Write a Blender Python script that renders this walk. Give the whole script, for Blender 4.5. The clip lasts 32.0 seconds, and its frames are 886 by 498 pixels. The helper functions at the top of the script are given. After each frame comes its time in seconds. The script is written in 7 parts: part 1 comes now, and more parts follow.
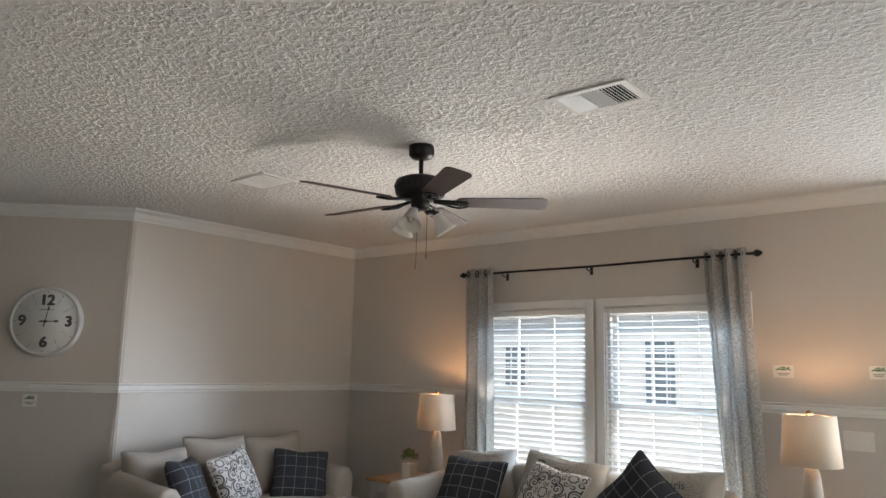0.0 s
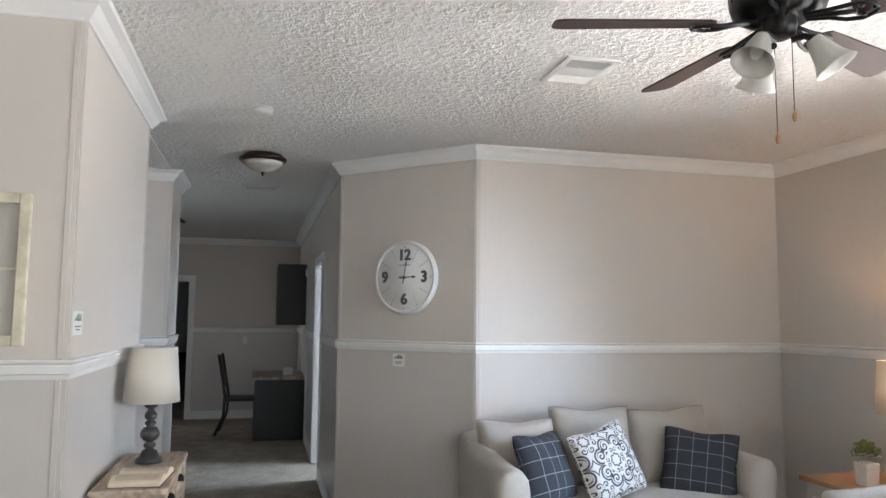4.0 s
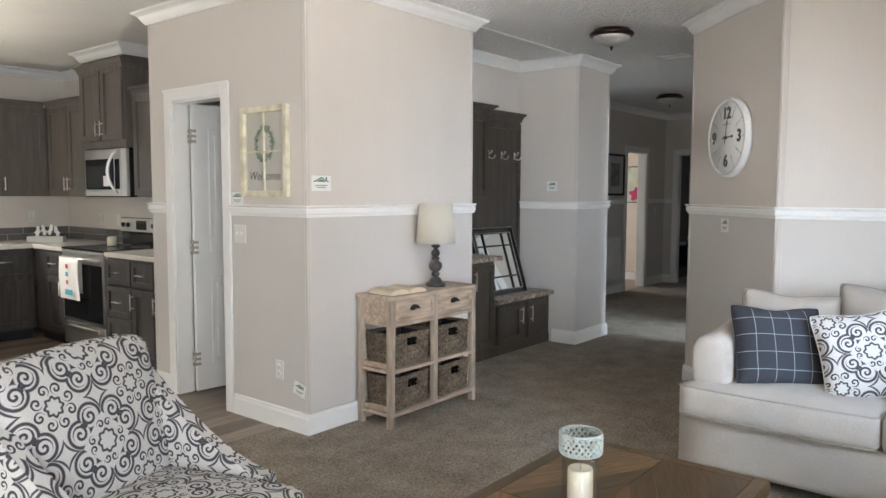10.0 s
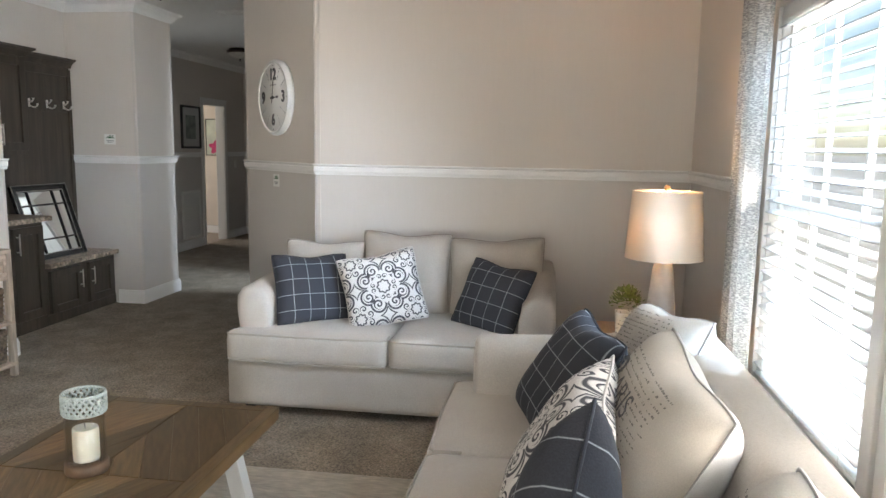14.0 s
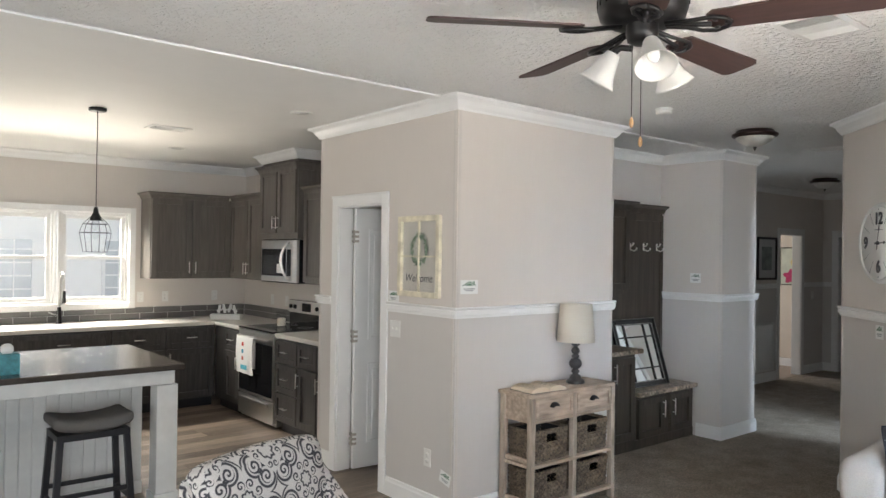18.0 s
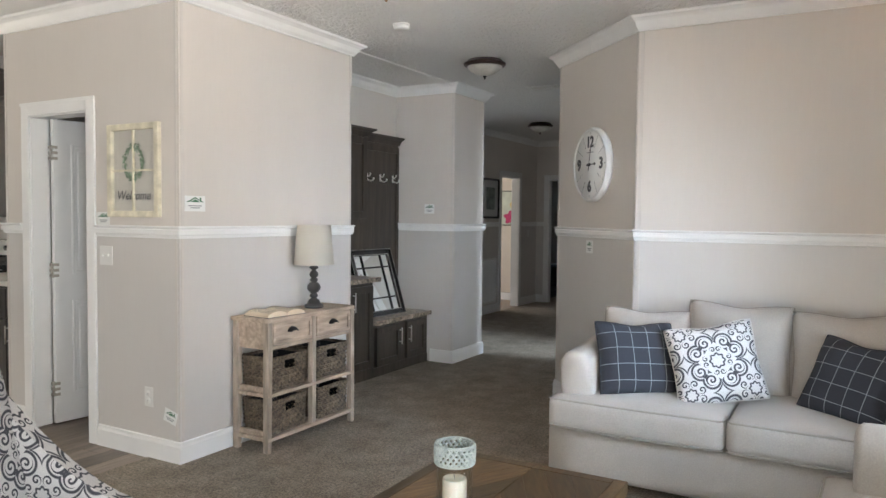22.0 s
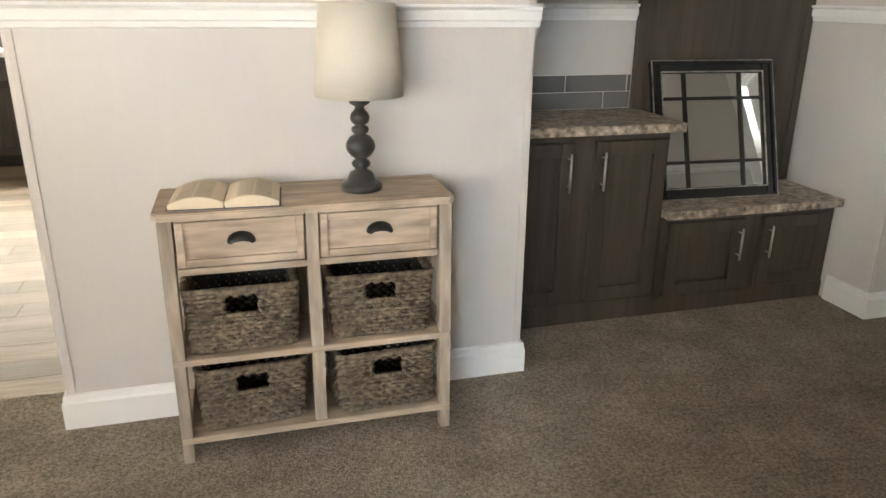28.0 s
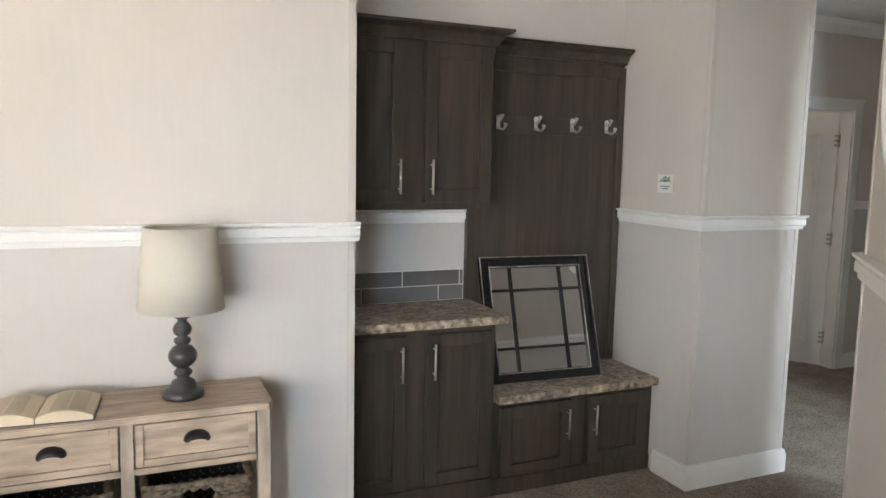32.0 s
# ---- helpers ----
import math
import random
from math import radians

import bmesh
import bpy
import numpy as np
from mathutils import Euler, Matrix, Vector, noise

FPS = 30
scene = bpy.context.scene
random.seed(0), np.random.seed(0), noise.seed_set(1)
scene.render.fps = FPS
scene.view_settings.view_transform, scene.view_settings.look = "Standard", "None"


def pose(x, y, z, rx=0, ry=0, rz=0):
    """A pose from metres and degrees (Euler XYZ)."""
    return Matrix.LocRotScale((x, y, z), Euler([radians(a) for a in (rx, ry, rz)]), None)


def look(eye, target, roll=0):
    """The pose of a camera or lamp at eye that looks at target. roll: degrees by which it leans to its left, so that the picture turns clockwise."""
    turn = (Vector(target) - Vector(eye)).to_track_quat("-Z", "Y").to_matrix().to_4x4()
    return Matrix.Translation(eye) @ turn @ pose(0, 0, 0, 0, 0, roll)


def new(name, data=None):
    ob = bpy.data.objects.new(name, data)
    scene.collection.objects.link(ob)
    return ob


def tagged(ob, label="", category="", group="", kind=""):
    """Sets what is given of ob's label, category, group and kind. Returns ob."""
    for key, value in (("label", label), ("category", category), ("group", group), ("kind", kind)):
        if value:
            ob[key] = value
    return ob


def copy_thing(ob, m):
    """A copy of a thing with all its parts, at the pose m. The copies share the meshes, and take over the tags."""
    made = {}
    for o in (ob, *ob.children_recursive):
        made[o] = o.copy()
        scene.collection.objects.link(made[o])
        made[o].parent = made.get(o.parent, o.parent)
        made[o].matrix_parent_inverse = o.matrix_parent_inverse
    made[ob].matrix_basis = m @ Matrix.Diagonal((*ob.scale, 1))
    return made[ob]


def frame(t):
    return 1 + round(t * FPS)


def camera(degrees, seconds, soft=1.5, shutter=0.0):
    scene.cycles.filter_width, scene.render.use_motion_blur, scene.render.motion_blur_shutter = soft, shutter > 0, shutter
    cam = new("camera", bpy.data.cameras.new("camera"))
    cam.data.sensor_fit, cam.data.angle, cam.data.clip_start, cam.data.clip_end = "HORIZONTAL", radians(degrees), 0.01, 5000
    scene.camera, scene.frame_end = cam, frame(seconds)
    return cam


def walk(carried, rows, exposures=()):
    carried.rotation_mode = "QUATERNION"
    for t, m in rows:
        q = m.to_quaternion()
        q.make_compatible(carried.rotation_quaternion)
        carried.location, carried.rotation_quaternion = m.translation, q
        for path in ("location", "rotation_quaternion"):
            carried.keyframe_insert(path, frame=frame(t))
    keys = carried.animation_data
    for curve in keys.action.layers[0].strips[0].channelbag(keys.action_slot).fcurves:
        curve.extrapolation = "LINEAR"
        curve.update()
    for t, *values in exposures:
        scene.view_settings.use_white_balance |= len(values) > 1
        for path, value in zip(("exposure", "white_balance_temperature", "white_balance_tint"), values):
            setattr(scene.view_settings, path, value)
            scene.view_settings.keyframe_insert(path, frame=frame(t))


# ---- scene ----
cam = camera(62.8, 32.0)
PATH = [
    (0, (-0.15, -0.057, 1.52), (-1.408, 1.464, 1.839), 1.3),
    (0.5, (-0.237, -0.07, 1.516), (-1.529, 1.424, 1.831), 1.2),
    (1, (-0.365, -0.056, 1.493), (-1.705, 1.396, 1.798), 1.2),
    (1.5, (-0.462, 0.042, 1.446), (-1.877, 1.426, 1.733), 1.1),
    (2, (-0.554, 0.251, 1.442), (-2.069, 1.528, 1.709), 1.0),
    (2.5, (-0.708, 0.491, 1.46), (-2.352, 1.606, 1.696), 1.0),
    (3, (-0.822, 0.748, 1.503), (-2.589, 1.661, 1.713), 0.9),
    (3.5, (-0.815, 1.019, 1.506), (-2.679, 1.714, 1.706), 0.6),
    (4, (-0.849, 1.27, 1.495), (-2.781, 1.751, 1.687), 0.5),
    (4.5, (-0.948, 1.547, 1.473), (-2.918, 1.839, 1.653), 0.4),
    (6.5, (-1.203, 2.718, 1.472), (-3.151, 2.275, 1.57), 0.3),
    (7, (-1.293, 2.88, 1.472), (-3.197, 2.273, 1.551), 0.2),
    (7.5, (-1.461, 2.993, 1.457), (-3.307, 2.223, 1.507), 0.2),
    (8, (-1.491, 3.133, 1.434), (-3.266, 2.211, 1.456), 0.1),
    (8.5, (-1.418, 3.297, 1.445), (-3.11, 2.231, 1.398), 0.2),
    (9, (-1.187, 3.425, 1.424), (-2.783, 2.224, 1.319), 0.2),
    (9.5, (-1.05, 3.585, 1.422), (-2.609, 2.338, 1.3), 0.2),
    (10, (-0.961, 3.817, 1.413), (-2.51, 2.562, 1.26), 0.2),
    (10.5, (-0.889, 3.894, 1.429), (-2.458, 2.67, 1.234), 0.2),
    (11, (-0.87, 4.017, 1.446), (-2.51, 2.892, 1.228), 0.2),
    (11.5, (-0.893, 4.15, 1.456), (-2.649, 3.222, 1.227), 0.4),
    (12, (-0.915, 4.174, 1.451), (-2.767, 3.458, 1.217), 0.5),
    (12.5, (-0.923, 4.169, 1.452), (-2.836, 3.64, 1.206), 0.7),
    (13, (-0.913, 4.195, 1.457), (-2.859, 3.815, 1.194), 0.7),
    (13.5, (-0.926, 4.195, 1.452), (-2.887, 3.914, 1.176), 0.9),
    (15.5, (-0.885, 4.004, 1.485), (-2.803, 3.53, 1.176), 1.6),
    (16, (-0.818, 4.025, 1.49), (-2.663, 3.317, 1.179), 1.5),
    (16.5, (-0.766, 4.009, 1.496), (-2.491, 3.045, 1.19), 1.3),
    (17, (-0.722, 4.002, 1.525), (-2.272, 2.774, 1.228), 1.1),
    (17.5, (-0.714, 4.015, 1.595), (-2.079, 2.572, 1.362), 0.9),
    (18, (-0.733, 4.032, 1.669), (-2.011, 2.494, 1.685), 0.8),
    (18.5, (-0.749, 4.054, 1.708), (-1.989, 2.511, 1.997), 1.0),
    (19, (-0.772, 4.089, 1.71), (-2.049, 2.613, 2.147), 1.1),
    (19.5, (-0.807, 4.119, 1.693), (-2.218, 2.788, 2.183), 1.3),
    (20, (-0.843, 4.139, 1.656), (-2.395, 2.982, 2.159), 1.2),
    (20.5, (-0.854, 4.127, 1.595), (-2.498, 3.094, 2.076), 0.9),
    (21, (-0.846, 4.102, 1.48), (-2.549, 3.1, 1.788), 0.7),
    (21.5, (-0.869, 4.014, 1.43), (-2.605, 3.022, 1.455), 0.6),
    (22, (-0.906, 3.865, 1.409), (-2.645, 2.88, 1.32), 0.6),
    (22.5, (-1.071, 3.726, 1.388), (-2.811, 2.746, 1.272), 0.5),
    (23, (-1.357, 3.529, 1.414), (-3.095, 2.547, 1.282), 0.6),
    (23.5, (-1.642, 3.316, 1.422), (-3.36, 2.303, 1.276), 0.7),
    (24, (-1.955, 3.222, 1.419), (-3.629, 2.139, 1.26), 0.8),
    (24.5, (-2.235, 3.178, 1.444), (-3.819, 1.971, 1.267), 0.9),
    (25, (-2.571, 3.08, 1.413), (-4.018, 1.713, 1.213), 0.7),
    (25.5, (-2.847, 3.014, 1.358), (-4.086, 1.463, 1.118), 0.7),
    (27.5, (-4.061, 3.015, 1.33), (-4.612, 1.205, 0.684), 0.4),
    (28, (-4.301, 2.931, 1.365), (-4.811, 1.113, 0.706), 0.6),
    (28.5, (-4.42, 2.981, 1.407), (-4.913, 1.157, 0.75), 0.7),
    (29, (-4.47, 3.046, 1.445), (-4.962, 1.22, 0.793), 0.7),
    (29.5, (-4.494, 3.085, 1.511), (-5.006, 1.255, 0.887), 0.8),
    (30, (-4.509, 3.103, 1.567), (-5.067, 1.267, 1.002), 0.9),
    (30.5, (-4.494, 3.106, 1.599), (-5.122, 1.268, 1.122), 1.1),
    (31, (-4.491, 3.126, 1.627), (-5.177, 1.286, 1.246), 1.1),
    (31.5, (-4.496, 3.156, 1.598), (-5.236, 1.32, 1.311), 1.2),
    (32, (-4.499, 3.168, 1.558), (-5.291, 1.347, 1.325), 1.2),
]
EXPOSURES = [(0.0, -0.28, 6700, 10), (1.8, -0.06, 6550, 10), (3.0, 0.42, 6350, 10), (4.0, 0.66, 6150, 10), (8.0, 0.72, 6400, 10), (10.0, 0.78, 6450, 10), (13.0, 0.60, 6750, 10), (17.0, 0.88, 6600, 10), (19.0, 0.17, 6250, 10), (21.0, 0.30, 6300, 10), (21.8, 0.70, 6450, 10), (23.0, 0.74, 6500, 10), (25.5, 0.86, 6400, 10), (28.0, 1.00, 7600, 10), (32.0, 0.98, 7000, 10)]
walk(cam, [(t, look(eye, target, roll)) for t, eye, target, roll in PATH], EXPOSURES)

# ---- world, sun, window light ----
world = bpy.data.worlds.new("world")
scene.world = world
world.use_nodes = True
sky = world.node_tree.nodes.new("ShaderNodeTexSky")
sky.sky_type = 'NISHITA'
sky.sun_disc = False
sky.sun_elevation = radians(50)
sky.sun_rotation = radians(172)
back = world.node_tree.nodes["Background"]
back.inputs["Strength"].default_value = 0.15
world.node_tree.links.new(sky.outputs[0], back.inputs[0])

sun_data = bpy.data.lights.new("sun", 'SUN')
sun_data.energy, sun_data.angle, sun_data.color = 2.6, radians(0.5), (1.0, 0.95, 0.87)
sun = new("sun", sun_data)
sun.matrix_world = look((1.0, -10.0, 13.0), (0, 0, 0))


def window_light(name, x, y, z, w, h, rx, rz, power, color, spread=180):
    """Stands in for the sky's light that comes through an opening."""
    d = bpy.data.lights.new(name, 'AREA')
    d.shape, d.size, d.size_y, d.energy, d.color, d.spread = 'RECTANGLE', w, h, power, color, radians(spread)
    ob = new(name, d)
    ob.matrix_world = pose(x, y, z, rx, 0, rz)
    return ob


SKYBLUE, SKYWARM = (0.56, 0.77, 1.0), (1.0, 0.96, 0.90)
# sky above the window heads, tipped down into the rooms
window_light("window_light_north", -2.80, 5.85, 2.95, 2.4, 1.5, -58, 0, 300, SKYBLUE)
# daylight thrown up from the bright ground under the sills
window_light("window_light_ground", -2.80, 5.85, 0.18, 2.4, 0.9, -128, 0, 220, (1.0, 0.97, 0.92))
# the two living-room window openings: sky light slanting down, the sunlit house across, ground light up to the ceiling
window_light("window_light_opening_sky", -3.39, 4.80, 1.35, 0.6, 1.1, -80, -31, 8, (0.56, 0.76, 1.0), 62)
window_light("window_light_opening_house", -2.21, 4.80, 1.35, 0.6, 1.1, -92, -36, 8, (1.0, 0.93, 0.86), 70)
window_light("window_light_bounce", -2.80, 4.80, 1.15, 2.0, 0.5, -127, 0, 10.5, (1.0, 0.93, 0.86), 66)
window_light("window_light_entry", -0.24, 5.19, 1.05, 0.86, 1.9, -80, 0, 80, (0.86, 0.93, 1.0))
window_light("window_light_kitchen", -2.11, -5.05, 2.95, 2.2, 1.4, 58, 0, 700, (1.0, 0.94, 0.83))
window_light("window_light_kitchen_bounce", -2.11, -4.02, 1.50, 2.0, 0.4, 120, 0, 8, (1.0, 0.90, 0.74), 56)
# added fill from the east, where no opening is seen
window_light("window_light_east", 3.34, 3.0, 1.2, 3.4, 2.0, 113, 90, 75, (1.0, 0.95, 0.88))
window_light("window_light_bath", -11.15, -3.33, 1.5, 1.0, 0.95, 90, 0, 22.5, SKYWARM)
window_light("window_light_bedroom", -16.95, -1.1, 2.5, 1.2, 1.0, 58, -90, 110, SKYBLUE)
window_light("window_light_study", -9.6, -3.33, 1.5, 0.7, 0.95, 90, 0, 1, SKYWARM)
window_light("window_light_side_room", -8.2, 4.94, 1.40, 1.0, 1.0, -78, 0, 190, (0.70, 0.84, 1.0))

# ---- materials ----
def mat(name, color, rough=0.6, metal=0.0, var=0.0, scale=20.0, bump=0.0, bscale=200.0, var2=0.0, scale2=3.0, stretch=(1, 1, 1), island=0.0, obvar=0.0, spec=None, sheen=0.0):
    """A surface with colour variation at two scales and a fine relief."""
    m = bpy.data.materials.new(name)
    m.use_nodes = True
    nt = m.node_tree
    b = nt.nodes["Principled BSDF"]
    b.inputs["Base Color"].default_value = (*color, 1)
    b.inputs["Roughness"].default_value = rough
    b.inputs["Metallic"].default_value = metal
    if spec is not None:
        b.inputs["Specular IOR Level"].default_value = spec
    if sheen:
        b.inputs["Sheen Weight"].default_value = sheen
    tc = nt.nodes.new("ShaderNodeTexCoord")
    mp = nt.nodes.new("ShaderNodeMapping")
    mp.inputs["Scale"].default_value = stretch
    nt.links.new(tc.outputs["Object"], mp.inputs["Vector"])
    cur = None

    def mulby(fac_socket, amount, cur):
        mr = nt.nodes.new("ShaderNodeMapRange")
        mr.inputs["From Min"].default_value, mr.inputs["From Max"].default_value = 0.25, 0.75
        mr.inputs["To Min"].default_value, mr.inputs["To Max"].default_value = 1 - amount, 1 + amount
        nt.links.new(fac_socket, mr.inputs["Value"])
        mx = nt.nodes.new("ShaderNodeVectorMath")
        mx.operation = 'SCALE'
        if cur is None:
            mx.inputs[0].default_value = color
        else:
            nt.links.new(cur, mx.inputs[0])
        nt.links.new(mr.outputs["Result"], mx.inputs["Scale"])
        return mx.outputs["Vector"]

    for amount, s in ((var, scale), (var2, scale2)):
        if amount:
            n = nt.nodes.new("ShaderNodeTexNoise")
            n.inputs["Scale"].default_value = s
            n.inputs["Detail"].default_value = 4
            nt.links.new(mp.outputs[0], n.inputs["Vector"])
            cur = mulby(n.outputs["Fac"], amount, cur)
    if island:
        g = nt.nodes.new("ShaderNodeNewGeometry")
        cur = mulby(g.outputs["Random Per Island"], island, cur)
    if obvar:
        g = nt.nodes.new("ShaderNodeObjectInfo")
        cur = mulby(g.outputs["Random"], obvar, cur)
    if cur is not None:
        nt.links.new(cur, b.inputs["Base Color"])
    if bump:
        n = nt.nodes.new("ShaderNodeTexNoise")
        n.inputs["Scale"].default_value = bscale
        n.inputs["Detail"].default_value = 3
        nt.links.new(mp.outputs[0], n.inputs["Vector"])
        bp = nt.nodes.new("ShaderNodeBump")
        bp.inputs["Strength"].default_value = bump
        bp.inputs["Distance"].default_value = 0.01
        nt.links.new(n.outputs["Fac"], bp.inputs["Height"])
        nt.links.new(bp.outputs["Normal"], b.inputs["Normal"])
    return m


def nodes_of(m):
    return m.node_tree, m.node_tree.nodes["Principled BSDF"]


def ceiling_material():
    """White knock-down plaster: flattened raised patches over a lower ground."""
    m = mat("ceiling_plaster", (0.79, 0.78, 0.76), 0.85)
    nt, b = nodes_of(m)
    tc = nt.nodes.new("ShaderNodeTexCoord")
    n1 = nt.nodes.new("ShaderNodeTexNoise")
    n1.inputs["Scale"].default_value, n1.inputs["Detail"].default_value, n1.inputs["Distortion"].default_value = 34, 4, 0.5
    ramp = nt.nodes.new("ShaderNodeValToRGB")
    ramp.color_ramp.elements[0].position, ramp.color_ramp.elements[1].position = 0.42, 0.72
    n2 = nt.nodes.new("ShaderNodeTexNoise")
    n2.inputs["Scale"].default_value, n2.inputs["Detail"].default_value = 90, 4
    add = nt.nodes.new("ShaderNodeMath")
    add.operation = 'MULTIPLY_ADD'
    add.inputs[1].default_value = 0.35
    bp = nt.nodes.new("ShaderNodeBump")
    bp.inputs["Strength"].default_value, bp.inputs["Distance"].default_value = 1.0, 0.011
    nt.links.new(tc.outputs["Object"], n1.inputs["Vector"])
    nt.links.new(tc.outputs["Object"], n2.inputs["Vector"])
    nt.links.new(n1.outputs["Fac"], ramp.inputs["Fac"])
    nt.links.new(n2.outputs["Fac"], add.inputs[0])
    nt.links.new(ramp.outputs["Color"], add.inputs[2])
    nt.links.new(add.outputs[0], bp.inputs["Height"])
    nt.links.new(bp.outputs["Normal"], b.inputs["Normal"])
    return m


M_CEIL = ceiling_material()
M_CEIL2 = mat("smooth_ceiling_paint", (0.79, 0.78, 0.76), 0.7, var=0.02, scale=3, bump=0.06, bscale=60)
M_WALL = mat("wall_vinyl_beige", (0.65, 0.602, 0.555), 0.55, var=0.012, scale=4, bump=0.03, bscale=120, var2=0.012, scale2=60, stretch=(1, 1, 0.08))
# below the rail: cool window light put into a greyer, glossier copy of the vinyl
M_WALL_SKYCAST = mat("wall_vinyl_sky_cast", (0.595, 0.565, 0.538), 0.32, var=0.012, scale=4, bump=0.03, bscale=120, var2=0.012, scale2=60, stretch=(1, 1, 0.08))
M_STRIP = mat("wall_strip", (0.61, 0.57, 0.53), 0.5)
M_WHITE = mat("white_trim_paint", (0.82, 0.815, 0.80), 0.4, var=0.02, scale=8)
M_CARPET = mat("carpet", (0.285, 0.242, 0.192), 0.95, var=0.60, scale=105, bump=1.0, bscale=150, var2=0.26, scale2=5)
M_PLANK = mat("vinyl_plank", (0.20, 0.155, 0.12), 0.42, var=0.38, scale=9, bump=0.08, bscale=60, var2=0.28, scale2=2.2, stretch=(0.6, 9, 1), obvar=0.38)
pnt, pb = nodes_of(M_PLANK)
pmap = next(n for n in pnt.nodes if n.bl_idname == "ShaderNodeMapping")
padd, pinf = pnt.nodes.new("ShaderNodeVectorMath"), pnt.nodes.new("ShaderNodeObjectInfo")
pnt.links.new(pmap.inputs["Vector"].links[0].from_socket, padd.inputs[0])
pnt.links.new(pinf.outputs["Location"], padd.inputs[1])
pnt.links.new(padd.outputs[0], pmap.inputs["Vector"])
M_SUBFLOOR = mat("subfloor_board", (0.06, 0.05, 0.04), 0.9, var=0.2, scale=8)
M_DARKWOOD = mat("dark_cabinet_wood", (0.050, 0.039, 0.029), 0.45, var=0.32, scale=14, bump=0.06, bscale=60, var2=0.38, scale2=3, stretch=(3, 3, 0.22))
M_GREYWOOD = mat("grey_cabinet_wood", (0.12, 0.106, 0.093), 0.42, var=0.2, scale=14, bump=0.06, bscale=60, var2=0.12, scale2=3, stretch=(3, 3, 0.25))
# the grey wood set darker and more varied, used on the base units
M_GREYWOOD_DARK = mat("grey_cabinet_wood_dark", (0.056, 0.051, 0.048), 0.45, var=0.38, scale=14, bump=0.06, bscale=60, var2=0.15, scale2=3, stretch=(3, 3, 0.25))
M_FABRIC = mat("beige_linen", (0.44, 0.405, 0.362), 0.9, var=0.10, scale=170, bump=0.3, bscale=500, var2=0.06, scale2=6, sheen=0.2)
M_BLACK = mat("black_metal", (0.02, 0.02, 0.022), 0.4, 0.6, var=0.1, scale=30)
M_NICKEL = mat("brushed_nickel", (0.80, 0.78, 0.75), 0.32, 1.0)
M_STEEL = mat("stainless_steel", (0.60, 0.59, 0.57), 0.30, 1.0, var=0.06, scale=40, stretch=(1, 1, 12))

# ---- geometry helpers ----
def add_box(bm, x0, x1, y0, y1, z0, z1, bev=0.0, seg=2):
    vs = [bm.verts.new((x, y, z)) for x in (x0, x1) for y in (y0, y1) for z in (z0, z1)]
    fs = [bm.faces.new([vs[i] for i in q]) for q in ((0, 1, 3, 2), (4, 6, 7, 5), (0, 4, 5, 1), (2, 3, 7, 6), (0, 2, 6, 4), (1, 5, 7, 3))]
    if bev:
        es = list({e for f in fs for e in f.edges})
        bmesh.ops.bevel(bm, geom=es, offset=bev, segments=seg, profile=0.6, affect='EDGES')
    return vs


def box(x0, x1, y0, y1, z0, z1, bev=0.0, seg=2):
    bm = bmesh.new()
    add_box(bm, min(x0, x1), max(x0, x1), min(y0, y1), max(y0, y1), min(z0, z1), max(z0, z1), bev, seg)
    return bm


def add_lathe(bm, profile, n=28, cx=0, cy=0, cap=True):
    """Turns (radius, z) pairs round the upright axis."""
    rings = []
    for r, z in profile:
        rings.append([bm.verts.new((cx + r * math.cos(2 * math.pi * k / n), cy + r * math.sin(2 * math.pi * k / n), z)) for k in range(n)])
    for a, b in zip(rings, rings[1:]):
        for k in range(n):
            bm.faces.new((a[k], a[(k + 1) % n], b[(k + 1) % n], b[k]))
    if cap:
        bm.faces.new(rings[0][::-1])
        bm.faces.new(rings[-1])
    for f in bm.faces:
        f.smooth = True
    return bm


def lathe(profile, n=28, cx=0, cy=0, cap=True):
    return add_lathe(bmesh.new(), profile, n, cx, cy, cap)


def add_tube(bm, pts, r, n=8, cap=True):
    """A round bar along points; r a number or one per point."""
    pts = [Vector(p) for p in pts]
    rs = r if isinstance(r, (list, tuple)) else [r] * len(pts)
    rings = []
    up = None
    for i, p in enumerate(pts):
        d = (pts[min(i + 1, len(pts) - 1)] - pts[max(i - 1, 0)]).normalized()
        if up is None:
            up = d.orthogonal().normalized()
        up = (up - d * up.dot(d)).normalized()
        s = d.cross(up)
        rings.append([bm.verts.new(p + rs[i] * (math.cos(2 * math.pi * k / n) * up + math.sin(2 * math.pi * k / n) * s)) for k in range(n)])
    for a, b in zip(rings, rings[1:]):
        for k in range(n):
            f = bm.faces.new((a[k], a[(k + 1) % n], b[(k + 1) % n], b[k]))
            f.smooth = True
    if cap:
        bm.faces.new(rings[0][::-1])
        bm.faces.new(rings[-1])
    return bm


def tube(pts, r, n=8, cap=True):
    return add_tube(bmesh.new(), pts, r, n, cap)


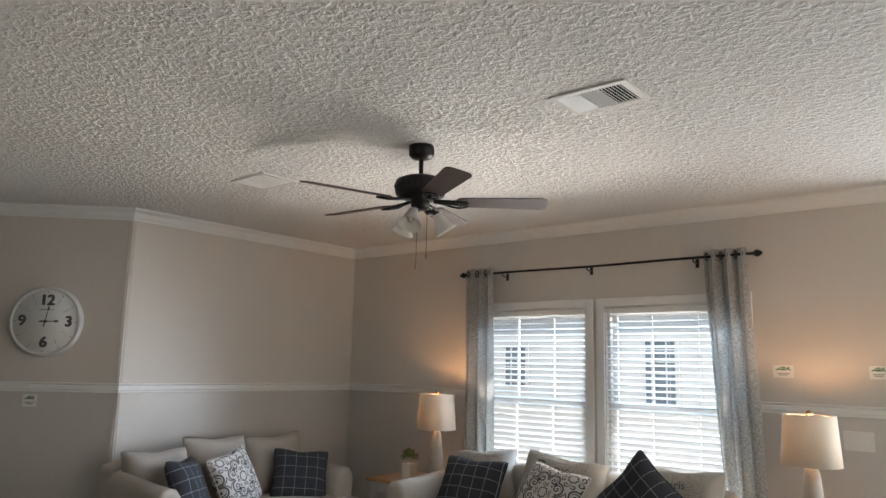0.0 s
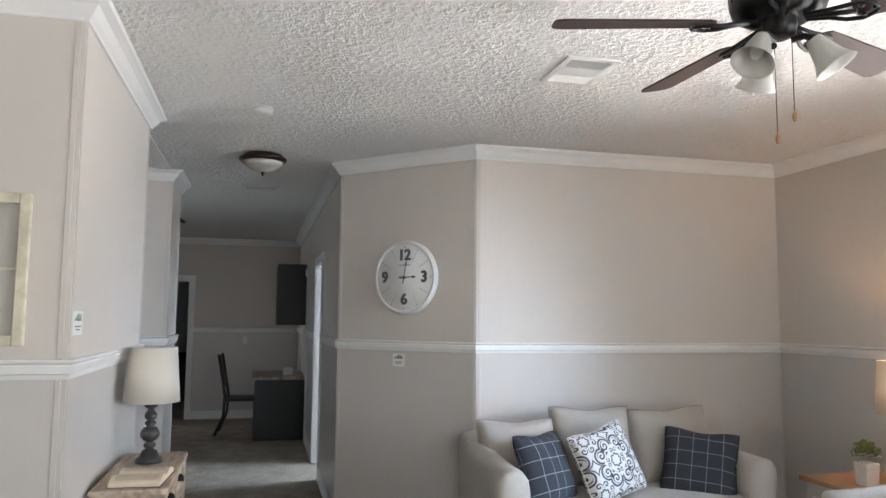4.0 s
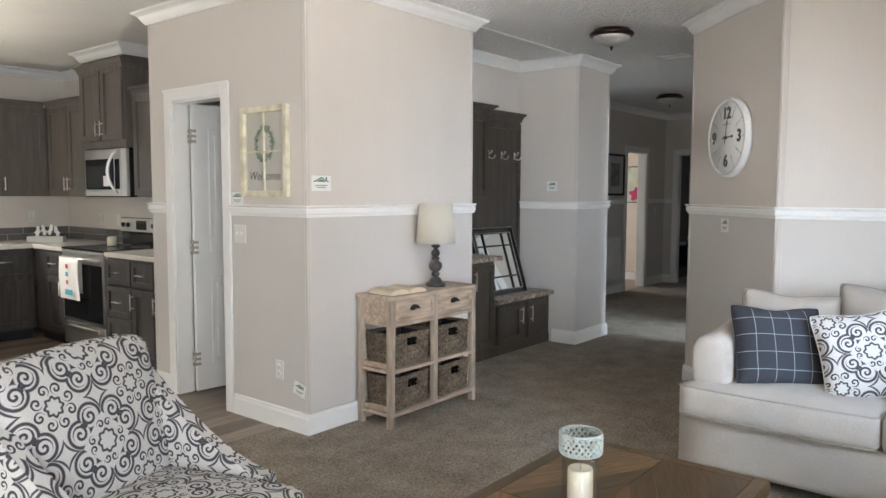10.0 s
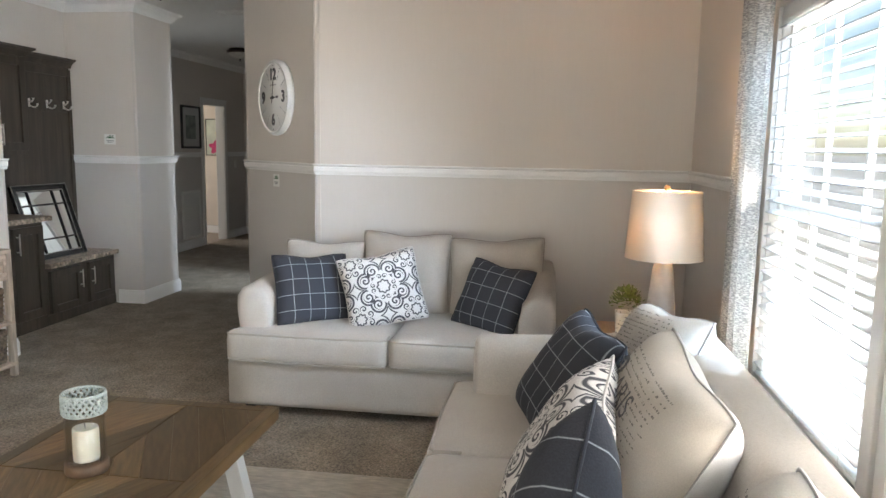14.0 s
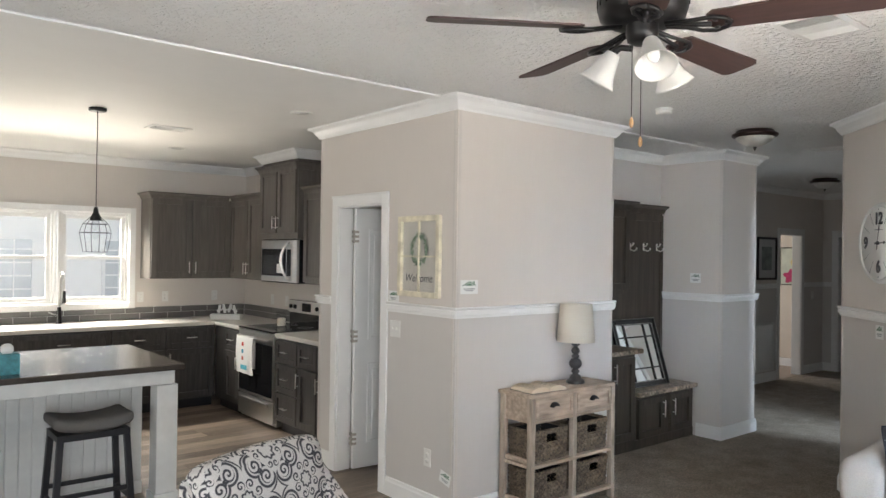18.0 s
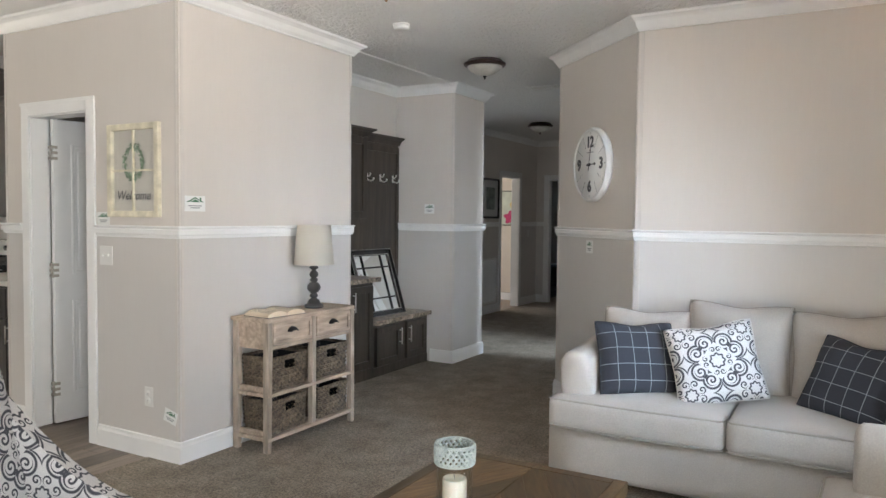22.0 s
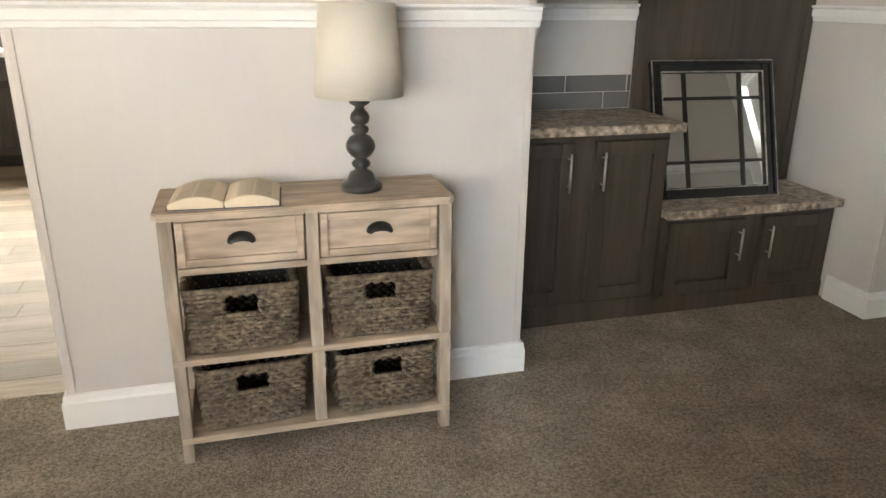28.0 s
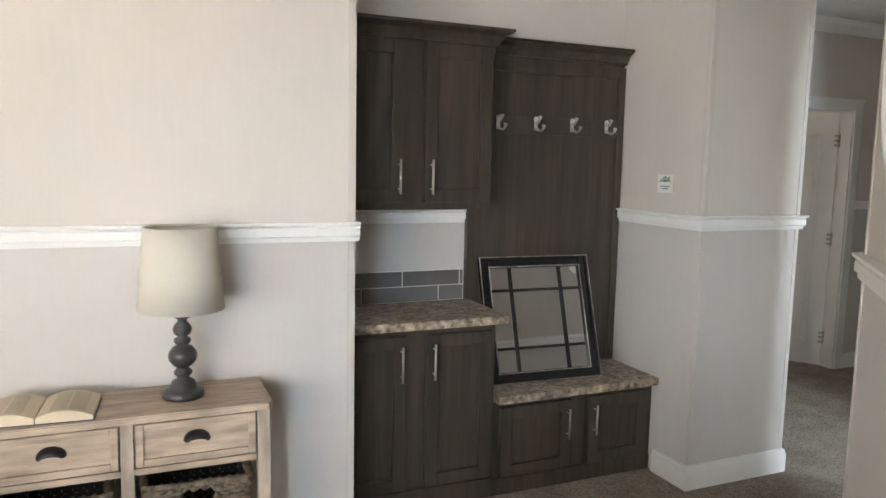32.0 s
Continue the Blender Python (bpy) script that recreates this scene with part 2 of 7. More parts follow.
def add_sweep(bm, path, profile, closed=False):
    """Sweeps (distance, height) along a plan path with mitred corners; distance is to the left of the walk."""
    n = len(path)
    rings = []
    for i, (x, y) in enumerate(path):
        p = Vector((x, y))
        d0 = (p - Vector(path[i - 1])).normalized() if (i > 0 or closed) else None
        d1 = (Vector(path[(i + 1) % n]) - p).normalized() if (i < n - 1 or closed) else None
        d0 = d0 or d1
        d1 = d1 or d0
        n0, n1 = Vector((-d0.y, d0.x)), Vector((-d1.y, d1.x))
        m = n0 + n1
        m = m / max(m.dot(n0), 0.2)
        rings.append([bm.verts.new((x + m.x * d, y + m.y * d, z)) for d, z in profile])
    k = len(profile)
    for a, b in (list(zip(rings, rings[1:])) + ([(rings[-1], rings[0])] if closed else [])):
        for j in range(k):
            bm.faces.new((a[j], b[j], b[(j + 1) % k], a[(j + 1) % k]))
    if not closed:
        bm.faces.new(rings[0])
        bm.faces.new(rings[-1][::-1])
    return bm


def finish(bm, name, material, smooth=None):
    bmesh.ops.recalc_face_normals(bm, faces=bm.faces)
    me = bpy.data.meshes.new(name)
    bm.to_mesh(me)
    bm.free()
    for m in (material if isinstance(material, (list, tuple)) else [material]):
        me.materials.append(m)
    if smooth is not None:
        me.shade_smooth() if smooth is True else me.set_sharp_from_angle(angle=radians(smooth))
        if smooth is not True:
            for p in me.polygons:
                p.use_smooth = True
    return me


def part(name, bm, material, parent, label="", smooth=None):
    """One mesh object under a thing or a part."""
    ob = new(name, finish(bm, name, material, smooth))
    ob.parent = parent
    if label:
        ob["label"] = label
    return ob


def thing(name, label, category, at=None, group="", kind=""):
    """An empty at the base of a thing that parents its parts."""
    ob = new(name)
    ob.empty_display_size = 0.1
    if at is not None:
        ob.matrix_basis = at if isinstance(at, Matrix) else pose(*at)
    return tagged(ob, label, category, group, kind)


def solid(name, bm, material, label, category="", group="", kind="", smooth=None):
    return tagged(new(name, finish(bm, name, material, smooth)), label, category, group, kind)


def sub(bm, m):
    """Moves a whole bmesh by a pose."""
    bmesh.ops.transform(bm, matrix=m, verts=bm.verts)
    return bm


# ---- large structure ----
H, RAIL, T = 2.665, 1.34, 0.11
Y_R = 0.55
X_H, Y_H, X_P = -6.33, 1.83, -5.26
X_E, Y_N, X_L, Y_K, X_R = 3.2, 5.01, -5.5, -4.23, -4.5
LOOP = [(X_E, Y_N), (X_L, Y_N), (X_L, 2.66), (X_H, Y_H), (-12.2, Y_H), (-12.2, -0.75), (-7.58, -0.75), (-7.58, Y_R), (-6.95, Y_R),
        (-6.95, -0.10), (X_P, -0.10), (X_P, 0.61), (-3.685, 0.61), (-3.685, -1.06), (X_R, -1.06), (X_R, Y_K), (X_E, Y_K)]


def wall(name, a, b, holes=(), upper=M_WALL, lower=M_WALL_SKYCAST, thick=T, lower_cast=True, e0=0.0, e1=0.0):
    """A wall on the right of the walk from a to b, its room face on the line, with openings (s0, s1, z0, z1) along it."""
    a, b = Vector(a), Vector(b)
    L = (b - a).length
    ang = math.atan2(b.y - a.y, b.x - a.x)
    bm = bmesh.new()
    cuts = sorted({-e0, L + e1, *[s for h in holes for s in h[:2]]})
    for s0, s1 in zip(cuts, cuts[1:]):
        zs = sorted({0.0, H, RAIL - 0.03, *[z for h in holes if h[0] < (s0 + s1) / 2 < h[1] for z in h[2:]]})
        for z0, z1 in zip(zs, zs[1:]):
            if any(h[0] < (s0 + s1) / 2 < h[1] and h[2] < (z0 + z1) / 2 < h[3] for h in holes):
                continue
            k = len(bm.faces)
            add_box(bm, s0, s1, -thick, 0, z0, z1)
            bm.faces.ensure_lookup_table()
            for f in bm.faces[k:]:
                # lower part takes the copy with the window light's cast in its colour
                f.material_index = 1 if (z1 <= RAIL and lower_cast) else 0
    bmesh.ops.remove_doubles(bm, verts=bm.verts, dist=0.0005)
    seen = {}
    for f in bm.faces:
        seen.setdefault(tuple(sorted(v.index for v in f.verts)), []).append(f)
    bmesh.ops.delete(bm, geom=[f for fs in seen.values() if len(fs) > 1 for f in fs], context='FACES_ONLY')
    ob = solid(name, bm, [upper, lower], "greige vinyl-faced wallboard wall", kind="structure")
    ob.matrix_basis = pose(a.x, a.y, 0, 0, 0, math.degrees(ang))
    return ob


WIN_Z0, WIN_Z1 = 0.56, 2.0
wall("wall_north", (X_E, Y_N), (X_L, Y_N), [(X_E - 0.20, X_E + 0.68, 0.05, 2.05), (X_E + 1.70, X_E + 2.73, WIN_Z0, WIN_Z1), (X_E + 2.88, X_E + 3.90, WIN_Z0, WIN_Z1)], e0=T, e1=T)
wall("wall_west", (X_L, Y_N), (X_L, 2.66))
wall("wall_clock", (X_L, 2.66), (X_H, Y_H))
wall("wall_hall_north", (X_H, Y_H), (-12.2, Y_H), [(1.45, 2.27, 0, 2.03), (3.61, 4.43, 0, 2.03)], e1=T)
wall("wall_hall_end", (-12.2, Y_H), (-12.2, -0.75), [(1.59, 2.37, 0, 2.03)], e1=0)
wall("wall_hall_south", (-12.2, -0.75), (-7.58, -0.75), [(0.733, 1.405, 0, 2.03), (2.60, 3.30, 0, 2.03)], e0=T)
wall("wall_return_west", (-7.58, -0.75), (-7.58, Y_R))
wall("wall_return_north", (-7.58, Y_R), (-6.95, Y_R), e0=-T)
wall("wall_return_east", (-6.95, Y_R), (-6.95, -0.10), e0=-T)
wall("wall_niche", (-6.95, -0.10), (X_P, -0.10), e0=T, e1=T)
wall("wall_pantry_west", (X_P, -0.10), (X_P, 0.61))
wall("wall_pantry_north", (X_P, 0.61), (-3.685, 0.61), e0=-T)
wall("wall_pantry_east", (-3.685, 0.61), (-3.685, -1.06), [(0.791, 1.385, 0, 2.03)], e0=-T)
wall("wall_pantry_south", (-3.685, -1.06), (X_R, -1.06), e0=-T, lower_cast=False)
wall("wall_kitchen_west", (X_R, -1.06), (X_R, Y_K), lower_cast=False)
wall("wall_kitchen_south", (X_R, Y_K), (X_E, Y_K), [(1.34, 3.44, 1.10, 2.07)], e0=T, e1=T, lower_cast=False)
# the opening here is unseen, cut for the added east light
wall("wall_east", (X_E, Y_K), (X_E, Y_N), [(5.38, 8.98, 0.1, 2.2)])
# rooms beyond
wall("wall_pantry_back", (-4.60, 0.50), (-4.60, -0.95), lower_cast=False, e0=0, e1=0)
for nm, a, b in (("wall_bath_west", (-12.2, -0.86), (-12.2, -3.2)), ("wall_bath_south", (-12.2, -3.2), (-8.6, -3.2)), ("wall_bath_east", (-8.6, -3.2), (-8.6, -0.86)),
                 ("wall_bedroom_south", (-16.2, -2.6), (-12.31, -2.6)), ("wall_bedroom_west", (-16.2, 3.0), (-16.2, -2.6)), ("wall_bedroom_north", (-12.31, 3.0), (-16.2, 3.0))):
    holes = [(3.72, 4.46, 0.75, 1.98)] if nm == "wall_bedroom_west" else []
    if nm == "wall_bath_south":
        holes = [(0.5, 1.6, 1.0, 2.0), (2.2, 3.0, 1.0, 2.0)]
    wall(nm, a, b, holes, lower_cast=False)
wall("wall_side_room_north", (X_L - T, Y_N), (-12.31, Y_N), [(2.09, 3.09, 0.80, 2.0)], lower_cast=False)
wall("wall_side_room_west", (-10.0, Y_N), (-10.0, Y_H + T), lower_cast=False)
bm = box(-17.2, X_E + T, 0.45, Y_N + T, H, H + 0.1)
add_box(bm, -17.2, -4.6, -4.4, 0.45, H, H + 0.1)
solid("ceiling", bm, M_CEIL, "white knock-down textured ceiling", kind="structure")
solid("ceiling_kitchen", box(-4.6, X_E + T, -4.4, 0.45, H, H + 0.1), M_CEIL2, "smooth white kitchen ceiling", kind="structure")
solid("floor", box(-17.2, X_E + T, -4.4, Y_N + T, -0.06, -0.012), M_SUBFLOOR, "subfloor under carpet and planks", kind="structure")
bm = box(-17.2, -3.685, 0.36, Y_N, -0.012, 0.006)
add_box(bm, -3.685, X_E, 0.36, Y_N, -0.012, 0.006)
add_box(bm, -17.2, X_P, -0.75, 0.36, -0.012, 0.006)
solid("carpet_floor", bm, M_CARPET, "short-pile brown-grey wall-to-wall carpet", kind="structure")
PLANK_FLOOR = solid("plank_floor", box(-5.2, X_E, -4.23, 0.358, -0.012, -0.003), M_SUBFLOOR, "brown wood-look vinyl plank floor", kind="structure")

CROWN = [(0, H - 0.088), (0.012, H - 0.088), (0.016, H - 0.078), (0.030, H - 0.062), (0.048, H - 0.034), (0.066, H - 0.022), (0.078, H - 0.016), (0.084, H - 0.002), (0, H - 0.002)]
solid("crown_trim", add_sweep(bmesh.new(), LOOP, CROWN, True), M_WHITE, "white crown moulding along the ceiling", kind="structure")
RAILP = [(0, RAIL - 0.07), (0.012, RAIL - 0.068), (0.014, RAIL - 0.052), (0.022, RAIL - 0.048), (0.022, RAIL - 0.022), (0.017, RAIL - 0.018), (0.030, RAIL - 0.008), (0.030, RAIL), (0, RAIL)]
for nm, pts in (("chair_rail_north", [(-0.78, Y_N), (-1.62, Y_N)]),
                ("chair_rail_west", [(-3.98, Y_N), (X_L, Y_N), (X_L, 2.66), (X_H, Y_H), (-7.71, Y_H)]),
                ("chair_rail_hall", [(-8.67, Y_H), (-9.87, Y_H)]),
                ("chair_rail_end", [(-10.83, Y_H), (-12.2, Y_H), (-12.2, 0.31)]),
                ("chair_rail_south", [(-12.2, -0.61), (-12.2, -0.75), (-11.545, -0.75)]),
                ("chair_rail_south", [(-10.717, -0.75), (-9.67, -0.75)]),
                ("chair_rail_return", [(-8.82, -0.75), (-7.58, -0.75), (-7.58, Y_R), (-6.95, Y_R), (-6.95, -0.06)]),
                ("chair_rail_niche", [(-6.03, -0.10), (X_P, -0.10)]),
                ("chair_rail_pantry", [(X_P - 0.012, 0.61), (-3.685, 0.61), (-3.685, -0.104)]),
                ("chair_rail_kitchen", [(-3.685, -0.852), (-3.685, -1.06), (-3.75, -1.06)])):
    solid(nm, add_sweep(bmesh.new(), pts, RAILP), M_WHITE, "white moulded chair rail", kind="structure")
BASE = [(0, 0.0), (0.016, 0.0), (0.016, 0.098), (0.012, 0.108), (0.010, 0.124), (0, 0.128)]
for nm, pts in (("baseboard_north", [(-0.78, Y_N), (X_L, Y_N), (X_L, 2.66), (X_H, Y_H), (-7.71, Y_H)]),
                ("baseboard_hall", [(-8.67, Y_H), (-9.87, Y_H)]),
                ("baseboard_end", [(-10.83, Y_H), (-12.2, Y_H), (-12.2, 0.31)]),
                ("baseboard_south", [(-12.2, -0.61), (-12.2, -0.75), (-11.545, -0.75)]),
                ("baseboard_south", [(-10.717, -0.75), (-9.67, -0.75)]),
                ("baseboard_return", [(-8.82, -0.75), (-7.58, -0.75), (-7.58, Y_R), (-6.95, Y_R), (-6.95, 0.31)]),
                ("baseboard_pantry", [(X_P, 0.31), (X_P, 0.61), (-3.685, 0.61), (-3.685, -0.104)]),
                ("baseboard_kitchen", [(-3.685, -0.852), (-3.685, -1.06), (-3.87, -1.06)])):
    solid(nm, add_sweep(bmesh.new(), pts, BASE), M_WHITE, "white painted baseboard", kind="structure")
solid("ceiling_seam_trim", box(-7.6, X_E, 0.45, 0.54, H - 0.012, H, 0.004), M_CEIL2, "flat plaster-coated batten over the ceiling seam", kind="structure")

# thin batten strips where the wallboard ends at the corners
for x, y, face in ((-3.685, 0.585, 0), (-3.705, 0.61, 90), (X_P + 0.018, 0.61, 90), (-6.95, Y_R - 0.018, 0), (-6.968, Y_R, 90), (-7.562, Y_R, 90), (-3.685, -1.042, 0), (X_L, 2.682, 0), (X_L - 0.0141, 2.6459, -45), (X_H + 0.0141, Y_H + 0.0141, -45)):
    for z0, z1 in ((0.128, RAIL - 0.07), (RAIL, H - 0.088)):
        o = solid("corner_strip_trim", box(-0.010, 0.010, 0.0005, 0.004, z0, z1, 0.0012, 1), M_STRIP, "greige vinyl batten strip at a wall corner", kind="structure")
        o.matrix_basis = pose(x, y, 0, 0, 0, face - 90)


# ---- soft-form helpers ----
def grid_uv(bm, fn):
    """Writes texture coordinates in metres: fn(co, normal) gives (u, v)."""
    uv = bm.loops.layers.uv.verify()
    bm.normal_update()
    for f in bm.faces:
        for l in f.loops:
            l[uv].uv = fn(l.vert.co, f.normal)
    return bm


def cube_uv(co, n):
    a = [abs(c) for c in n]
    if a[2] >= a[0] and a[2] >= a[1]:
        return (co.x, co.y)
    return (co.x, co.z) if a[1] >= a[0] else (co.y, co.z)


def cushion(x0, x1, y0, y1, z0, z1, r=0.05, puff=(0.0, 0.0, 0.0), n=8, bm=None):
    """A stuffed block: rounded edges, faces that swell outwards by puff."""
    bm = bm or bmesh.new()
    c = Vector(((x0 + x1) / 2, (y0 + y1) / 2, (z0 + z1) / 2))
    h = Vector((abs(x1 - x0) / 2, abs(y1 - y0) / 2, abs(z1 - z0) / 2))
    made = []
    lin = [-1 + 2 * i / n for i in range(n + 1)]
    lin = [math.copysign(abs(v) ** 0.6, v) for v in lin]
    for ax in range(3):
        for s in (-1, 1):
            g = {}
            for i, a in enumerate(lin):
                for j, b in enumerate(lin):
                    u = [0, 0, 0]
                    u[ax], u[(ax + 1) % 3], u[(ax + 2) % 3] = s, a, b
                    p = Vector([u[k] * h[k] for k in range(3)])
                    q = Vector([max(-h[k] + r, min(h[k] - r, p[k])) for k in range(3)])
                    d = p - q
                    p = q + (d.normalized() * r if d.length > 1e-9 else d)
                    sw = [(1 - u[k] ** 2) for k in range(3)]
                    for k in range(3):
                        p[k] += u[k] * puff[k] * sw[(k + 1) % 3] * sw[(k + 2) % 3]
                    g[i, j] = bm.verts.new(c + p)
                    made.append(g[i, j])
            for i in range(n):
                for j in range(n):
                    f = bm.faces.new((g[i, j], g[i + 1, j], g[i + 1, j + 1], g[i, j + 1]))
                    f.smooth = True
    bmesh.ops.remove_doubles(bm, verts=made, dist=0.0008)
    return bm


def pillow_z(u, v, t):
    return t * (max(0.0, 1 - u ** 4) * max(0.0, 1 - v ** 4)) ** 0.55 * (1 - 0.12 * (u * u + v * v))


def pillow_xy(u, v, w, h):
    dip = 0.06 * max(v, 0) ** 2 * math.exp(-(u / 0.4) ** 2)
    return w / 2 * u * (1 - 0.11 * (1 - v * v) * abs(u) - 0.07 * u ** 4 * v ** 4), h / 2 * v * (1 - 0.10 * (1 - u * u) * abs(v) - 0.07 * u ** 4 * v ** 4) - h / 2 * dip


def pillow(w, h, t, n=22, wob=0.010, seed=0):
    """A knife-edge pillow lying in its own xy plane, with pulled-in sides and ears."""
    bm = bmesh.new()
    side = []
    for s in (1, -1):
        g = {}
        for i in range(n + 1):
            for j in range(n + 1):
                u, v = -1 + 2 * i / n, -1 + 2 * j / n
                x, y = pillow_xy(u, v, w, h)
                z = pillow_z(u, v, t / 2)
                k = noise.noise(Vector((x * 7 + seed, y * 7, s * 3.0)))
                g[i, j] = bm.verts.new((x, y, s * (z + wob * k * min(1, z / 0.02))))
        for i in range(n):
            for j in range(n):
                f = bm.faces.new((g[i, j], g[i + 1, j], g[i + 1, j + 1], g[i, j + 1]))
                f.smooth = True
    bmesh.ops.remove_doubles(bm, verts=bm.verts, dist=0.0006)
    grid_uv(bm, lambda co, nn: (co.x, co.y))
    return bm


def text_mesh(body, size, depth=0.0, align='CENTER', bold=0.0):
    """Letters of the built-in font as a mesh in the xy plane."""
    cu = bpy.data.curves.new("letters", 'FONT')
    cu.body, cu.size, cu.extrude, cu.align_x, cu.align_y, cu.offset = body, size, depth, align, 'CENTER', bold
    ob = bpy.data.objects.new("letters", cu)
    scene.collection.objects.link(ob)
    me = bpy.data.meshes.new_from_object(ob)
    bpy.data.objects.remove(ob)
    bm = bmesh.new()
    bm.from_mesh(me)
    bpy.data.meshes.remove(me)
    return bm


class Math:
    """Short-hand for chains of math nodes in one material."""
    def __init__(self, m):
        self.nt = m.node_tree

    def __call__(self, op, a, b=None, c=None):
        n = self.nt.nodes.new("ShaderNodeMath")
        n.operation = op
        for k, v in enumerate((a, b, c)):
            if v is None:
                continue
            if isinstance(v, (int, float)):
                n.inputs[k].default_value = v
            else:
                self.nt.links.new(v, n.inputs[k])
        return n.outputs[0]

    def uv(self, scale):
        t = self.nt.nodes.new("ShaderNodeUVMap")
        s = self.nt.nodes.new("ShaderNodeSeparateXYZ")
        self.nt.links.new(t.outputs["UV"], s.inputs[0])
        return self('MULTIPLY', s.outputs[0], scale), self('MULTIPLY', s.outputs[1], scale)

    def band(self, x, width, soft=0.012):
        """1 where |x| is under width."""
        a = self('ABSOLUTE', x)
        n = self.nt.nodes.new("ShaderNodeMapRange")
        n.inputs["From Min"].default_value, n.inputs["From Max"].default_value = width + soft, width - soft
        self.nt.links.new(a, n.inputs["Value"])
        return n.outputs["Result"]


def two_colour(m, fac, light, dark, weave=500):
    nt, b = nodes_of(m)
    mix = nt.nodes.new("ShaderNodeMix")
    mix.data_type = 'RGBA'
    mix.inputs[6].default_value, mix.inputs[7].default_value = (*light, 1), (*dark, 1)
    nt.links.new(fac, mix.inputs[0])
    tc = nt.nodes.new("ShaderNodeTexCoord")
    n = nt.nodes.new("ShaderNodeTexNoise")
    n.inputs["Scale"].default_value, n.inputs["Detail"].default_value = weave, 2
    nt.links.new(tc.outputs["Object"], n.inputs["Vector"])
    mr = nt.nodes.new("ShaderNodeMapRange")
    mr.inputs["From Min"].default_value, mr.inputs["From Max"].default_value = 0.3, 0.7
    mr.inputs["To Min"].default_value, mr.inputs["To Max"].default_value = 0.82, 1.15
    nt.links.new(n.outputs["Fac"], mr.inputs["Value"])
    sc = nt.nodes.new("ShaderNodeVectorMath")
    sc.operation = 'SCALE'
    nt.links.new(mix.outputs[2], sc.inputs[0])
    nt.links.new(mr.outputs["Result"], sc.inputs["Scale"])
    nt.links.new(sc.outputs["Vector"], b.inputs["Base Color"])
    bp = nt.nodes.new("ShaderNodeBump")
    bp.inputs["Strength"].default_value, bp.inputs["Distance"].default_value = 0.2, 0.004
    nt.links.new(n.outputs["Fac"], bp.inputs["Height"])
    nt.links.new(bp.outputs["Normal"], b.inputs["Normal"])
    b.inputs["Roughness"].default_value = 0.9
    return m


def scroll_fabric():
    """Off-white cloth printed with dark scrolls: rings of paired spirals round eight-point stars, with hollow diamonds between."""
    m = mat("scroll_fabric", (0.7, 0.68, 0.64), 0.9)
    k = Math(m)
    u, v = k.uv(1 / 0.155)
    p, q = k('PINGPONG', u, 1.0), k('PINGPONG', v, 1.0)
    a, b = k('MAXIMUM', p, q), k('MINIMUM', p, q)
    total = None

    def join(x):
        nonlocal total
        total = x if total is None else k('MAXIMUM', total, x)

    def polar(cx, cy):
        du, dv = k('SUBTRACT', a, cx), k('SUBTRACT', b, cy)
        return k('SQRT', k('ADD', k('MULTIPLY', du, du), k('MULTIPLY', dv, dv))), k('ARCTAN2', dv, du)

    for cx, R in ((0.0, 0.215), (1.0, 0.18)):
        r, t = polar(cx, cx)
        rim = k('MULTIPLY_ADD', k('COSINE', k('MULTIPLY', t, 8.0)), 0.022, R)
        join(k.band(k('SUBTRACT', r, rim), 0.030))
    star = k('ADD', k('POWER', k('ABSOLUTE', k('SUBTRACT', a, 1.0)), 0.65), k('POWER', k('ABSOLUTE', b), 0.65))
    join(k.band(k('SUBTRACT', star, 0.46), 0.050, 0.02))
    for cx, cy, R, hand, pitch, phase in ((0.60, 0.30, 0.185, 1, 7.6, 0.0), (0.86, 0.66, 0.125, -1, 9.5, 0.3), (0.36, 0.10, 0.095, -1, 11.0, 0.55)):
        r, t = polar(cx, cy)
        w = k('FRACT', k('ADD', k('MULTIPLY_ADD', t, hand / (2 * math.pi), phase), k('MULTIPLY', r, pitch)))
        join(k('MULTIPLY', k.band(k('SUBTRACT', w, 0.5), 0.23, 0.05), k('LESS_THAN', r, R)))
    r, t = polar(0.60, 0.30)
    join(k('MULTIPLY', k.band(k('SUBTRACT', r, 0.262), 0.034), k('GREATER_THAN', k('ADD', a, b), 0.62)))
    r, t = polar(0.47, 0.47)
    join(k('LESS_THAN', r, k('MULTIPLY_ADD', k('COSINE', k('MULTIPLY', t, 3.0)), 0.030, 0.060)))
    return two_colour(m, total, (0.60, 0.58, 0.56), (0.055, 0.055, 0.065))


def plaid_fabric():
    """Dark slate wool with thin pale window-pane lines."""
    m = mat("plaid_fabric", (0.05, 0.055, 0.07), 0.95)
    k = Math(m)
    u, v = k.uv(1 / 0.086)
    lu = k.band(k('SUBTRACT', k('FRACT', u), 0.5), 0.016, 0.01)
    lv = k.band(k('SUBTRACT', k('FRACT', v), 0.5), 0.016, 0.01)
    return two_colour(m, k('MULTIPLY', k('MAXIMUM', lu, lv), 0.75), (0.029, 0.032, 0.042), (0.40, 0.43, 0.45), 300)


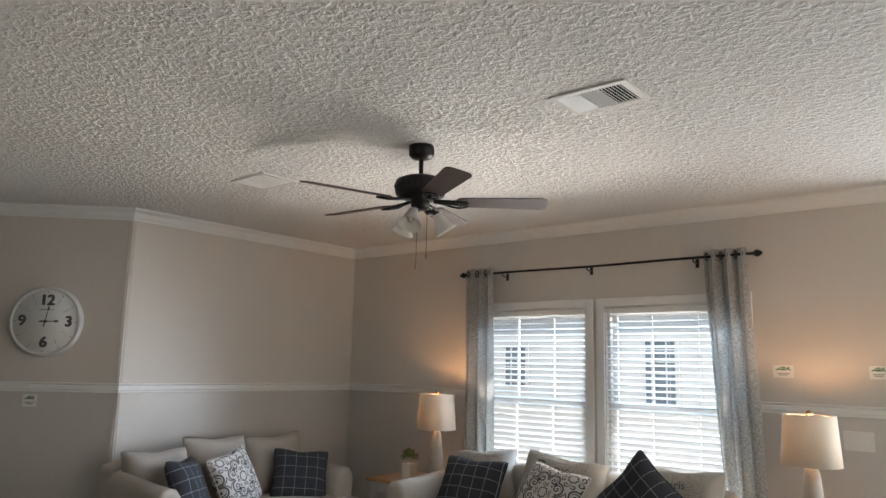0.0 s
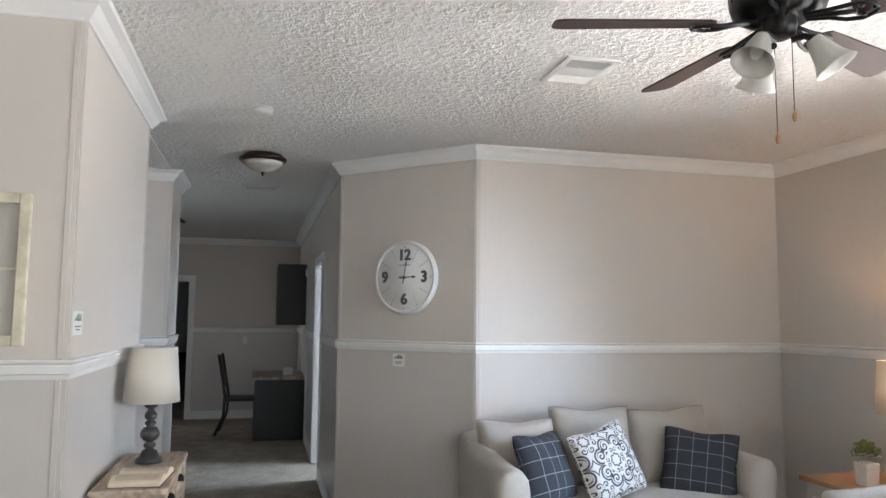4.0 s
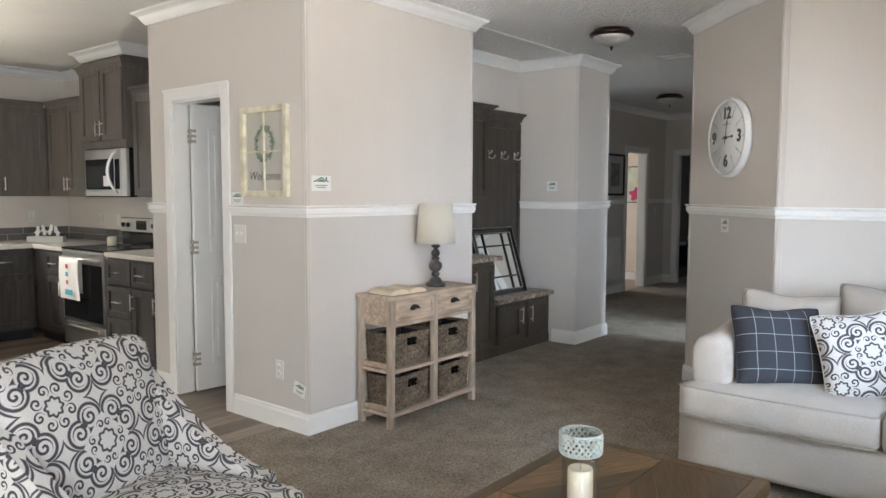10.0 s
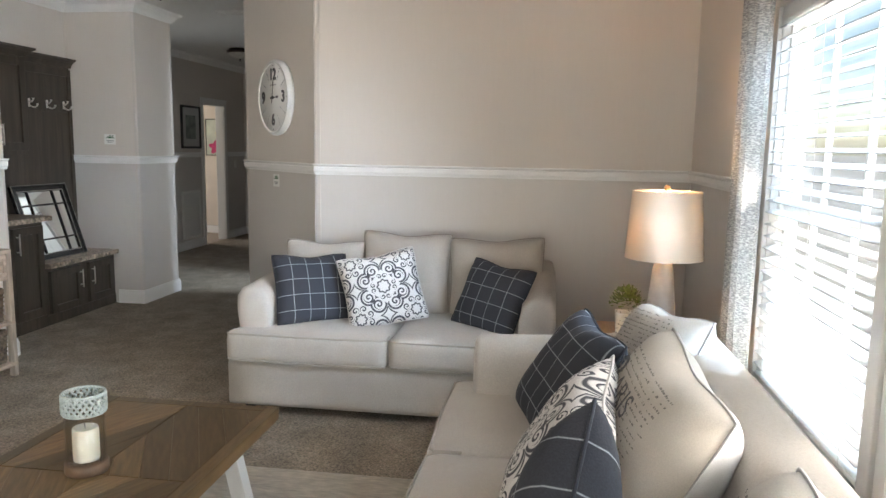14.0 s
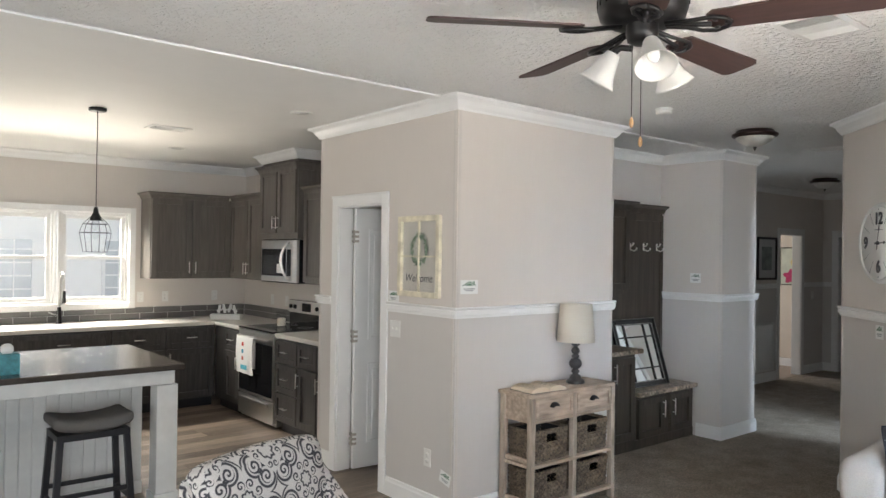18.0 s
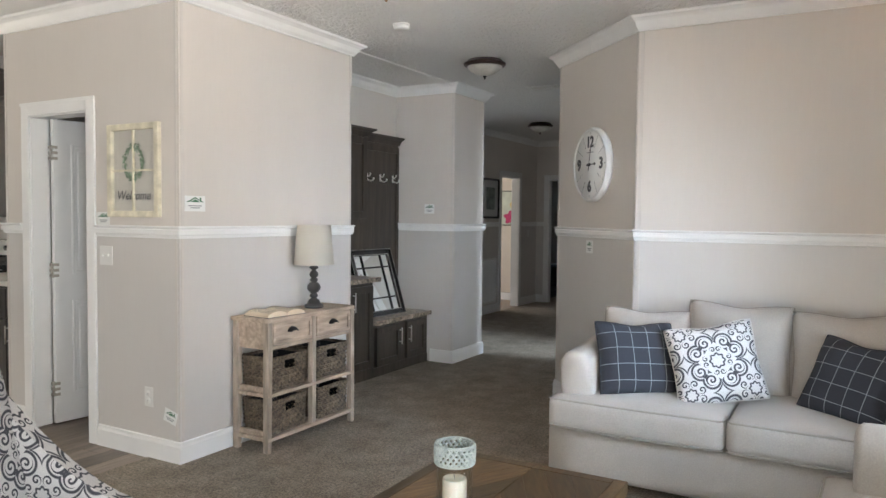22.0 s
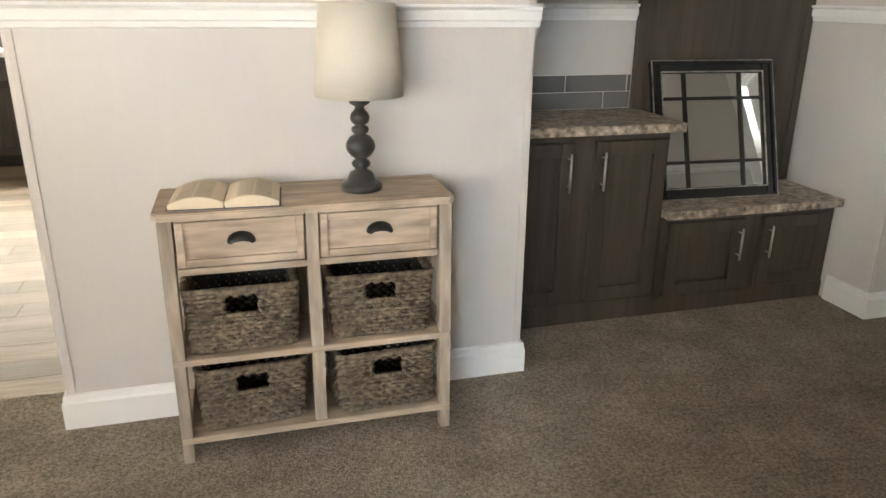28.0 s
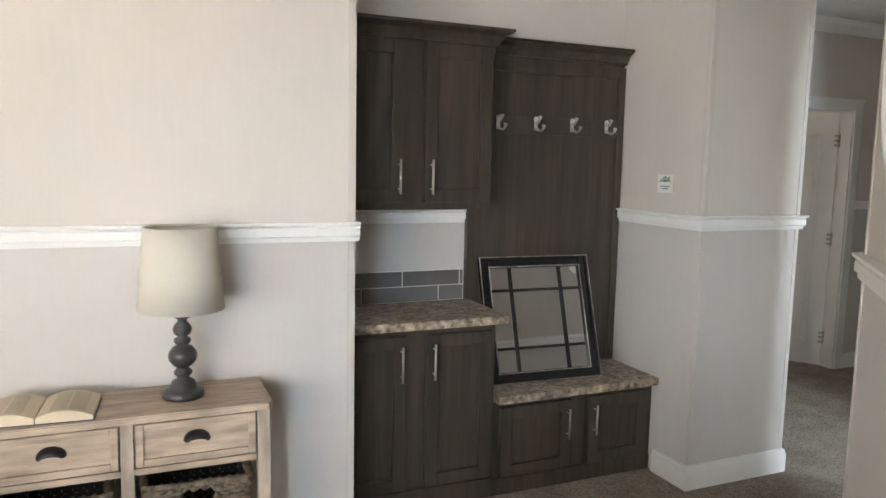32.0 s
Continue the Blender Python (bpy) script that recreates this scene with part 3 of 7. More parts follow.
def curtain_fabric():
    """Pale grey cloth with dense short horizontal dark and light flecks."""
    m = mat("curtain_fabric", (0.50, 0.50, 0.48), 0.9)
    nt, b = nodes_of(m)
    tc = nt.nodes.new("ShaderNodeTexCoord")
    mp = nt.nodes.new("ShaderNodeMapping")
    mp.inputs["Scale"].default_value = (1, 1, 4.5)
    n = nt.nodes.new("ShaderNodeTexNoise")
    n.inputs["Scale"].default_value, n.inputs["Detail"].default_value = 75, 2
    ramp = nt.nodes.new("ShaderNodeValToRGB")
    ramp.color_ramp.elements[0].position, ramp.color_ramp.elements[1].position = 0.42, 0.60
    ramp.color_ramp.elements[0].color, ramp.color_ramp.elements[1].color = (0.36, 0.37, 0.37, 1), (0.74, 0.74, 0.72, 1)
    nt.links.new(tc.outputs["Object"], mp.inputs["Vector"])
    nt.links.new(mp.outputs[0], n.inputs["Vector"])
    nt.links.new(n.outputs["Fac"], ramp.inputs["Fac"])
    nt.links.new(ramp.outputs["Color"], b.inputs["Base Color"])
    tr = nt.nodes.new("ShaderNodeBsdfTranslucent")
    nt.links.new(ramp.outputs["Color"], tr.inputs["Color"])
    mx = nt.nodes.new("ShaderNodeMixShader")
    mx.inputs[0].default_value = 0.5
    out = nt.nodes["Material Output"]
    nt.links.new(b.outputs[0], mx.inputs[1])
    nt.links.new(tr.outputs[0], mx.inputs[2])
    nt.links.new(mx.outputs[0], out.inputs["Surface"])
    return m


def thin_glass(name, tint=(1, 1, 1)):
    """A thin clear pane: see-through, with a Fresnel gloss."""
    m = mat(name, tint, 0.02)
    nt, b = nodes_of(m)
    tr = nt.nodes.new("ShaderNodeBsdfTransparent")
    gl = nt.nodes.new("ShaderNodeBsdfGlossy")
    gl.inputs["Roughness"].default_value = 0.02
    tr.inputs["Color"].default_value = (*tint, 1)
    lw = nt.nodes.new("ShaderNodeLayerWeight")
    lw.inputs["Blend"].default_value = 0.5
    k = Math(m)
    gloss = k('MULTIPLY_ADD', k('POWER', lw.outputs["Facing"], 4.0), 0.45, 0.03)
    mx = nt.nodes.new("ShaderNodeMixShader")
    nt.links.new(gloss, mx.inputs[0])
    nt.links.new(tr.outputs[0], mx.inputs[1])
    nt.links.new(gl.outputs[0], mx.inputs[2])
    nt.links.new(mx.outputs[0], nt.nodes["Material Output"].inputs["Surface"])
    return m


def shade_material(name, color, glow, strength):
    """Lamp-shade cloth: lets light through; the lit ones glow by the bulb inside."""
    m = mat(name, color, 0.9, var=0.05, scale=300)
    nt, b = nodes_of(m)
    tr = nt.nodes.new("ShaderNodeBsdfTranslucent")
    tr.inputs["Color"].default_value = (*glow, 1)
    mx = nt.nodes.new("ShaderNodeMixShader")
    mx.inputs[0].default_value = strength
    nt.links.new(b.outputs[0], mx.inputs[1])
    nt.links.new(tr.outputs[0], mx.inputs[2])
    nt.links.new(mx.outputs[0], nt.nodes["Material Output"].inputs["Surface"])
    return m


M_SCROLL, M_PLAID, M_CURTAIN = scroll_fabric(), plaid_fabric(), curtain_fabric()
M_SCRIPT = mat("script_linen", (0.45, 0.418, 0.37), 0.9, var=0.09, scale=300, bump=0.2, bscale=500, var2=0.07, scale2=7)
# linen piping, darkened: the shadow along the seams is put into its colour
M_PIPING_SHADED = mat("linen_piping_shaded", (0.36, 0.335, 0.30), 0.9, var=0.1, scale=200)
M_HINGE = mat("satin_nickel_hinge", (0.42, 0.39, 0.34), 0.5, 0.4)
M_BLIND = mat("white_faux_wood", (0.62, 0.63, 0.64), 0.5, var=0.03, scale=9)
M_INK = mat("printed_ink", (0.10, 0.10, 0.11), 0.9, var=0.2, scale=80)
M_GREYLINEN = mat("grey_white_linen", (0.54, 0.54, 0.535), 0.9, var=0.06, scale=300, bump=0.2, bscale=500)
M_GLASS = thin_glass("clear_glass", (0.97, 0.98, 0.975))
M_FROST = mat("frosted_glass", (0.82, 0.80, 0.75), 0.35, var=0.06, scale=12)
nodes_of(M_FROST)[1].inputs["Transmission Weight"].default_value = 0.35
M_ALABASTER = mat("grey_alabaster_glass", (0.47, 0.45, 0.41), 0.3, var=0.16, scale=14)
M_MIRROR = mat("mirror_silver", (0.82, 0.84, 0.83), 0.02, 1.0)
M_SHADE = shade_material("linen_lamp_shade", (0.72, 0.67, 0.58), (0.6, 0.54, 0.45), 0.25)
M_LIT = shade_material("lit_lamp_shade", (0.78, 0.72, 0.62), (0.9, 0.78, 0.62), 0.18)
M_BULB = mat("bulb", (1, 1, 1), 0.3)
M_LAMPDARK = mat("dark_grey_lamp_wood", (0.034, 0.033, 0.033), 0.3, var=0.12, scale=20)
M_CERAMIC = mat("grey_ceramic", (0.34, 0.34, 0.33), 0.4, var=0.12, scale=18)
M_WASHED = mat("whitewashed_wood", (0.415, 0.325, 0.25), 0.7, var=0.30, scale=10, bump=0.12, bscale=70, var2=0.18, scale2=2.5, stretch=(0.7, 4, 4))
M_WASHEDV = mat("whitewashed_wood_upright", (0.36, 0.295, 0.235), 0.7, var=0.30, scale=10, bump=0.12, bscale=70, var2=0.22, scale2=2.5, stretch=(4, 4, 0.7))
M_SEAGRASS = mat("seagrass", (0.145, 0.110, 0.078), 0.75, var=0.7, scale=55, bump=0.35, bscale=200, var2=0.3, scale2=14)
# near-black for basket insides and vent backings: their shade is put into the colour
M_INNER_SHADE = mat("inner_shade", (0.012, 0.012, 0.013), 0.9)
M_PAPER = mat("aged_paper", (0.66, 0.56, 0.42), 0.8, var=0.04, scale=12)
M_PRINT = mat("printed_lines", (0.36, 0.31, 0.25), 0.8)
M_GRANITE = mat("stone_laminate", (0.33, 0.265, 0.205), 0.4, var=0.85, scale=45, bump=0.15, bscale=60, var2=0.6, scale2=16)
M_TILE = mat("grey_wall_tile", (0.145, 0.14, 0.135), 0.28, var=0.05, scale=10, obvar=0.06)
M_GROUT = mat("light_grout", (0.72, 0.71, 0.68), 0.9)
M_TABLE = mat("coffee_table_wood", (0.118, 0.074, 0.034), 0.36, var=0.38, scale=12, bump=0.05, bscale=60, var2=0.2, scale2=3, stretch=(0.7, 6, 1), obvar=0.35)
M_WPAINT = mat("worn_white_paint", (0.66, 0.66, 0.64), 0.55, var=0.06, scale=14)
M_OAK = mat("honey_wood", (0.33, 0.19, 0.09), 0.45, var=0.2, scale=12, stretch=(0.7, 5, 1))
M_RUG = mat("cream_rug", (0.55, 0.50, 0.43), 0.95, var=0.2, scale=16, bump=0.9, bscale=140, var2=0.12, scale2=5, stretch=(5, 1.2, 1))
M_LEAF = mat("leaf_green", (0.115, 0.15, 0.035), 0.55, var=0.3, scale=60, island=0.4)
M_POT = mat("white_pot", (0.72, 0.71, 0.68), 0.4)
M_WAX = mat("ivory_wax", (0.78, 0.72, 0.60), 0.45)
nodes_of(M_WAX)[1].inputs["Subsurface Weight"].default_value = 0.3
nodes_of(M_WAX)[1].inputs["Subsurface Radius"].default_value = (0.02, 0.012, 0.008)
M_BARK = mat("bark_wood_ring", (0.10, 0.06, 0.035), 0.6, var=0.3, scale=30)
M_FANBLADE = mat("fan_blade_wood", (0.046, 0.024, 0.020), 0.6, var=0.3, scale=9, stretch=(0.6, 7, 1))
M_BRONZE = mat("oil_rubbed_bronze", (0.013, 0.012, 0.012), 0.38, 0.4, var=0.2, scale=15)
M_REDBRONZE = mat("reddish_bronze", (0.040, 0.021, 0.017), 0.35, 0.5, var=0.2, scale=15)
M_PLASTIC = mat("white_plastic", (0.74, 0.73, 0.70), 0.4)
M_CARD = mat("card_white", (0.80, 0.80, 0.78), 0.6)
M_GREEN = mat("dark_green_print", (0.03, 0.14, 0.06), 0.6)
M_GREYPRINT = mat("grey_print", (0.25, 0.26, 0.27), 0.6)
M_CREAM = mat("distressed_cream_paint", (0.70, 0.645, 0.50), 0.6, var=0.10, scale=25, var2=0.22, scale2=14, stretch=(1, 1, 0.5))
M_BLACKGLOSS = mat("black_gloss_paint", (0.012, 0.012, 0.013), 0.18, var=0.1, scale=20)
M_SCREEN = mat("oven_screen", (0.03, 0.032, 0.035), 0.25, var=0.1, scale=90)
M_BLACKGLASS = mat("black_glass", (0.008, 0.008, 0.009), 0.06)
M_COUNTER = mat("light_laminate_counter", (0.66, 0.63, 0.58), 0.3, var=0.08, scale=60, var2=0.05, scale2=8)
M_DARKCOUNTER = mat("dark_island_top", (0.055, 0.046, 0.04), 0.22, var=0.2, scale=40)
M_NAVYWOOD = mat("near_black_wood", (0.014, 0.014, 0.017), 0.45, var=0.2, scale=14)
M_SHEER = shade_material("sheer_curtain", (0.7, 0.7, 0.68), (0.8, 0.8, 0.78), 0.6)

# ---- windows, blinds, curtains ----
def frame_rect(bm, x0, x1, z0, z1, w, y0, y1, bev=0.004):
    """Four mitre-less bars round a rectangle in the xz plane."""
    add_box(bm, x0, x0 + w, y0, y1, z0, z1, bev)
    add_box(bm, x1 - w, x1, y0, y1, z0, z1, bev)
    add_box(bm, x0 + w, x1 - w, y0, y1, z1 - w, z1, bev)
    add_box(bm, x0 + w, x1 - w, y0, y1, z0, z0 + w, bev)


SLAT = None


def sash_window(name, x0, x1, z0, z1, m, label, blind=True, meet=0.5, muntin=True, casing=0.06):
    """A white double-hung window in a wall on the plane y=0 of its frame (room towards -y), with inside casing and a slatted blind."""
    global SLAT
    w = thing(name, label, at=m, kind="structure", category="")
    bm = bmesh.new()
    frame_rect(bm, x0, x1, z0, z1, 0.035, 0.03, 0.10)
    part("window_frame", bm, M_WHITE, w)
    zm = z0 + (z1 - z0) * meet
    for nm, a, b, y in (("upper_sash", zm - 0.02, z1 - 0.035, 0.07), ("lower_sash", z0 + 0.035, zm + 0.02, 0.045)):
        bm = bmesh.new()
        frame_rect(bm, x0 + 0.035, x1 - 0.035, a, b, 0.04, y, y + 0.024, 0.003)
        s = part(nm, bm, M_WHITE, w)
        if muntin:
            bm = bmesh.new()
            for k in (1, 2):
                x = x0 + (x1 - x0) * k / 3
                add_box(bm, x - 0.008, x + 0.008, y + 0.004, y + 0.02, a + 0.04, b - 0.04)
            part("muntin", bm, M_WHITE, s)
        pane = part("pane", box(x0 + 0.07, x1 - 0.07, y + 0.010, y + 0.014, a + 0.035, b - 0.035), M_GLASS, s)
        pane.visible_shadow = False
    bm = bmesh.new()
    frame_rect(bm, x0 - casing, x1 + casing, z0 - casing, z1 + casing, casing + 0.004, -0.016, 0.002, 0.004)
    part("window_casing", bm, M_WHITE, w)
    bm = bmesh.new()
    frame_rect(bm, x0 - 0.001, x1 + 0.001, z0 - 0.001, z1 + 0.001, 0.012, 0.0025, 0.03, 0)
    part("window_jamb", bm, M_WHITE, w)
    if blind:
        b = part("blind_headrail", box(x0 + 0.012, x1 - 0.012, -0.004, 0.028, z1 - 0.055, z1 - 0.014, 0.004), M_WHITE, w, "white faux-wood blind")
        bm = bmesh.new()
        add_box(bm, -(x1 - x0) / 2 + 0.016, (x1 - x0) / 2 - 0.016, -0.025, 0.025, -0.0015, 0.0015, 0.001, 1)
        me = finish(bm, "slat", M_BLIND)
        n = int((z1 - z0 - 0.09) / 0.046)
        for k in range(n):
            s = new("slat", me)
            s.parent = b
            s.matrix_basis = pose((x0 + x1) / 2, 0.008, z1 - 0.075 - 0.046 * k, 15 + (k % 3 - 1) * 1.2, 0, 0)
        bm = bmesh.new()
        for fx in (0.12, 0.5, 0.88):
            x = x0 + (x1 - x0) * fx
            add_box(bm, x - 0.0012, x + 0.0012, -0.018, -0.0165, z0 + 0.03, z1 - 0.05)
        part("blind_cord", bm, M_WHITE, b)
        part("blind_bottom_rail", box(x0 + 0.016, x1 - 0.016, -0.014, 0.03, z1 - 0.08 - 0.046 * n - 0.008, z1 - 0.08 - 0.046 * n + 0.008, 0.003), M_WHITE, b)
    return w


north = pose(0, Y_N, 0)
sash_window("window_1", -3.90, -2.88, WIN_Z0, WIN_Z1, north, "white double-hung window with slatted blind", meet=0.485)
sash_window("window_2", -2.73, -1.70, WIN_Z0, WIN_Z1, north, "white double-hung window with slatted blind", meet=0.485)
south = pose(0, Y_K, 0, 0, 0, 180)
for i, (a, b) in enumerate(((2.47, 3.16), (1.76, 2.43), (1.06, 1.72))):
    sash_window("window_%d" % (i + 3), a, b, 1.10, 2.07, south, "white kitchen window over the sink", blind=False, muntin=False, casing=0.0 if i == 1 else 0.02)
bm = bmesh.new()
frame_rect(bm, 1.0, 3.22, 1.04, 2.13, 0.062, -0.02, -0.0025, 0.004)
k = part("window_casing", bm, M_WHITE, None)
k.matrix_basis = south
tagged(k, "white casing round the kitchen windows", kind="structure")
k.name = "window_casing_trim"
sash_window("window_9", -0.68, 0.20, 0.05, 2.05, north, "white framed glass entry door", blind=False, muntin=False)
sash_window("window_10", -8.70, -7.70, 0.80, 2.0, north, "white bedroom window beside the hall", blind=False, muntin=False)
east = pose(X_E, 0, 0, 0, 0, -90)
# two unseen glass panels, added to go with the east fill light
sash_window("window_6", -4.68, -2.90, 0.1, 2.2, east, "unseen white framed glass panel added for the east light", blind=False, muntin=False)
sash_window("window_7", -2.89, -1.11, 0.1, 2.2, east, "unseen white framed glass panel added for the east light", blind=False, muntin=False)


def curtain(x0, x1, b0, b1, y, z0, z1, folds, label, seed=1):
    """A grommet curtain panel: deep folds at the rod, drifting to b0..b1 at the hem."""
    c = thing("curtain", label, "curtain", (0, 0, 0), "curtains at the window")
    bm = bmesh.new()
    n, m = folds * 14, 26
    g = {}
    for j in range(m + 1):
        f = j / m
        z = z1 + (z0 - z1) * f
        a, b = x0 + (b0 - x0) * f ** 1.3, x1 + (b1 - x1) * f ** 1.3
        for i in range(n + 1):
            s = i / n
            ph = s * folds * 2 * math.pi
            amp = 0.042 * (1 - 0.25 * f) * (1 + 0.3 * noise.noise(Vector((s * 5, f * 2, seed))))
            x = a + (b - a) * s + 0.012 * math.sin(2 * ph + 3 * f) + 0.008 * noise.noise(Vector((s * 8, f * 3, seed + 5)))
            g[i, j] = bm.verts.new((x, y + amp * math.sin(ph), z))
    for i in range(n):
        for j in range(m):
            q = bm.faces.new((g[i, j], g[i + 1, j], g[i + 1, j + 1], g[i, j + 1]))
            q.smooth = True
    part("cloth", bm, M_CURTAIN, c)
    for k in range(folds * 2):
        s = (k + 0.5) / (folds * 2)
        x = x0 + (x1 - x0) * s
        bm = bmesh.new()
        ring = [(x, y + 0.026 * math.cos(q * math.pi / 8), z1 - 0.045 + 0.026 * math.sin(q * math.pi / 8)) for q in range(17)]
        add_tube(bm, ring, 0.005, 6)
        part("grommet", bm, M_BRONZE, c)
    return c


ROD_Y, ROD_Z = Y_N - 0.085, 2.308
curtain(-3.98, -3.70, -3.99, -3.66, ROD_Y - 0.02, 0.02, ROD_Z + 0.045, 3, "pale grey flecked grommet curtain hanging straight", 1)
curtain(-1.93, -1.635, -1.80, -1.55, ROD_Y, 0.02, ROD_Z + 0.045, 3, "pale grey flecked grommet curtain drawn aside", 7)
rod = thing("curtain_rod", "black metal curtain rod with ball finials", "curtain rod", (0, 0, 0))
part("rod", tube([(-4.02, ROD_Y, ROD_Z), (-3.4, ROD_Y, ROD_Z), (-2.83, ROD_Y, ROD_Z - 0.006), (-2.2, ROD_Y, ROD_Z), (-1.58, ROD_Y, ROD_Z)], 0.0095, 10), M_BRONZE, rod)
for x in (-4.03, -1.57):
    bm = bmesh.new()
    bmesh.ops.create_uvsphere(bm, u_segments=14, v_segments=9, radius=0.024, matrix=Matrix.Translation((x, ROD_Y, ROD_Z)))
    add_tube(bm, [(x - 0.03, ROD_Y, ROD_Z), (x + 0.03, ROD_Y, ROD_Z)], 0.013, 10)
    part("finial", bm, M_BRONZE, rod, smooth=40)
for x in (-3.62, -2.83, -2.0):
    bm = tube([(x, Y_N, ROD_Z - 0.03), (x, ROD_Y + 0.02, ROD_Z - 0.03), (x, ROD_Y, ROD_Z - 0.012)], 0.005, 6)
    add_box(bm, x - 0.012, x + 0.012, Y_N - 0.006, Y_N, ROD_Z - 0.06, ROD_Z)
    part("bracket", bm, M_BRONZE, rod)


# ---- doors ----
def door_leaf(parent, w, h=2.02, t=0.035, m=None, hinge_left=True):
    """A moulded two-over-two panel leaf; hinge on x=0, leaf along +x, face on y."""
    d = part("door_leaf", box(0, w, -t / 2, t / 2, 0.012, h, 0.003), M_WHITE, parent)
    if m is not None:
        d.matrix_basis = m
    for s in (-1, 1):
        for x0, x1 in (((0.11, w / 2 - 0.045), (w / 2 + 0.045, w - 0.11)) if w > 0.6 else ((0.115, w - 0.115),)):
            for z0, z1 in ((0.20, 0.82), (1.00, 1.86)):
                bm = bmesh.new()
                y0, y1 = (t / 2 + 0.0005, t / 2 + 0.007) if s > 0 else (-t / 2 - 0.007, -t / 2 - 0.0005)
                frame_rect(bm, x0, x1, z0, z1, 0.022, y0, y1, 0.006)
                add_box(bm, x0 + 0.045, x1 - 0.045, y0, y1, z0 + 0.045, z1 - 0.045, 0.006)
                part("panel", bm, M_WHITE, d)
    for z in (0.24, 1.03, 1.80):
        bm = bmesh.new()
        for dz in (-0.036, 0.0, 0.036):
            add_box(bm, -0.014, 0.026, -t / 2 - 0.004, t / 2 + 0.004, z + dz - 0.009, z + dz + 0.009)
        add_tube(bm, [(-0.008, 0, z - 0.05), (-0.008, 0, z + 0.05)], 0.008, 8)
        part("hinge", bm, M_HINGE, d)
    bm = bmesh.new()
    for s in (-1, 1):
        add_tube(bm, [(w - 0.06, s * t / 2, 0.95), (w - 0.06, s * (t / 2 + 0.035), 0.95)], 0.011, 8)
        bmesh.ops.create_uvsphere(bm, u_segments=14, v_segments=9, radius=0.026, matrix=Matrix.Translation((w - 0.06, s * (t / 2 + 0.05), 0.95)))
    part("door_knob", bm, M_NICKEL, d, smooth=40)
    return d


def doorway(name, m, w, label, leaf=None, h=2.03, cw=0.075, both=True):
    """Casing and jambs round an opening from x=0 to w in a wall whose room face is y=0 (room towards -y)."""
    d = thing(name, label, "", m, kind="structure")
    for side, y0, y1 in (("casing", -0.018, -0.0025), ("back_casing", T + 0.0025, T + 0.018))[:2 if both else 1]:
        for nm, b in (("casing", (-cw, 0.004, y0, y1, 0, h + cw)), ("casing", (w - 0.004, w + cw, y0, y1, 0, h + cw)), ("casing", (0.004, w - 0.004, y0, y1, h - 0.004, h + cw))):
            part(nm, box(*b, 0.005), M_WHITE, d)
        if y0 < 0:
            part("casing_lip", box(-cw - 0.006, w + cw + 0.006, y0 - 0.004, y0 + 0.004, h + cw - 0.014, h + cw + 0.004, 0.002), M_WHITE, d)
    for b in ((-0.001, 0.014, -0.0024, T + 0.0024, 0, h - 0.014), (w - 0.014, w + 0.001, -0.0024, T + 0.0024, 0, h - 0.014), (-0.001, w + 0.001, -0.0024, T + 0.0024, h - 0.014, h + 0.001)):
        part("jamb", box(*b), M_WHITE, d)
    if leaf is not None:
        door_leaf(d, w - 0.034, m=leaf)
    return d


# pantry: room on +x, so the frame is turned a quarter; hinges on the kitchen side, leaf swung inwards
doorway("door_1", pose(-3.685, -0.775, 0, 0, 0, 90), 0.594, "white panelled pantry door standing ajar", pose(0.056, T - 0.002, 0, 0, 0, 85))
doorway("door_2", pose(-8.60, Y_H, 0), 0.82, "white panelled hall door opened into the side room", pose(0.030, T - 0.004, 0, 0, 0, 86))
doorway("door_3", pose(-10.76, Y_H, 0), 0.82, "white panelled hall door, closed", pose(0.016, 0.06, 0))
doorway("door_4", pose(-12.2, -0.54, 0, 0, 0, 90), 0.78, "white cased opening to the far bedroom")
doorway("door_5", pose(-10.795, -0.75, 0, 0, 0, 180), 0.672, "white cased doorway to a bright bathroom")
doorway("door_6", pose(-8.90, -0.75, 0, 0, 0, 180), 0.70, "white panelled door opened into the room", pose(0.684, T - 0.005, 0, 0, 0, 124))


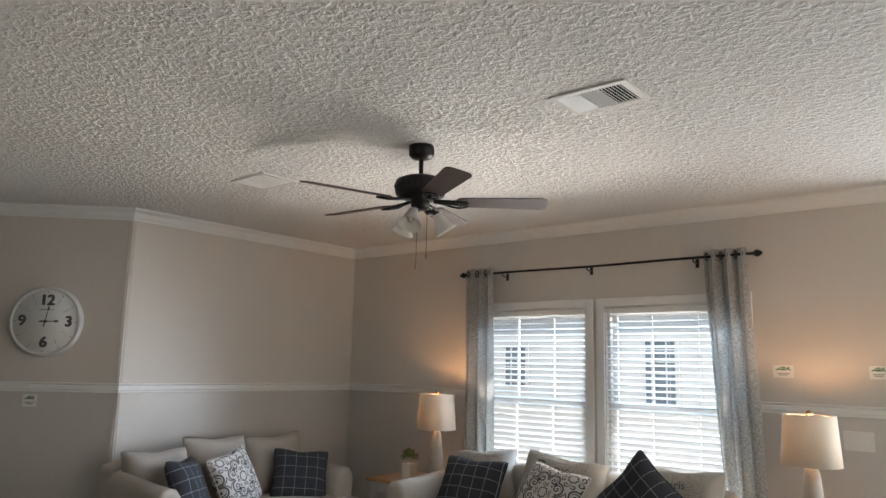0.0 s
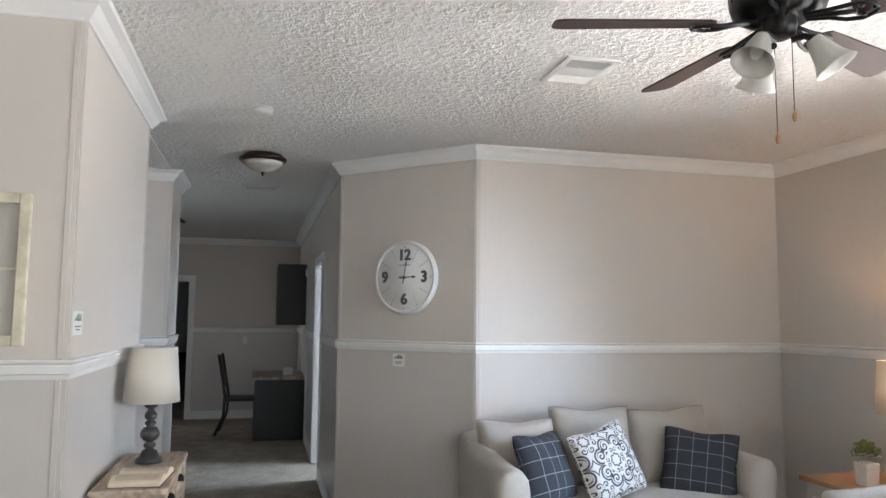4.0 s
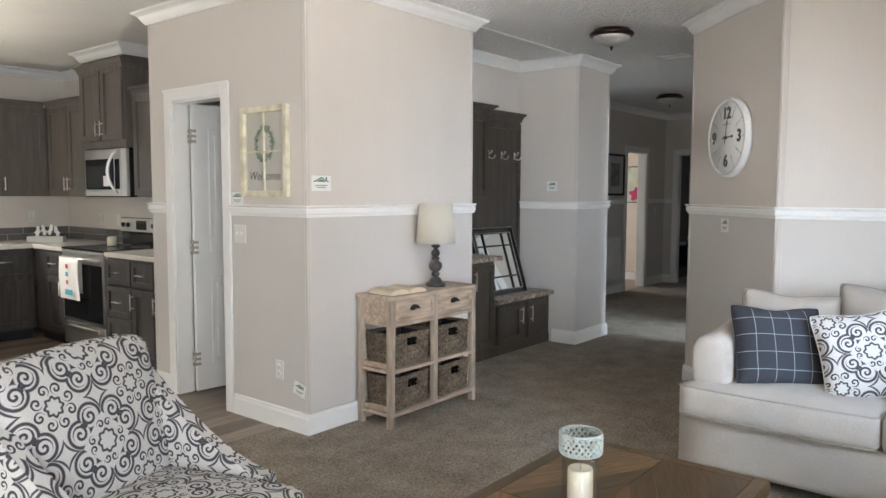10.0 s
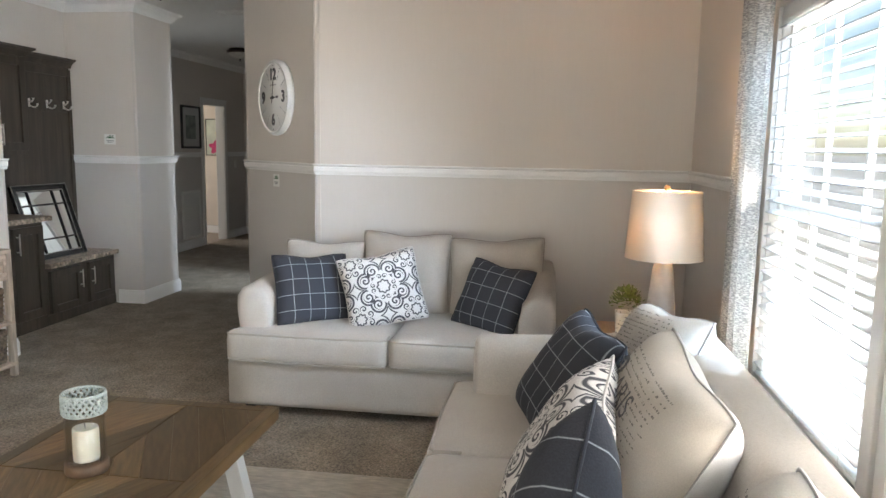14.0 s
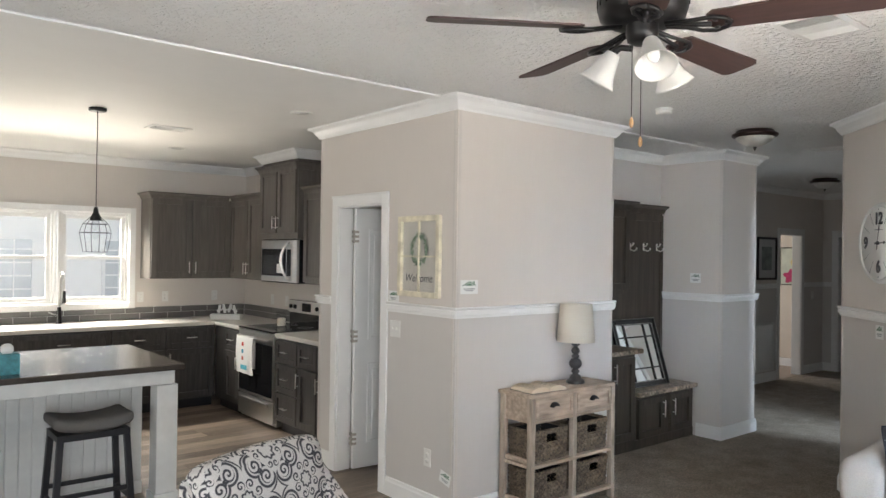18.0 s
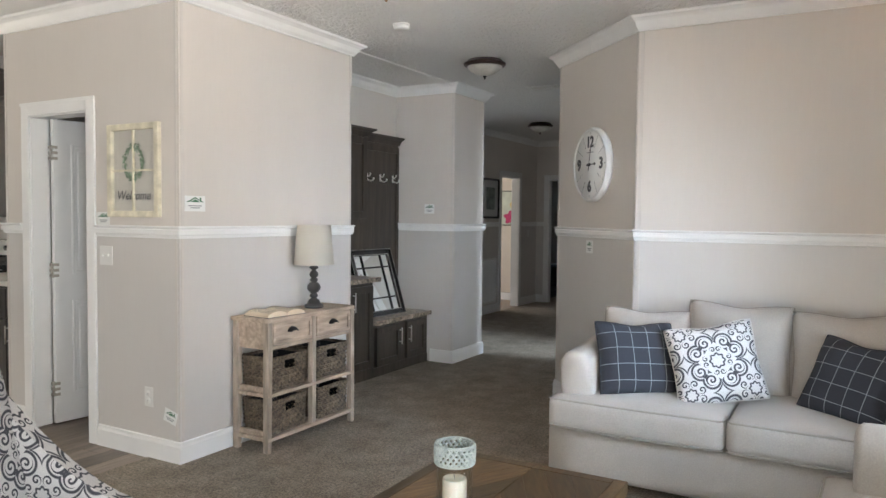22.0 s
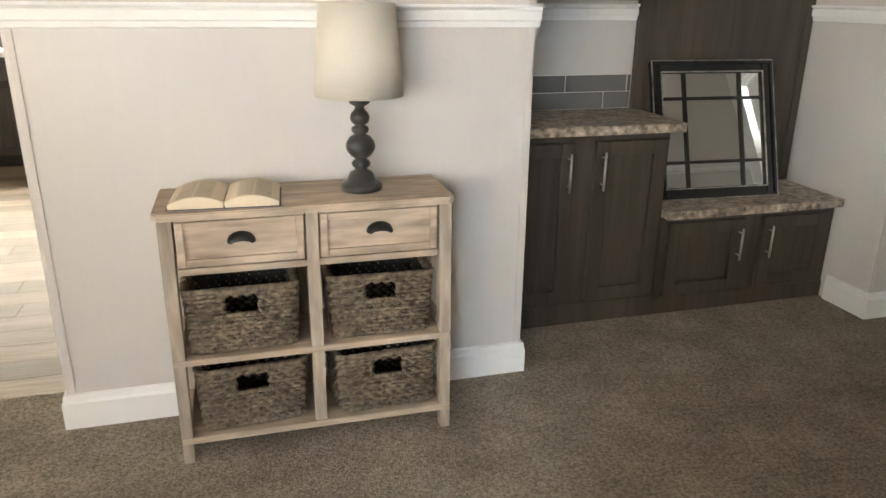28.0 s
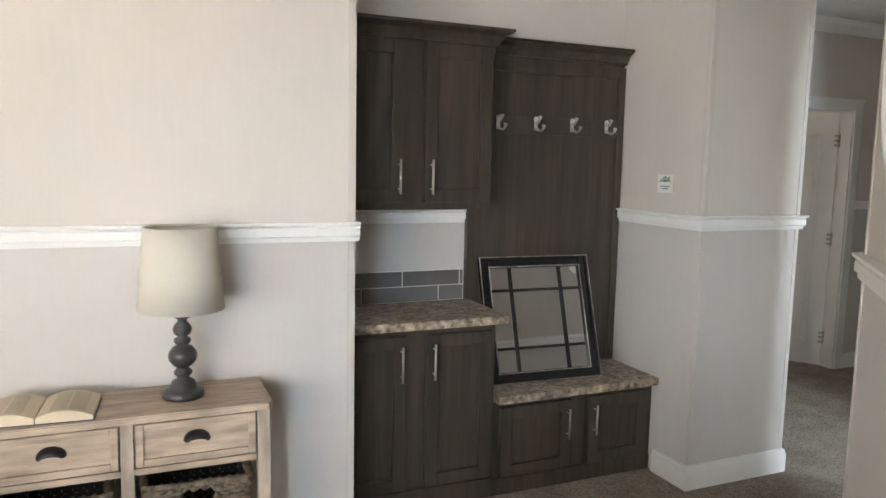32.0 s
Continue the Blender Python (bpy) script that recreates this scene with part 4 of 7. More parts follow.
# ---- living room ----
def sofa(name, L, D, seats, backs, m, label, cat, back_h=0.80):
    """Skirtless upholstered sofa: length along x, back on y=0, front towards -y."""
    s = thing(name, label, cat, m)
    arm_in, front = 0.045, -D
    bm = cushion(0.0, L, front + 0.045, -0.04, 0.055, 0.312, 0.02, (0, 0.008, 0), 6)
    part("base", bm, M_FABRIC, s)
    bm = cushion(0.04, L - 0.04, -0.24, -0.02, 0.30, back_h, 0.07, (0, 0, 0.01), 8)
    for v in bm.verts:
        v.co.y += -0.10 * (0.8 - v.co.z) if v.co.z > 0.3 else -0.05
    part("back_frame", bm, M_FABRIC, s)
    for i in range(2):
        # curved sock arm: full section swept front to back, a little higher at the back
        bm = bmesh.new()
        prof = [(0.0, 0.30), (0.0, 0.46), (-0.012, 0.57), (-0.010, 0.64), (0.02, 0.688), (0.07, 0.704), (0.13, 0.688), (0.165, 0.64), (0.175, 0.57), (0.18, 0.46), (0.18, 0.30)]
        rings = []
        for k in range(11):
            f = max(0, k - 2) / 8
            y = front + (0.098, 0.106)[k] if k < 2 else front + 0.125 + (D - 0.18) * f
            rise = 0.07 * f ** 2
            r = []
            for px, pz in prof:
                x = arm_in + px
                z = pz + rise * max(0, (pz - 0.4) / 0.26)
                ins = (0.034, 0.012)[k] if k < 2 else 0.0
                x += ins * (1 if px < 0.08 else -1)
                z -= ins if pz > 0.5 else 0
                r.append(bm.verts.new((x if i == 0 else L - x, y - (0.0 if k else 0.0), z)))
            rings.append(r)
        for a, b in zip(rings, rings[1:]):
            for q in range(len(a) - 1):
                f = bm.faces.new((a[q], a[q + 1], b[q + 1], b[q]))
        bm.faces.new(rings[0])
        bm.faces.new(rings[-1][::-1])
        arm = part("arm", bm, M_FABRIC, s, smooth=50)
    w = (L - 0.01) / seats
    for k in range(seats):
        a, b = 0.005 + k * w, 0.005 + (k + 1) * w
        bm = bmesh.new()
        inset = 0.215
        cushion(a + 0.002, b - 0.002, front, -0.22, 0.306, 0.474, 0.040, (0.004, 0.014, 0.022), 10, bm)
        for v in bm.verts:
            if v.co.y > front + 0.13:
                lo, hi = (inset if k == 0 else a), (L - inset if k == seats - 1 else b)
                v.co.x = max(lo, min(hi, v.co.x))
        c = part("seat_cushion", bm, M_FABRIC, s)
        for z, yy in ((0.460, front + 0.010), (0.320, front + 0.008)):
            line = [(a + 0.012, front + 0.12, z), (a + 0.008, front + 0.03, z), (a + 0.03, yy, z)]
            line += [(a + 0.03 + (b - a - 0.06) * q / 6, yy - 0.010 * math.sin(math.pi * q / 6), z) for q in range(1, 6)]
            line += [(b - 0.03, yy, z), (b - 0.008, front + 0.03, z), (b - 0.012, front + 0.12, z)]
            part("piping", tube(line, 0.0048, 6), M_PIPING_SHADED, c)
    for k, (x, y, z, w, h, tilt, roll, mt) in enumerate(backs):
        bm = pillow(w, h, 0.23, 18, 0.008, k)
        c = part("back_cushion", bm, mt, s)
        c.matrix_basis = pose(x, y, z, 90 - tilt, roll, 0)
        edge = []
        for q in range(65):
            t = q / 64 * 4
            u, v = ((-1 + 2 * t, -1) if t < 1 else (1, -1 + 2 * (t - 1)) if t < 2 else (1 - 2 * (t - 2), 1) if t < 3 else (-1, 1 - 2 * (t - 3)))
            ex, ey = pillow_xy(u, v, w, h)
            edge.append((ex, ey, 0))
        part("piping", tube(edge, 0.005, 5), M_PIPING_SHADED, c)
    for x in (0.10, L - 0.10):
        for y in (front + 0.12, -0.12):
            part("leg", lathe([(0.024, 0.006), (0.030, 0.056)], 10, x, y), M_NAVYWOOD, s)
    return s


love = pose(-5.45, 2.475, 0, 0, 0, 90)
sofa("loveseat", 1.78, 0.98, 2,
     [(0.35, -0.30, 0.665, 0.54, 0.47, 15, 0, M_FABRIC), (0.85, -0.28, 0.70, 0.58, 0.53, 13, 1, M_FABRIC), (1.40, -0.29, 0.69, 0.60, 0.52, 13, -2, M_FABRIC)],
     love, "beige linen loveseat with loose back cushions", "loveseat")
sofa("sofa", 2.28, 1.05, 3, [], pose(-3.94, 4.84, 0), "beige linen three-seat sofa under the window", "sofa")


def throw_pillow(name, w, h, t, m, material, label, seed=0, piping=None, group="throw pillows"):
    p = thing(name, label, "pillow", m, group)
    bm = pillow(w, h, t, 22, 0.014, seed)
    if piping:
        for f in bm.faces:
            f.material_index = 1 if f.calc_center_median().z < 0.0 else 0
    part("cover", bm, [material, piping] if piping else material, p)
    edge = []
    for q in range(65):
        k = q / 64 * 4
        u, v = ((-1 + 2 * k, -1) if k < 1 else (1, -1 + 2 * (k - 1)) if k < 2 else (1 - 2 * (k - 2), 1) if k < 3 else (-1, 1 - 2 * (k - 3)))
        x, y = pillow_xy(u, v, w, h)
        edge.append((x, y, 0))
    part("seam", tube(edge, 0.004, 5), piping or material, p)
    return p


# on the loveseat (faces +x): local xy plane stands up, turned to face the room
def stand(x, y, z, yaw, lean, roll):
    """A pillow's pose: yaw 0 faces +x; lean tips it back; roll turns it in its own plane."""
    return pose(x, y, z, 0, 0, yaw + 90) @ pose(0, 0, 0, 90 - lean, 0, 0) @ pose(0, 0, 0, 0, 0, roll)


PLAID_L, SWIRL_L = "dark slate plaid throw pillow with thin pale lines", "off-white throw pillow printed with dark scrolls"
throw_pillow("plaid_pillow", 0.46, 0.43, 0.16, stand(-4.80, 2.865, 0.655, 36, 24, -2), M_PLAID, PLAID_L, 1)
throw_pillow("scroll_pillow", 0.47, 0.44, 0.16, stand(-4.83, 3.262, 0.668, 17, 22, 11), M_SCROLL, SWIRL_L, 2)
throw_pillow("plaid_pillow", 0.46, 0.43, 0.15, stand(-4.835, 3.876, 0.640, -33, 27, -5), M_PLAID, PLAID_L, 3)
# on the sofa (faces -y)
throw_pillow("plaid_pillow", 0.50, 0.47, 0.18, stand(-3.408, 4.249, 0.672, -75, 34, -3), M_PLAID, PLAID_L, 4)
throw_pillow("scroll_pillow", 0.50, 0.46, 0.17, stand(-2.741, 4.213, 0.685, -92, 34, -9), M_SCROLL, SWIRL_L, 5)
throw_pillow("plaid_pillow", 0.46, 0.44, 0.19, stand(-2.10, 4.19, 0.755, -95, 12, 50), M_PLAID, PLAID_L, 6)


def script_pillow(w, h, t, m, words, seed):
    """A linen pillow with faded lettering; what cannot be read is plain bars."""
    t *= 1.4
    p = throw_pillow("script_pillow", w, h, t, m, M_SCRIPT, "natural linen pillow printed with faded grey lettering", seed, M_GREYLINEN, "script pillows")
    random.seed(seed)

    def lay(bm):
        for v in bm.verts:
            u, q = max(-0.98, min(0.98, v.co.x / (w / 2 * 0.95))), max(-0.98, min(0.98, v.co.y / (h / 2 * 0.95)))
            v.co.z = pillow_z(u, q, t / 2) + 0.0165
        return bm
    for body, size, x, y, rot in words:
        bm = text_mesh(body, size)
        bmesh.ops.subdivide_edges(bm, edges=[e for e in bm.edges if e.calc_length() > 0.02], cuts=2)
        part("lettering", lay(sub(bm, pose(x, y, 0, 0, 0, rot))), M_INK, p)
    bm = bmesh.new()
    for k in range(22):
        y = -h * 0.36 + k * h * 0.034
        x = -w * 0.34
        while x < w * 0.32:
            l = random.uniform(0.003, 0.012)
            if random.random() < 0.72:
                hh = random.uniform(0.002, 0.006)
                vs = [bm.verts.new((x + l * a, y + hh * b, 0)) for a, b in ((0, 0), (0.5, 0.2), (1, 0), (1, 1), (0.5, 1.2), (0, 1))]
                bm.faces.new(vs)
            x += l + random.uniform(0.002, 0.007)
    pbars = part("printed_bars", lay(bm), mat("faded_print", (0.17, 0.16, 0.15), 0.9), p)
    pbars["kind"] = "stuff"
    return p


script_pillow(0.52, 0.47, 0.17, stand(-3.50, 4.545, 0.695, -74, 27, 5), [], 11)
script_pillow(0.66, 0.50, 0.19, stand(-2.80, 4.46, 0.70, -84, 25, -6), [("P", 0.15, -0.125, 0.09, 0), ("ARIS", 0.09, 0.015, 0.08, 0)], 12)
script_pillow(0.56, 0.46, 0.18, stand(-1.98, 4.55, 0.70, -93, 18, 2), [("Paris", 0.075, 0.0, 0.09, 4)], 13)

# rug and coffee table
rug = thing("rug", "cream textured area rug on the carpet", "rug", (0, 0, 0))
bm = box(-3.88, -1.25, 2.64, 4.45, 0.006, 0.020, 0.006)
part("woven_sheet", bm, M_RUG, rug)


def clip_poly(poly, x0, x1, y0, y1):
    for ax, lim, keep in ((0, x0, 1), (0, x1, -1), (1, y0, 1), (1, y1, -1)):
        out = []
        for i, p in enumerate(poly):
            q = poly[(i + 1) % len(poly)]
            a, b = (p[ax] - lim) * keep, (q[ax] - lim) * keep
            if a >= 0:
                out.append(p)
            if (a > 0 > b) or (a < 0 < b):
                t = a / (a - b)
                out.append((p[0] + (q[0] - p[0]) * t, p[1] + (q[1] - p[1]) * t))
        poly = out
        if not poly:
            return []
    return poly


def prism(poly, z0, z1, inset=0.0008):
    cx, cy = sum(p[0] for p in poly) / len(poly), sum(p[1] for p in poly) / len(poly)
    bm = bmesh.new()
    lo = [bm.verts.new((x, y, z0)) for x, y in poly]
    hi = [bm.verts.new((x + (cx - x) * inset * 12, y + (cy - y) * inset * 12, z1)) for x, y in poly]
    bm.faces.new(lo[::-1])
    bm.faces.new(hi)
    for i in range(len(poly)):
        j = (i + 1) % len(poly)
        bm.faces.new((lo[i], lo[j], hi[j], hi[i]))
    return bm


ct = thing("coffee_table", "parquet-topped wooden coffee table with white trestle legs", "coffee table", (-2.750, 2.878, 0))
hx, hy = 0.615, 0.336
zt = 0.505
part("tabletop", box(-hx, hx, -hy, hy, zt - 0.045, zt - 0.006, 0.003), M_TABLE, ct)
for b in ((-hx, hx, -hy, -hy + 0.045), (-hx, hx, hy - 0.045, hy), (-hx, -hx + 0.045, -hy + 0.046, hy - 0.046), (hx - 0.045, hx, -hy + 0.046, hy - 0.046)):
    part("border_plank", box(*b, zt - 0.0055, zt, 0.0015, 1), M_TABLE, ct)
for ax in (-1, 1):
    for ay in (-1, 1):
        x0, x1 = sorted((0.001 * ax, ax * (hx - 0.046)))
        y0, y1 = sorted((0.001 * ay, ay * (hy - 0.046)))
        ang = radians(27) * (-ax * ay)
        d, nrm = Vector((math.cos(ang), math.sin(ang))), Vector((-math.sin(ang), math.cos(ang)))
        c = Vector(((x0 + x1) / 2, (y0 + y1) / 2))
        for k in range(-6, 7):
            p0 = c + nrm * (k * 0.082)
            q = [p0 - d - nrm * 0.041, p0 + d - nrm * 0.041, p0 + d + nrm * 0.0405, p0 - d + nrm * 0.0405]
            poly = clip_poly([(v.x, v.y) for v in q], x0, x1, y0, y1)
            if len(poly) >= 3 and max(p[0] for p in poly) - min(p[0] for p in poly) > 0.03:
                bm = prism([((p[0] - c.x), (p[1] - c.y)) for p in poly], -0.0055, 0.0)
                pl = part("plank", sub(bm, Matrix.Rotation(-ang, 4, 'Z')), M_TABLE, ct)
                pl.matrix_basis = pose(c.x, c.y, zt, 0, 0, math.degrees(ang))
for sx in (-1, 1):
    for sy in (-1, 1):
        bm = box(-0.028, 0.028, -0.028, 0.028, 0, 0.455, 0.004)
        for v in bm.verts:
            f = 1 - v.co.z / 0.455
            v.co.x += sx * (0.46 + 0.05 * f)
            v.co.y += sy * (0.20 + 0.075 * f)
            v.co.z = 0.02 + v.co.z
        part("leg", bm, M_WPAINT, ct)
    part("foot_rail", box(sx * 0.50 - 0.022, sx * 0.50 + 0.022, -0.225, 0.225, 0.085, 0.125, 0.004), M_WPAINT, ct)
    part("apron", box(sx * 0.46 - 0.02, sx * 0.46 + 0.02, -0.20, 0.20, 0.40, 0.459, 0.004), M_WPAINT, ct)
    part("brace", tube([(sx * 0.49, 0, 0.12), (sx * 0.10, 0, 0.44)], 0.018, 8), M_WPAINT, ct)
part("stretcher", box(-0.45, 0.45, -0.02, 0.02, 0.42, 0.459, 0.004), M_WPAINT, ct)

ch = thing("candle_holder", "glass hurricane candle holder with woven white band", "candle holder", (-2.768, 2.858, 0.505))
part("wood_base", lathe([(0.058, 0), (0.061, 0.006), (0.060, 0.028), (0.056, 0.032), (0.03, 0.033)], 28), M_BARK, ch, "reddish-brown wooden ring base")
bm = lathe([(0.054, 0.033), (0.054, 0.238), (0.051, 0.238), (0.051, 0.036), (0.004, 0.035)], 32, cap=False)
g = part("glass_cylinder", bm, M_GLASS, ch)
g.visible_shadow = False
part("candle", lathe([(0.034, 0.036), (0.036, 0.040), (0.036, 0.128), (0.033, 0.133), (0.026, 0.129), (0.003, 0.128)], 24), M_WAX, ch, "ivory pillar candle")
part("wick", tube([(0, 0, 0.128), (0.001, 0, 0.138), (0.003, 0, 0.144)], 0.0012, 5), M_INK, ch)
bm = bmesh.new()
for s in (-1, 1):
    for k in range(22):
        pts = []
        for q in range(9):
            f = q / 8
            a = 2 * math.pi * (k / 22 + s * 0.11 * f)
            rr = 0.0575 + 0.0022 * math.cos(q * math.pi + (0 if s > 0 else math.pi))
            pts.append((rr * math.cos(a), rr * math.sin(a), 0.182 + 0.052 * f))
        add_tube(bm, pts, 0.0040, 5)
for z in (0.180, 0.236):
    add_tube(bm, [(0.0575 * math.cos(q * math.pi / 16), 0.0575 * math.sin(q * math.pi / 16), z) for q in range(33)], 0.0036, 6)
band = part("woven_band", bm, mat("pale_teal_weave", (0.40, 0.45, 0.43), 0.6, var=0.15, scale=60), ch, "white woven band")
band["kind"] = "stuff"


# scroll-print slipper chair
def slipper_chair(m):
    c = thing("armchair", "slipper armchair in off-white cloth with dark scrolls", "armchair", m)
    W = 0.35
    bm = cushion(-W + 0.07, W - 0.07, -0.36, 0.26, 0.27, 0.455, 0.05, (0.0, 0.015, 0.025), 10)
    part("seat", grid_uv(bm, cube_uv), M_SCROLL, c)
    bm = cushion(-W + 0.07, W - 0.07, -0.335, 0.30, 0.15, 0.30, 0.02, (0, 0, 0), 6)
    part("seat_base", grid_uv(bm, cube_uv), M_SCROLL, c)
    bm = cushion(-W + 0.03, W - 0.03, -0.07, 0.07, 0.0, 0.62, 0.05, (0.0, 0.035, 0.025), 12)
    grid_uv(bm, cube_uv)
    b = part("backrest", bm, M_SCROLL, c)
    b.matrix_basis = pose(0, 0.25, 0.30, -14, 0, 0)
    # sloping side wings, from the back's top down to the seat front
    for s in (-1, 1):
        bm = bmesh.new()
        prof = []
        for k in range(15):
            f = k / 14
            y = 0.42 - 0.60 * f
            z = 0.452 + 0.413 * (1 - f) ** 1.55
            prof.append((y, z))
        rows = []
        for x, ins in ((0.0, 0.02), (0.012, 0.0), (0.068, 0.0), (0.08, 0.02)):
            rows.append(([bm.verts.new((s * (W - 0.08 + x), y, z - ins)) for y, z in prof], [bm.verts.new((s * (W - 0.08 + x), (y if y < 0.3 else 0.30 + (y - 0.30) * 0.4), 0.15)) for y, z in prof]))
        for (t0, b0), (t1, b1) in zip(rows, rows[1:]):
            for k in range(14):
                bm.faces.new((t0[k], t0[k + 1], t1[k + 1], t1[k]))
                bm.faces.new((b0[k], b1[k], b1[k + 1], b0[k + 1]))
            bm.faces.new((t0[0], t1[0], b1[0], b0[0]))
            bm.faces.new((t0[-1], b0[-1], b1[-1], t1[-1]))
        for k in range(14):
            for t, bt in (rows[0], rows[-1]):
                bm.faces.new((t[k], t[k + 1], bt[k + 1], bt[k]))
        part("side_wing", grid_uv(bm, cube_uv), M_SCROLL, c, smooth=40)
    for sx in (-1, 1):
        for y in (-0.29, 0.27):
            bm = box(sx * 0.27 - 0.022, sx * 0.27 + 0.022, y - 0.022, y + 0.022, 0.006, 0.16, 0.004)
            for v in bm.verts:
                if v.co.z < 0.05:
                    v.co.x = sx * 0.27 + (v.co.x - sx * 0.27) * 0.65
                    v.co.y = y + (v.co.y - y) * 0.65
            part("leg", bm, M_NAVYWOOD, c)
    return c


slipper_chair(pose(-2.14, 1.735, -0.015, 0, 0, 199))


# lamps and end tables
def end_table(x0, x1, y0, y1, z):
    t = thing("end_table", "honey-wood end table on white painted legs", "end table", ((x0 + x1) / 2, (y0 + y1) / 2, 0), "end tables")
    w, d = (x1 - x0) / 2, (y1 - y0) / 2
    part("tabletop", box(-w, w, -d, d, z - 0.028, z, 0.005), M_OAK, t)
    for b in ((-w + 0.05, w - 0.05, -d + 0.03, -d + 0.05), (-w + 0.05, w - 0.05, d - 0.05, d - 0.03), (-w + 0.03, -w + 0.05, -d + 0.05, d - 0.05), (w - 0.05, w - 0.03, -d + 0.05, d - 0.05)):
        part("apron", box(*b, z - 0.11, z - 0.028, 0.002), M_WPAINT, t)
    for sx in (-1, 1):
        for sy in (-1, 1):
            bm = box(-0.022, 0.022, -0.022, 0.022, 0, z - 0.028, 0.003)
            for v in bm.verts:
                f = 1 - v.co.z / z
                v.co.x += sx * (w - 0.055 + 0.02 * f)
                v.co.y += sy * (d - 0.055 + 0.02 * f)
                v.co.z += 0.004
            part("leg", bm, M_WPAINT, t)
    part("shelf", box(-w + 0.05, w - 0.05, -d + 0.05, d - 0.05, 0.16, 0.18, 0.003), M_OAK, t)
    return t


end_table(-4.58, -3.93, 4.36, 4.92, 0.605)
end_table(-1.60, -0.97, 4.34, 4.86, 0.605)


def shade(r0, r1, z0, z1, material, parent, label=""):
    bm = lathe([(r0, z0), (r0 + 0.002, z0), (r1 + 0.002, z1), (r1, z1), (r0, z0)], 40, cap=False)
    part("shade", bm, material, parent, label)
    bm = bmesh.new()
    part("bottom_ring", tube([(r0 * math.cos(q * math.pi / 20), r0 * math.sin(q * math.pi / 20), z0 + 0.003) for q in range(41)], 0.002, 5), M_NICKEL, parent)
    add_tube(bm, [(r1 * math.cos(q * math.pi / 20), r1 * math.sin(q * math.pi / 20), z1 - 0.003) for q in range(41)], 0.002, 5)
    for a in (0, 2.094, 4.189):
        add_tube(bm, [(0, 0, z1 - 0.02), (r1 * math.cos(a), r1 * math.sin(a), z1 - 0.004)], 0.0015, 5)
    part("top_ring", bm, M_NICKEL, parent)


def lit_lamp(x, y, z, power):
    l = thing("table_lamp", "grey ceramic table lamp, lit, with linen shade", "table lamp", (x, y, z), "lit table lamps")
    part("base", lathe([(0.068, 0), (0.072, 0.006), (0.070, 0.02), (0.058, 0.20), (0.042, 0.36), (0.030, 0.395), (0.016, 0.41), (0.012, 0.44)], 28), M_CERAMIC, l)
    part("stem", tube([(0, 0, 0.43), (0, 0, 0.70)], 0.005, 8), M_NICKEL, l)
    shade(0.160, 0.140, 0.402, 0.685, M_LIT, l)
    part("finial", lathe([(0.004, 0.683), (0.012, 0.69), (0.014, 0.70), (0.008, 0.712)], 12), M_OAK, l)
    part("bulb", lathe([(0.012, 0.47), (0.028, 0.50), (0.032, 0.53), (0.02, 0.56), (0.004, 0.566)], 14), M_BULB, l)
    d = bpy.data.lights.new("lamp_light", 'POINT')
    d.energy, d.color, d.shadow_soft_size = power, (1.0, 0.56, 0.28), 0.035
    o = new("lamp_light", d)
    o.matrix_world = pose(x, y, z + 0.60)
    return l


lit_lamp(-4.075, 4.655, 0.605, 13)
lit_lamp(-1.235, 4.60, 0.605, 13)


def plant(x, y, z, r=0.075):
    p = thing("potted_plant", "small leafy green plant in a white square pot", "plant", (x, y, z))
    bm = bmesh.new()
    add_box(bm, -0.046, 0.046, -0.046, 0.046, 0, 0.125, 0.006)
    for v in bm.verts:
        f = 0.85 + 0.15 * v.co.z / 0.125
        v.co.x *= f
        v.co.y *= f
    part("pot", bm, M_POT, p)
    random.seed(5)
    bm = bmesh.new()
    for k in range(280):
        a, e = random.uniform(0, 2 * math.pi), random.uniform(-0.15, 1.4)
        d = Vector((math.cos(a) * math.cos(e), math.sin(a) * math.cos(e), math.sin(e)))
        c = Vector((0, 0, 0.165)) + d * r * random.uniform(0.45, 1.0)
        s = Vector((-d.y, d.x, random.uniform(-0.4, 0.4))).normalized() * random.uniform(0.007, 0.012)
        t = (d + Vector((0, 0, random.uniform(-0.2, 0.6)))).normalized() * random.uniform(0.014, 0.024)
        m = c + t * 0.45
        nrm = s.cross(t).normalized() * 0.004
        vs = [bm.verts.new(q) for q in (c, m + s, c + t, m - s)]
        mid = bm.verts.new(m + nrm)
        for i in range(4):
            bm.faces.new((vs[i], vs[(i + 1) % 4], mid))
    part("leaves", bm, M_LEAF, p)
    bm = bmesh.new()
    for k in range(9):
        a = k * 0.7
        add_tube(bm, [(0, 0, 0.07), (0.02 * math.cos(a), 0.02 * math.sin(a), 0.10), (0.045 * math.cos(a), 0.045 * math.sin(a), 0.13)], 0.0015, 4)
    part("stems", bm, M_LEAF, p)


plant(-4.25, 4.53, 0.605, 0.07)


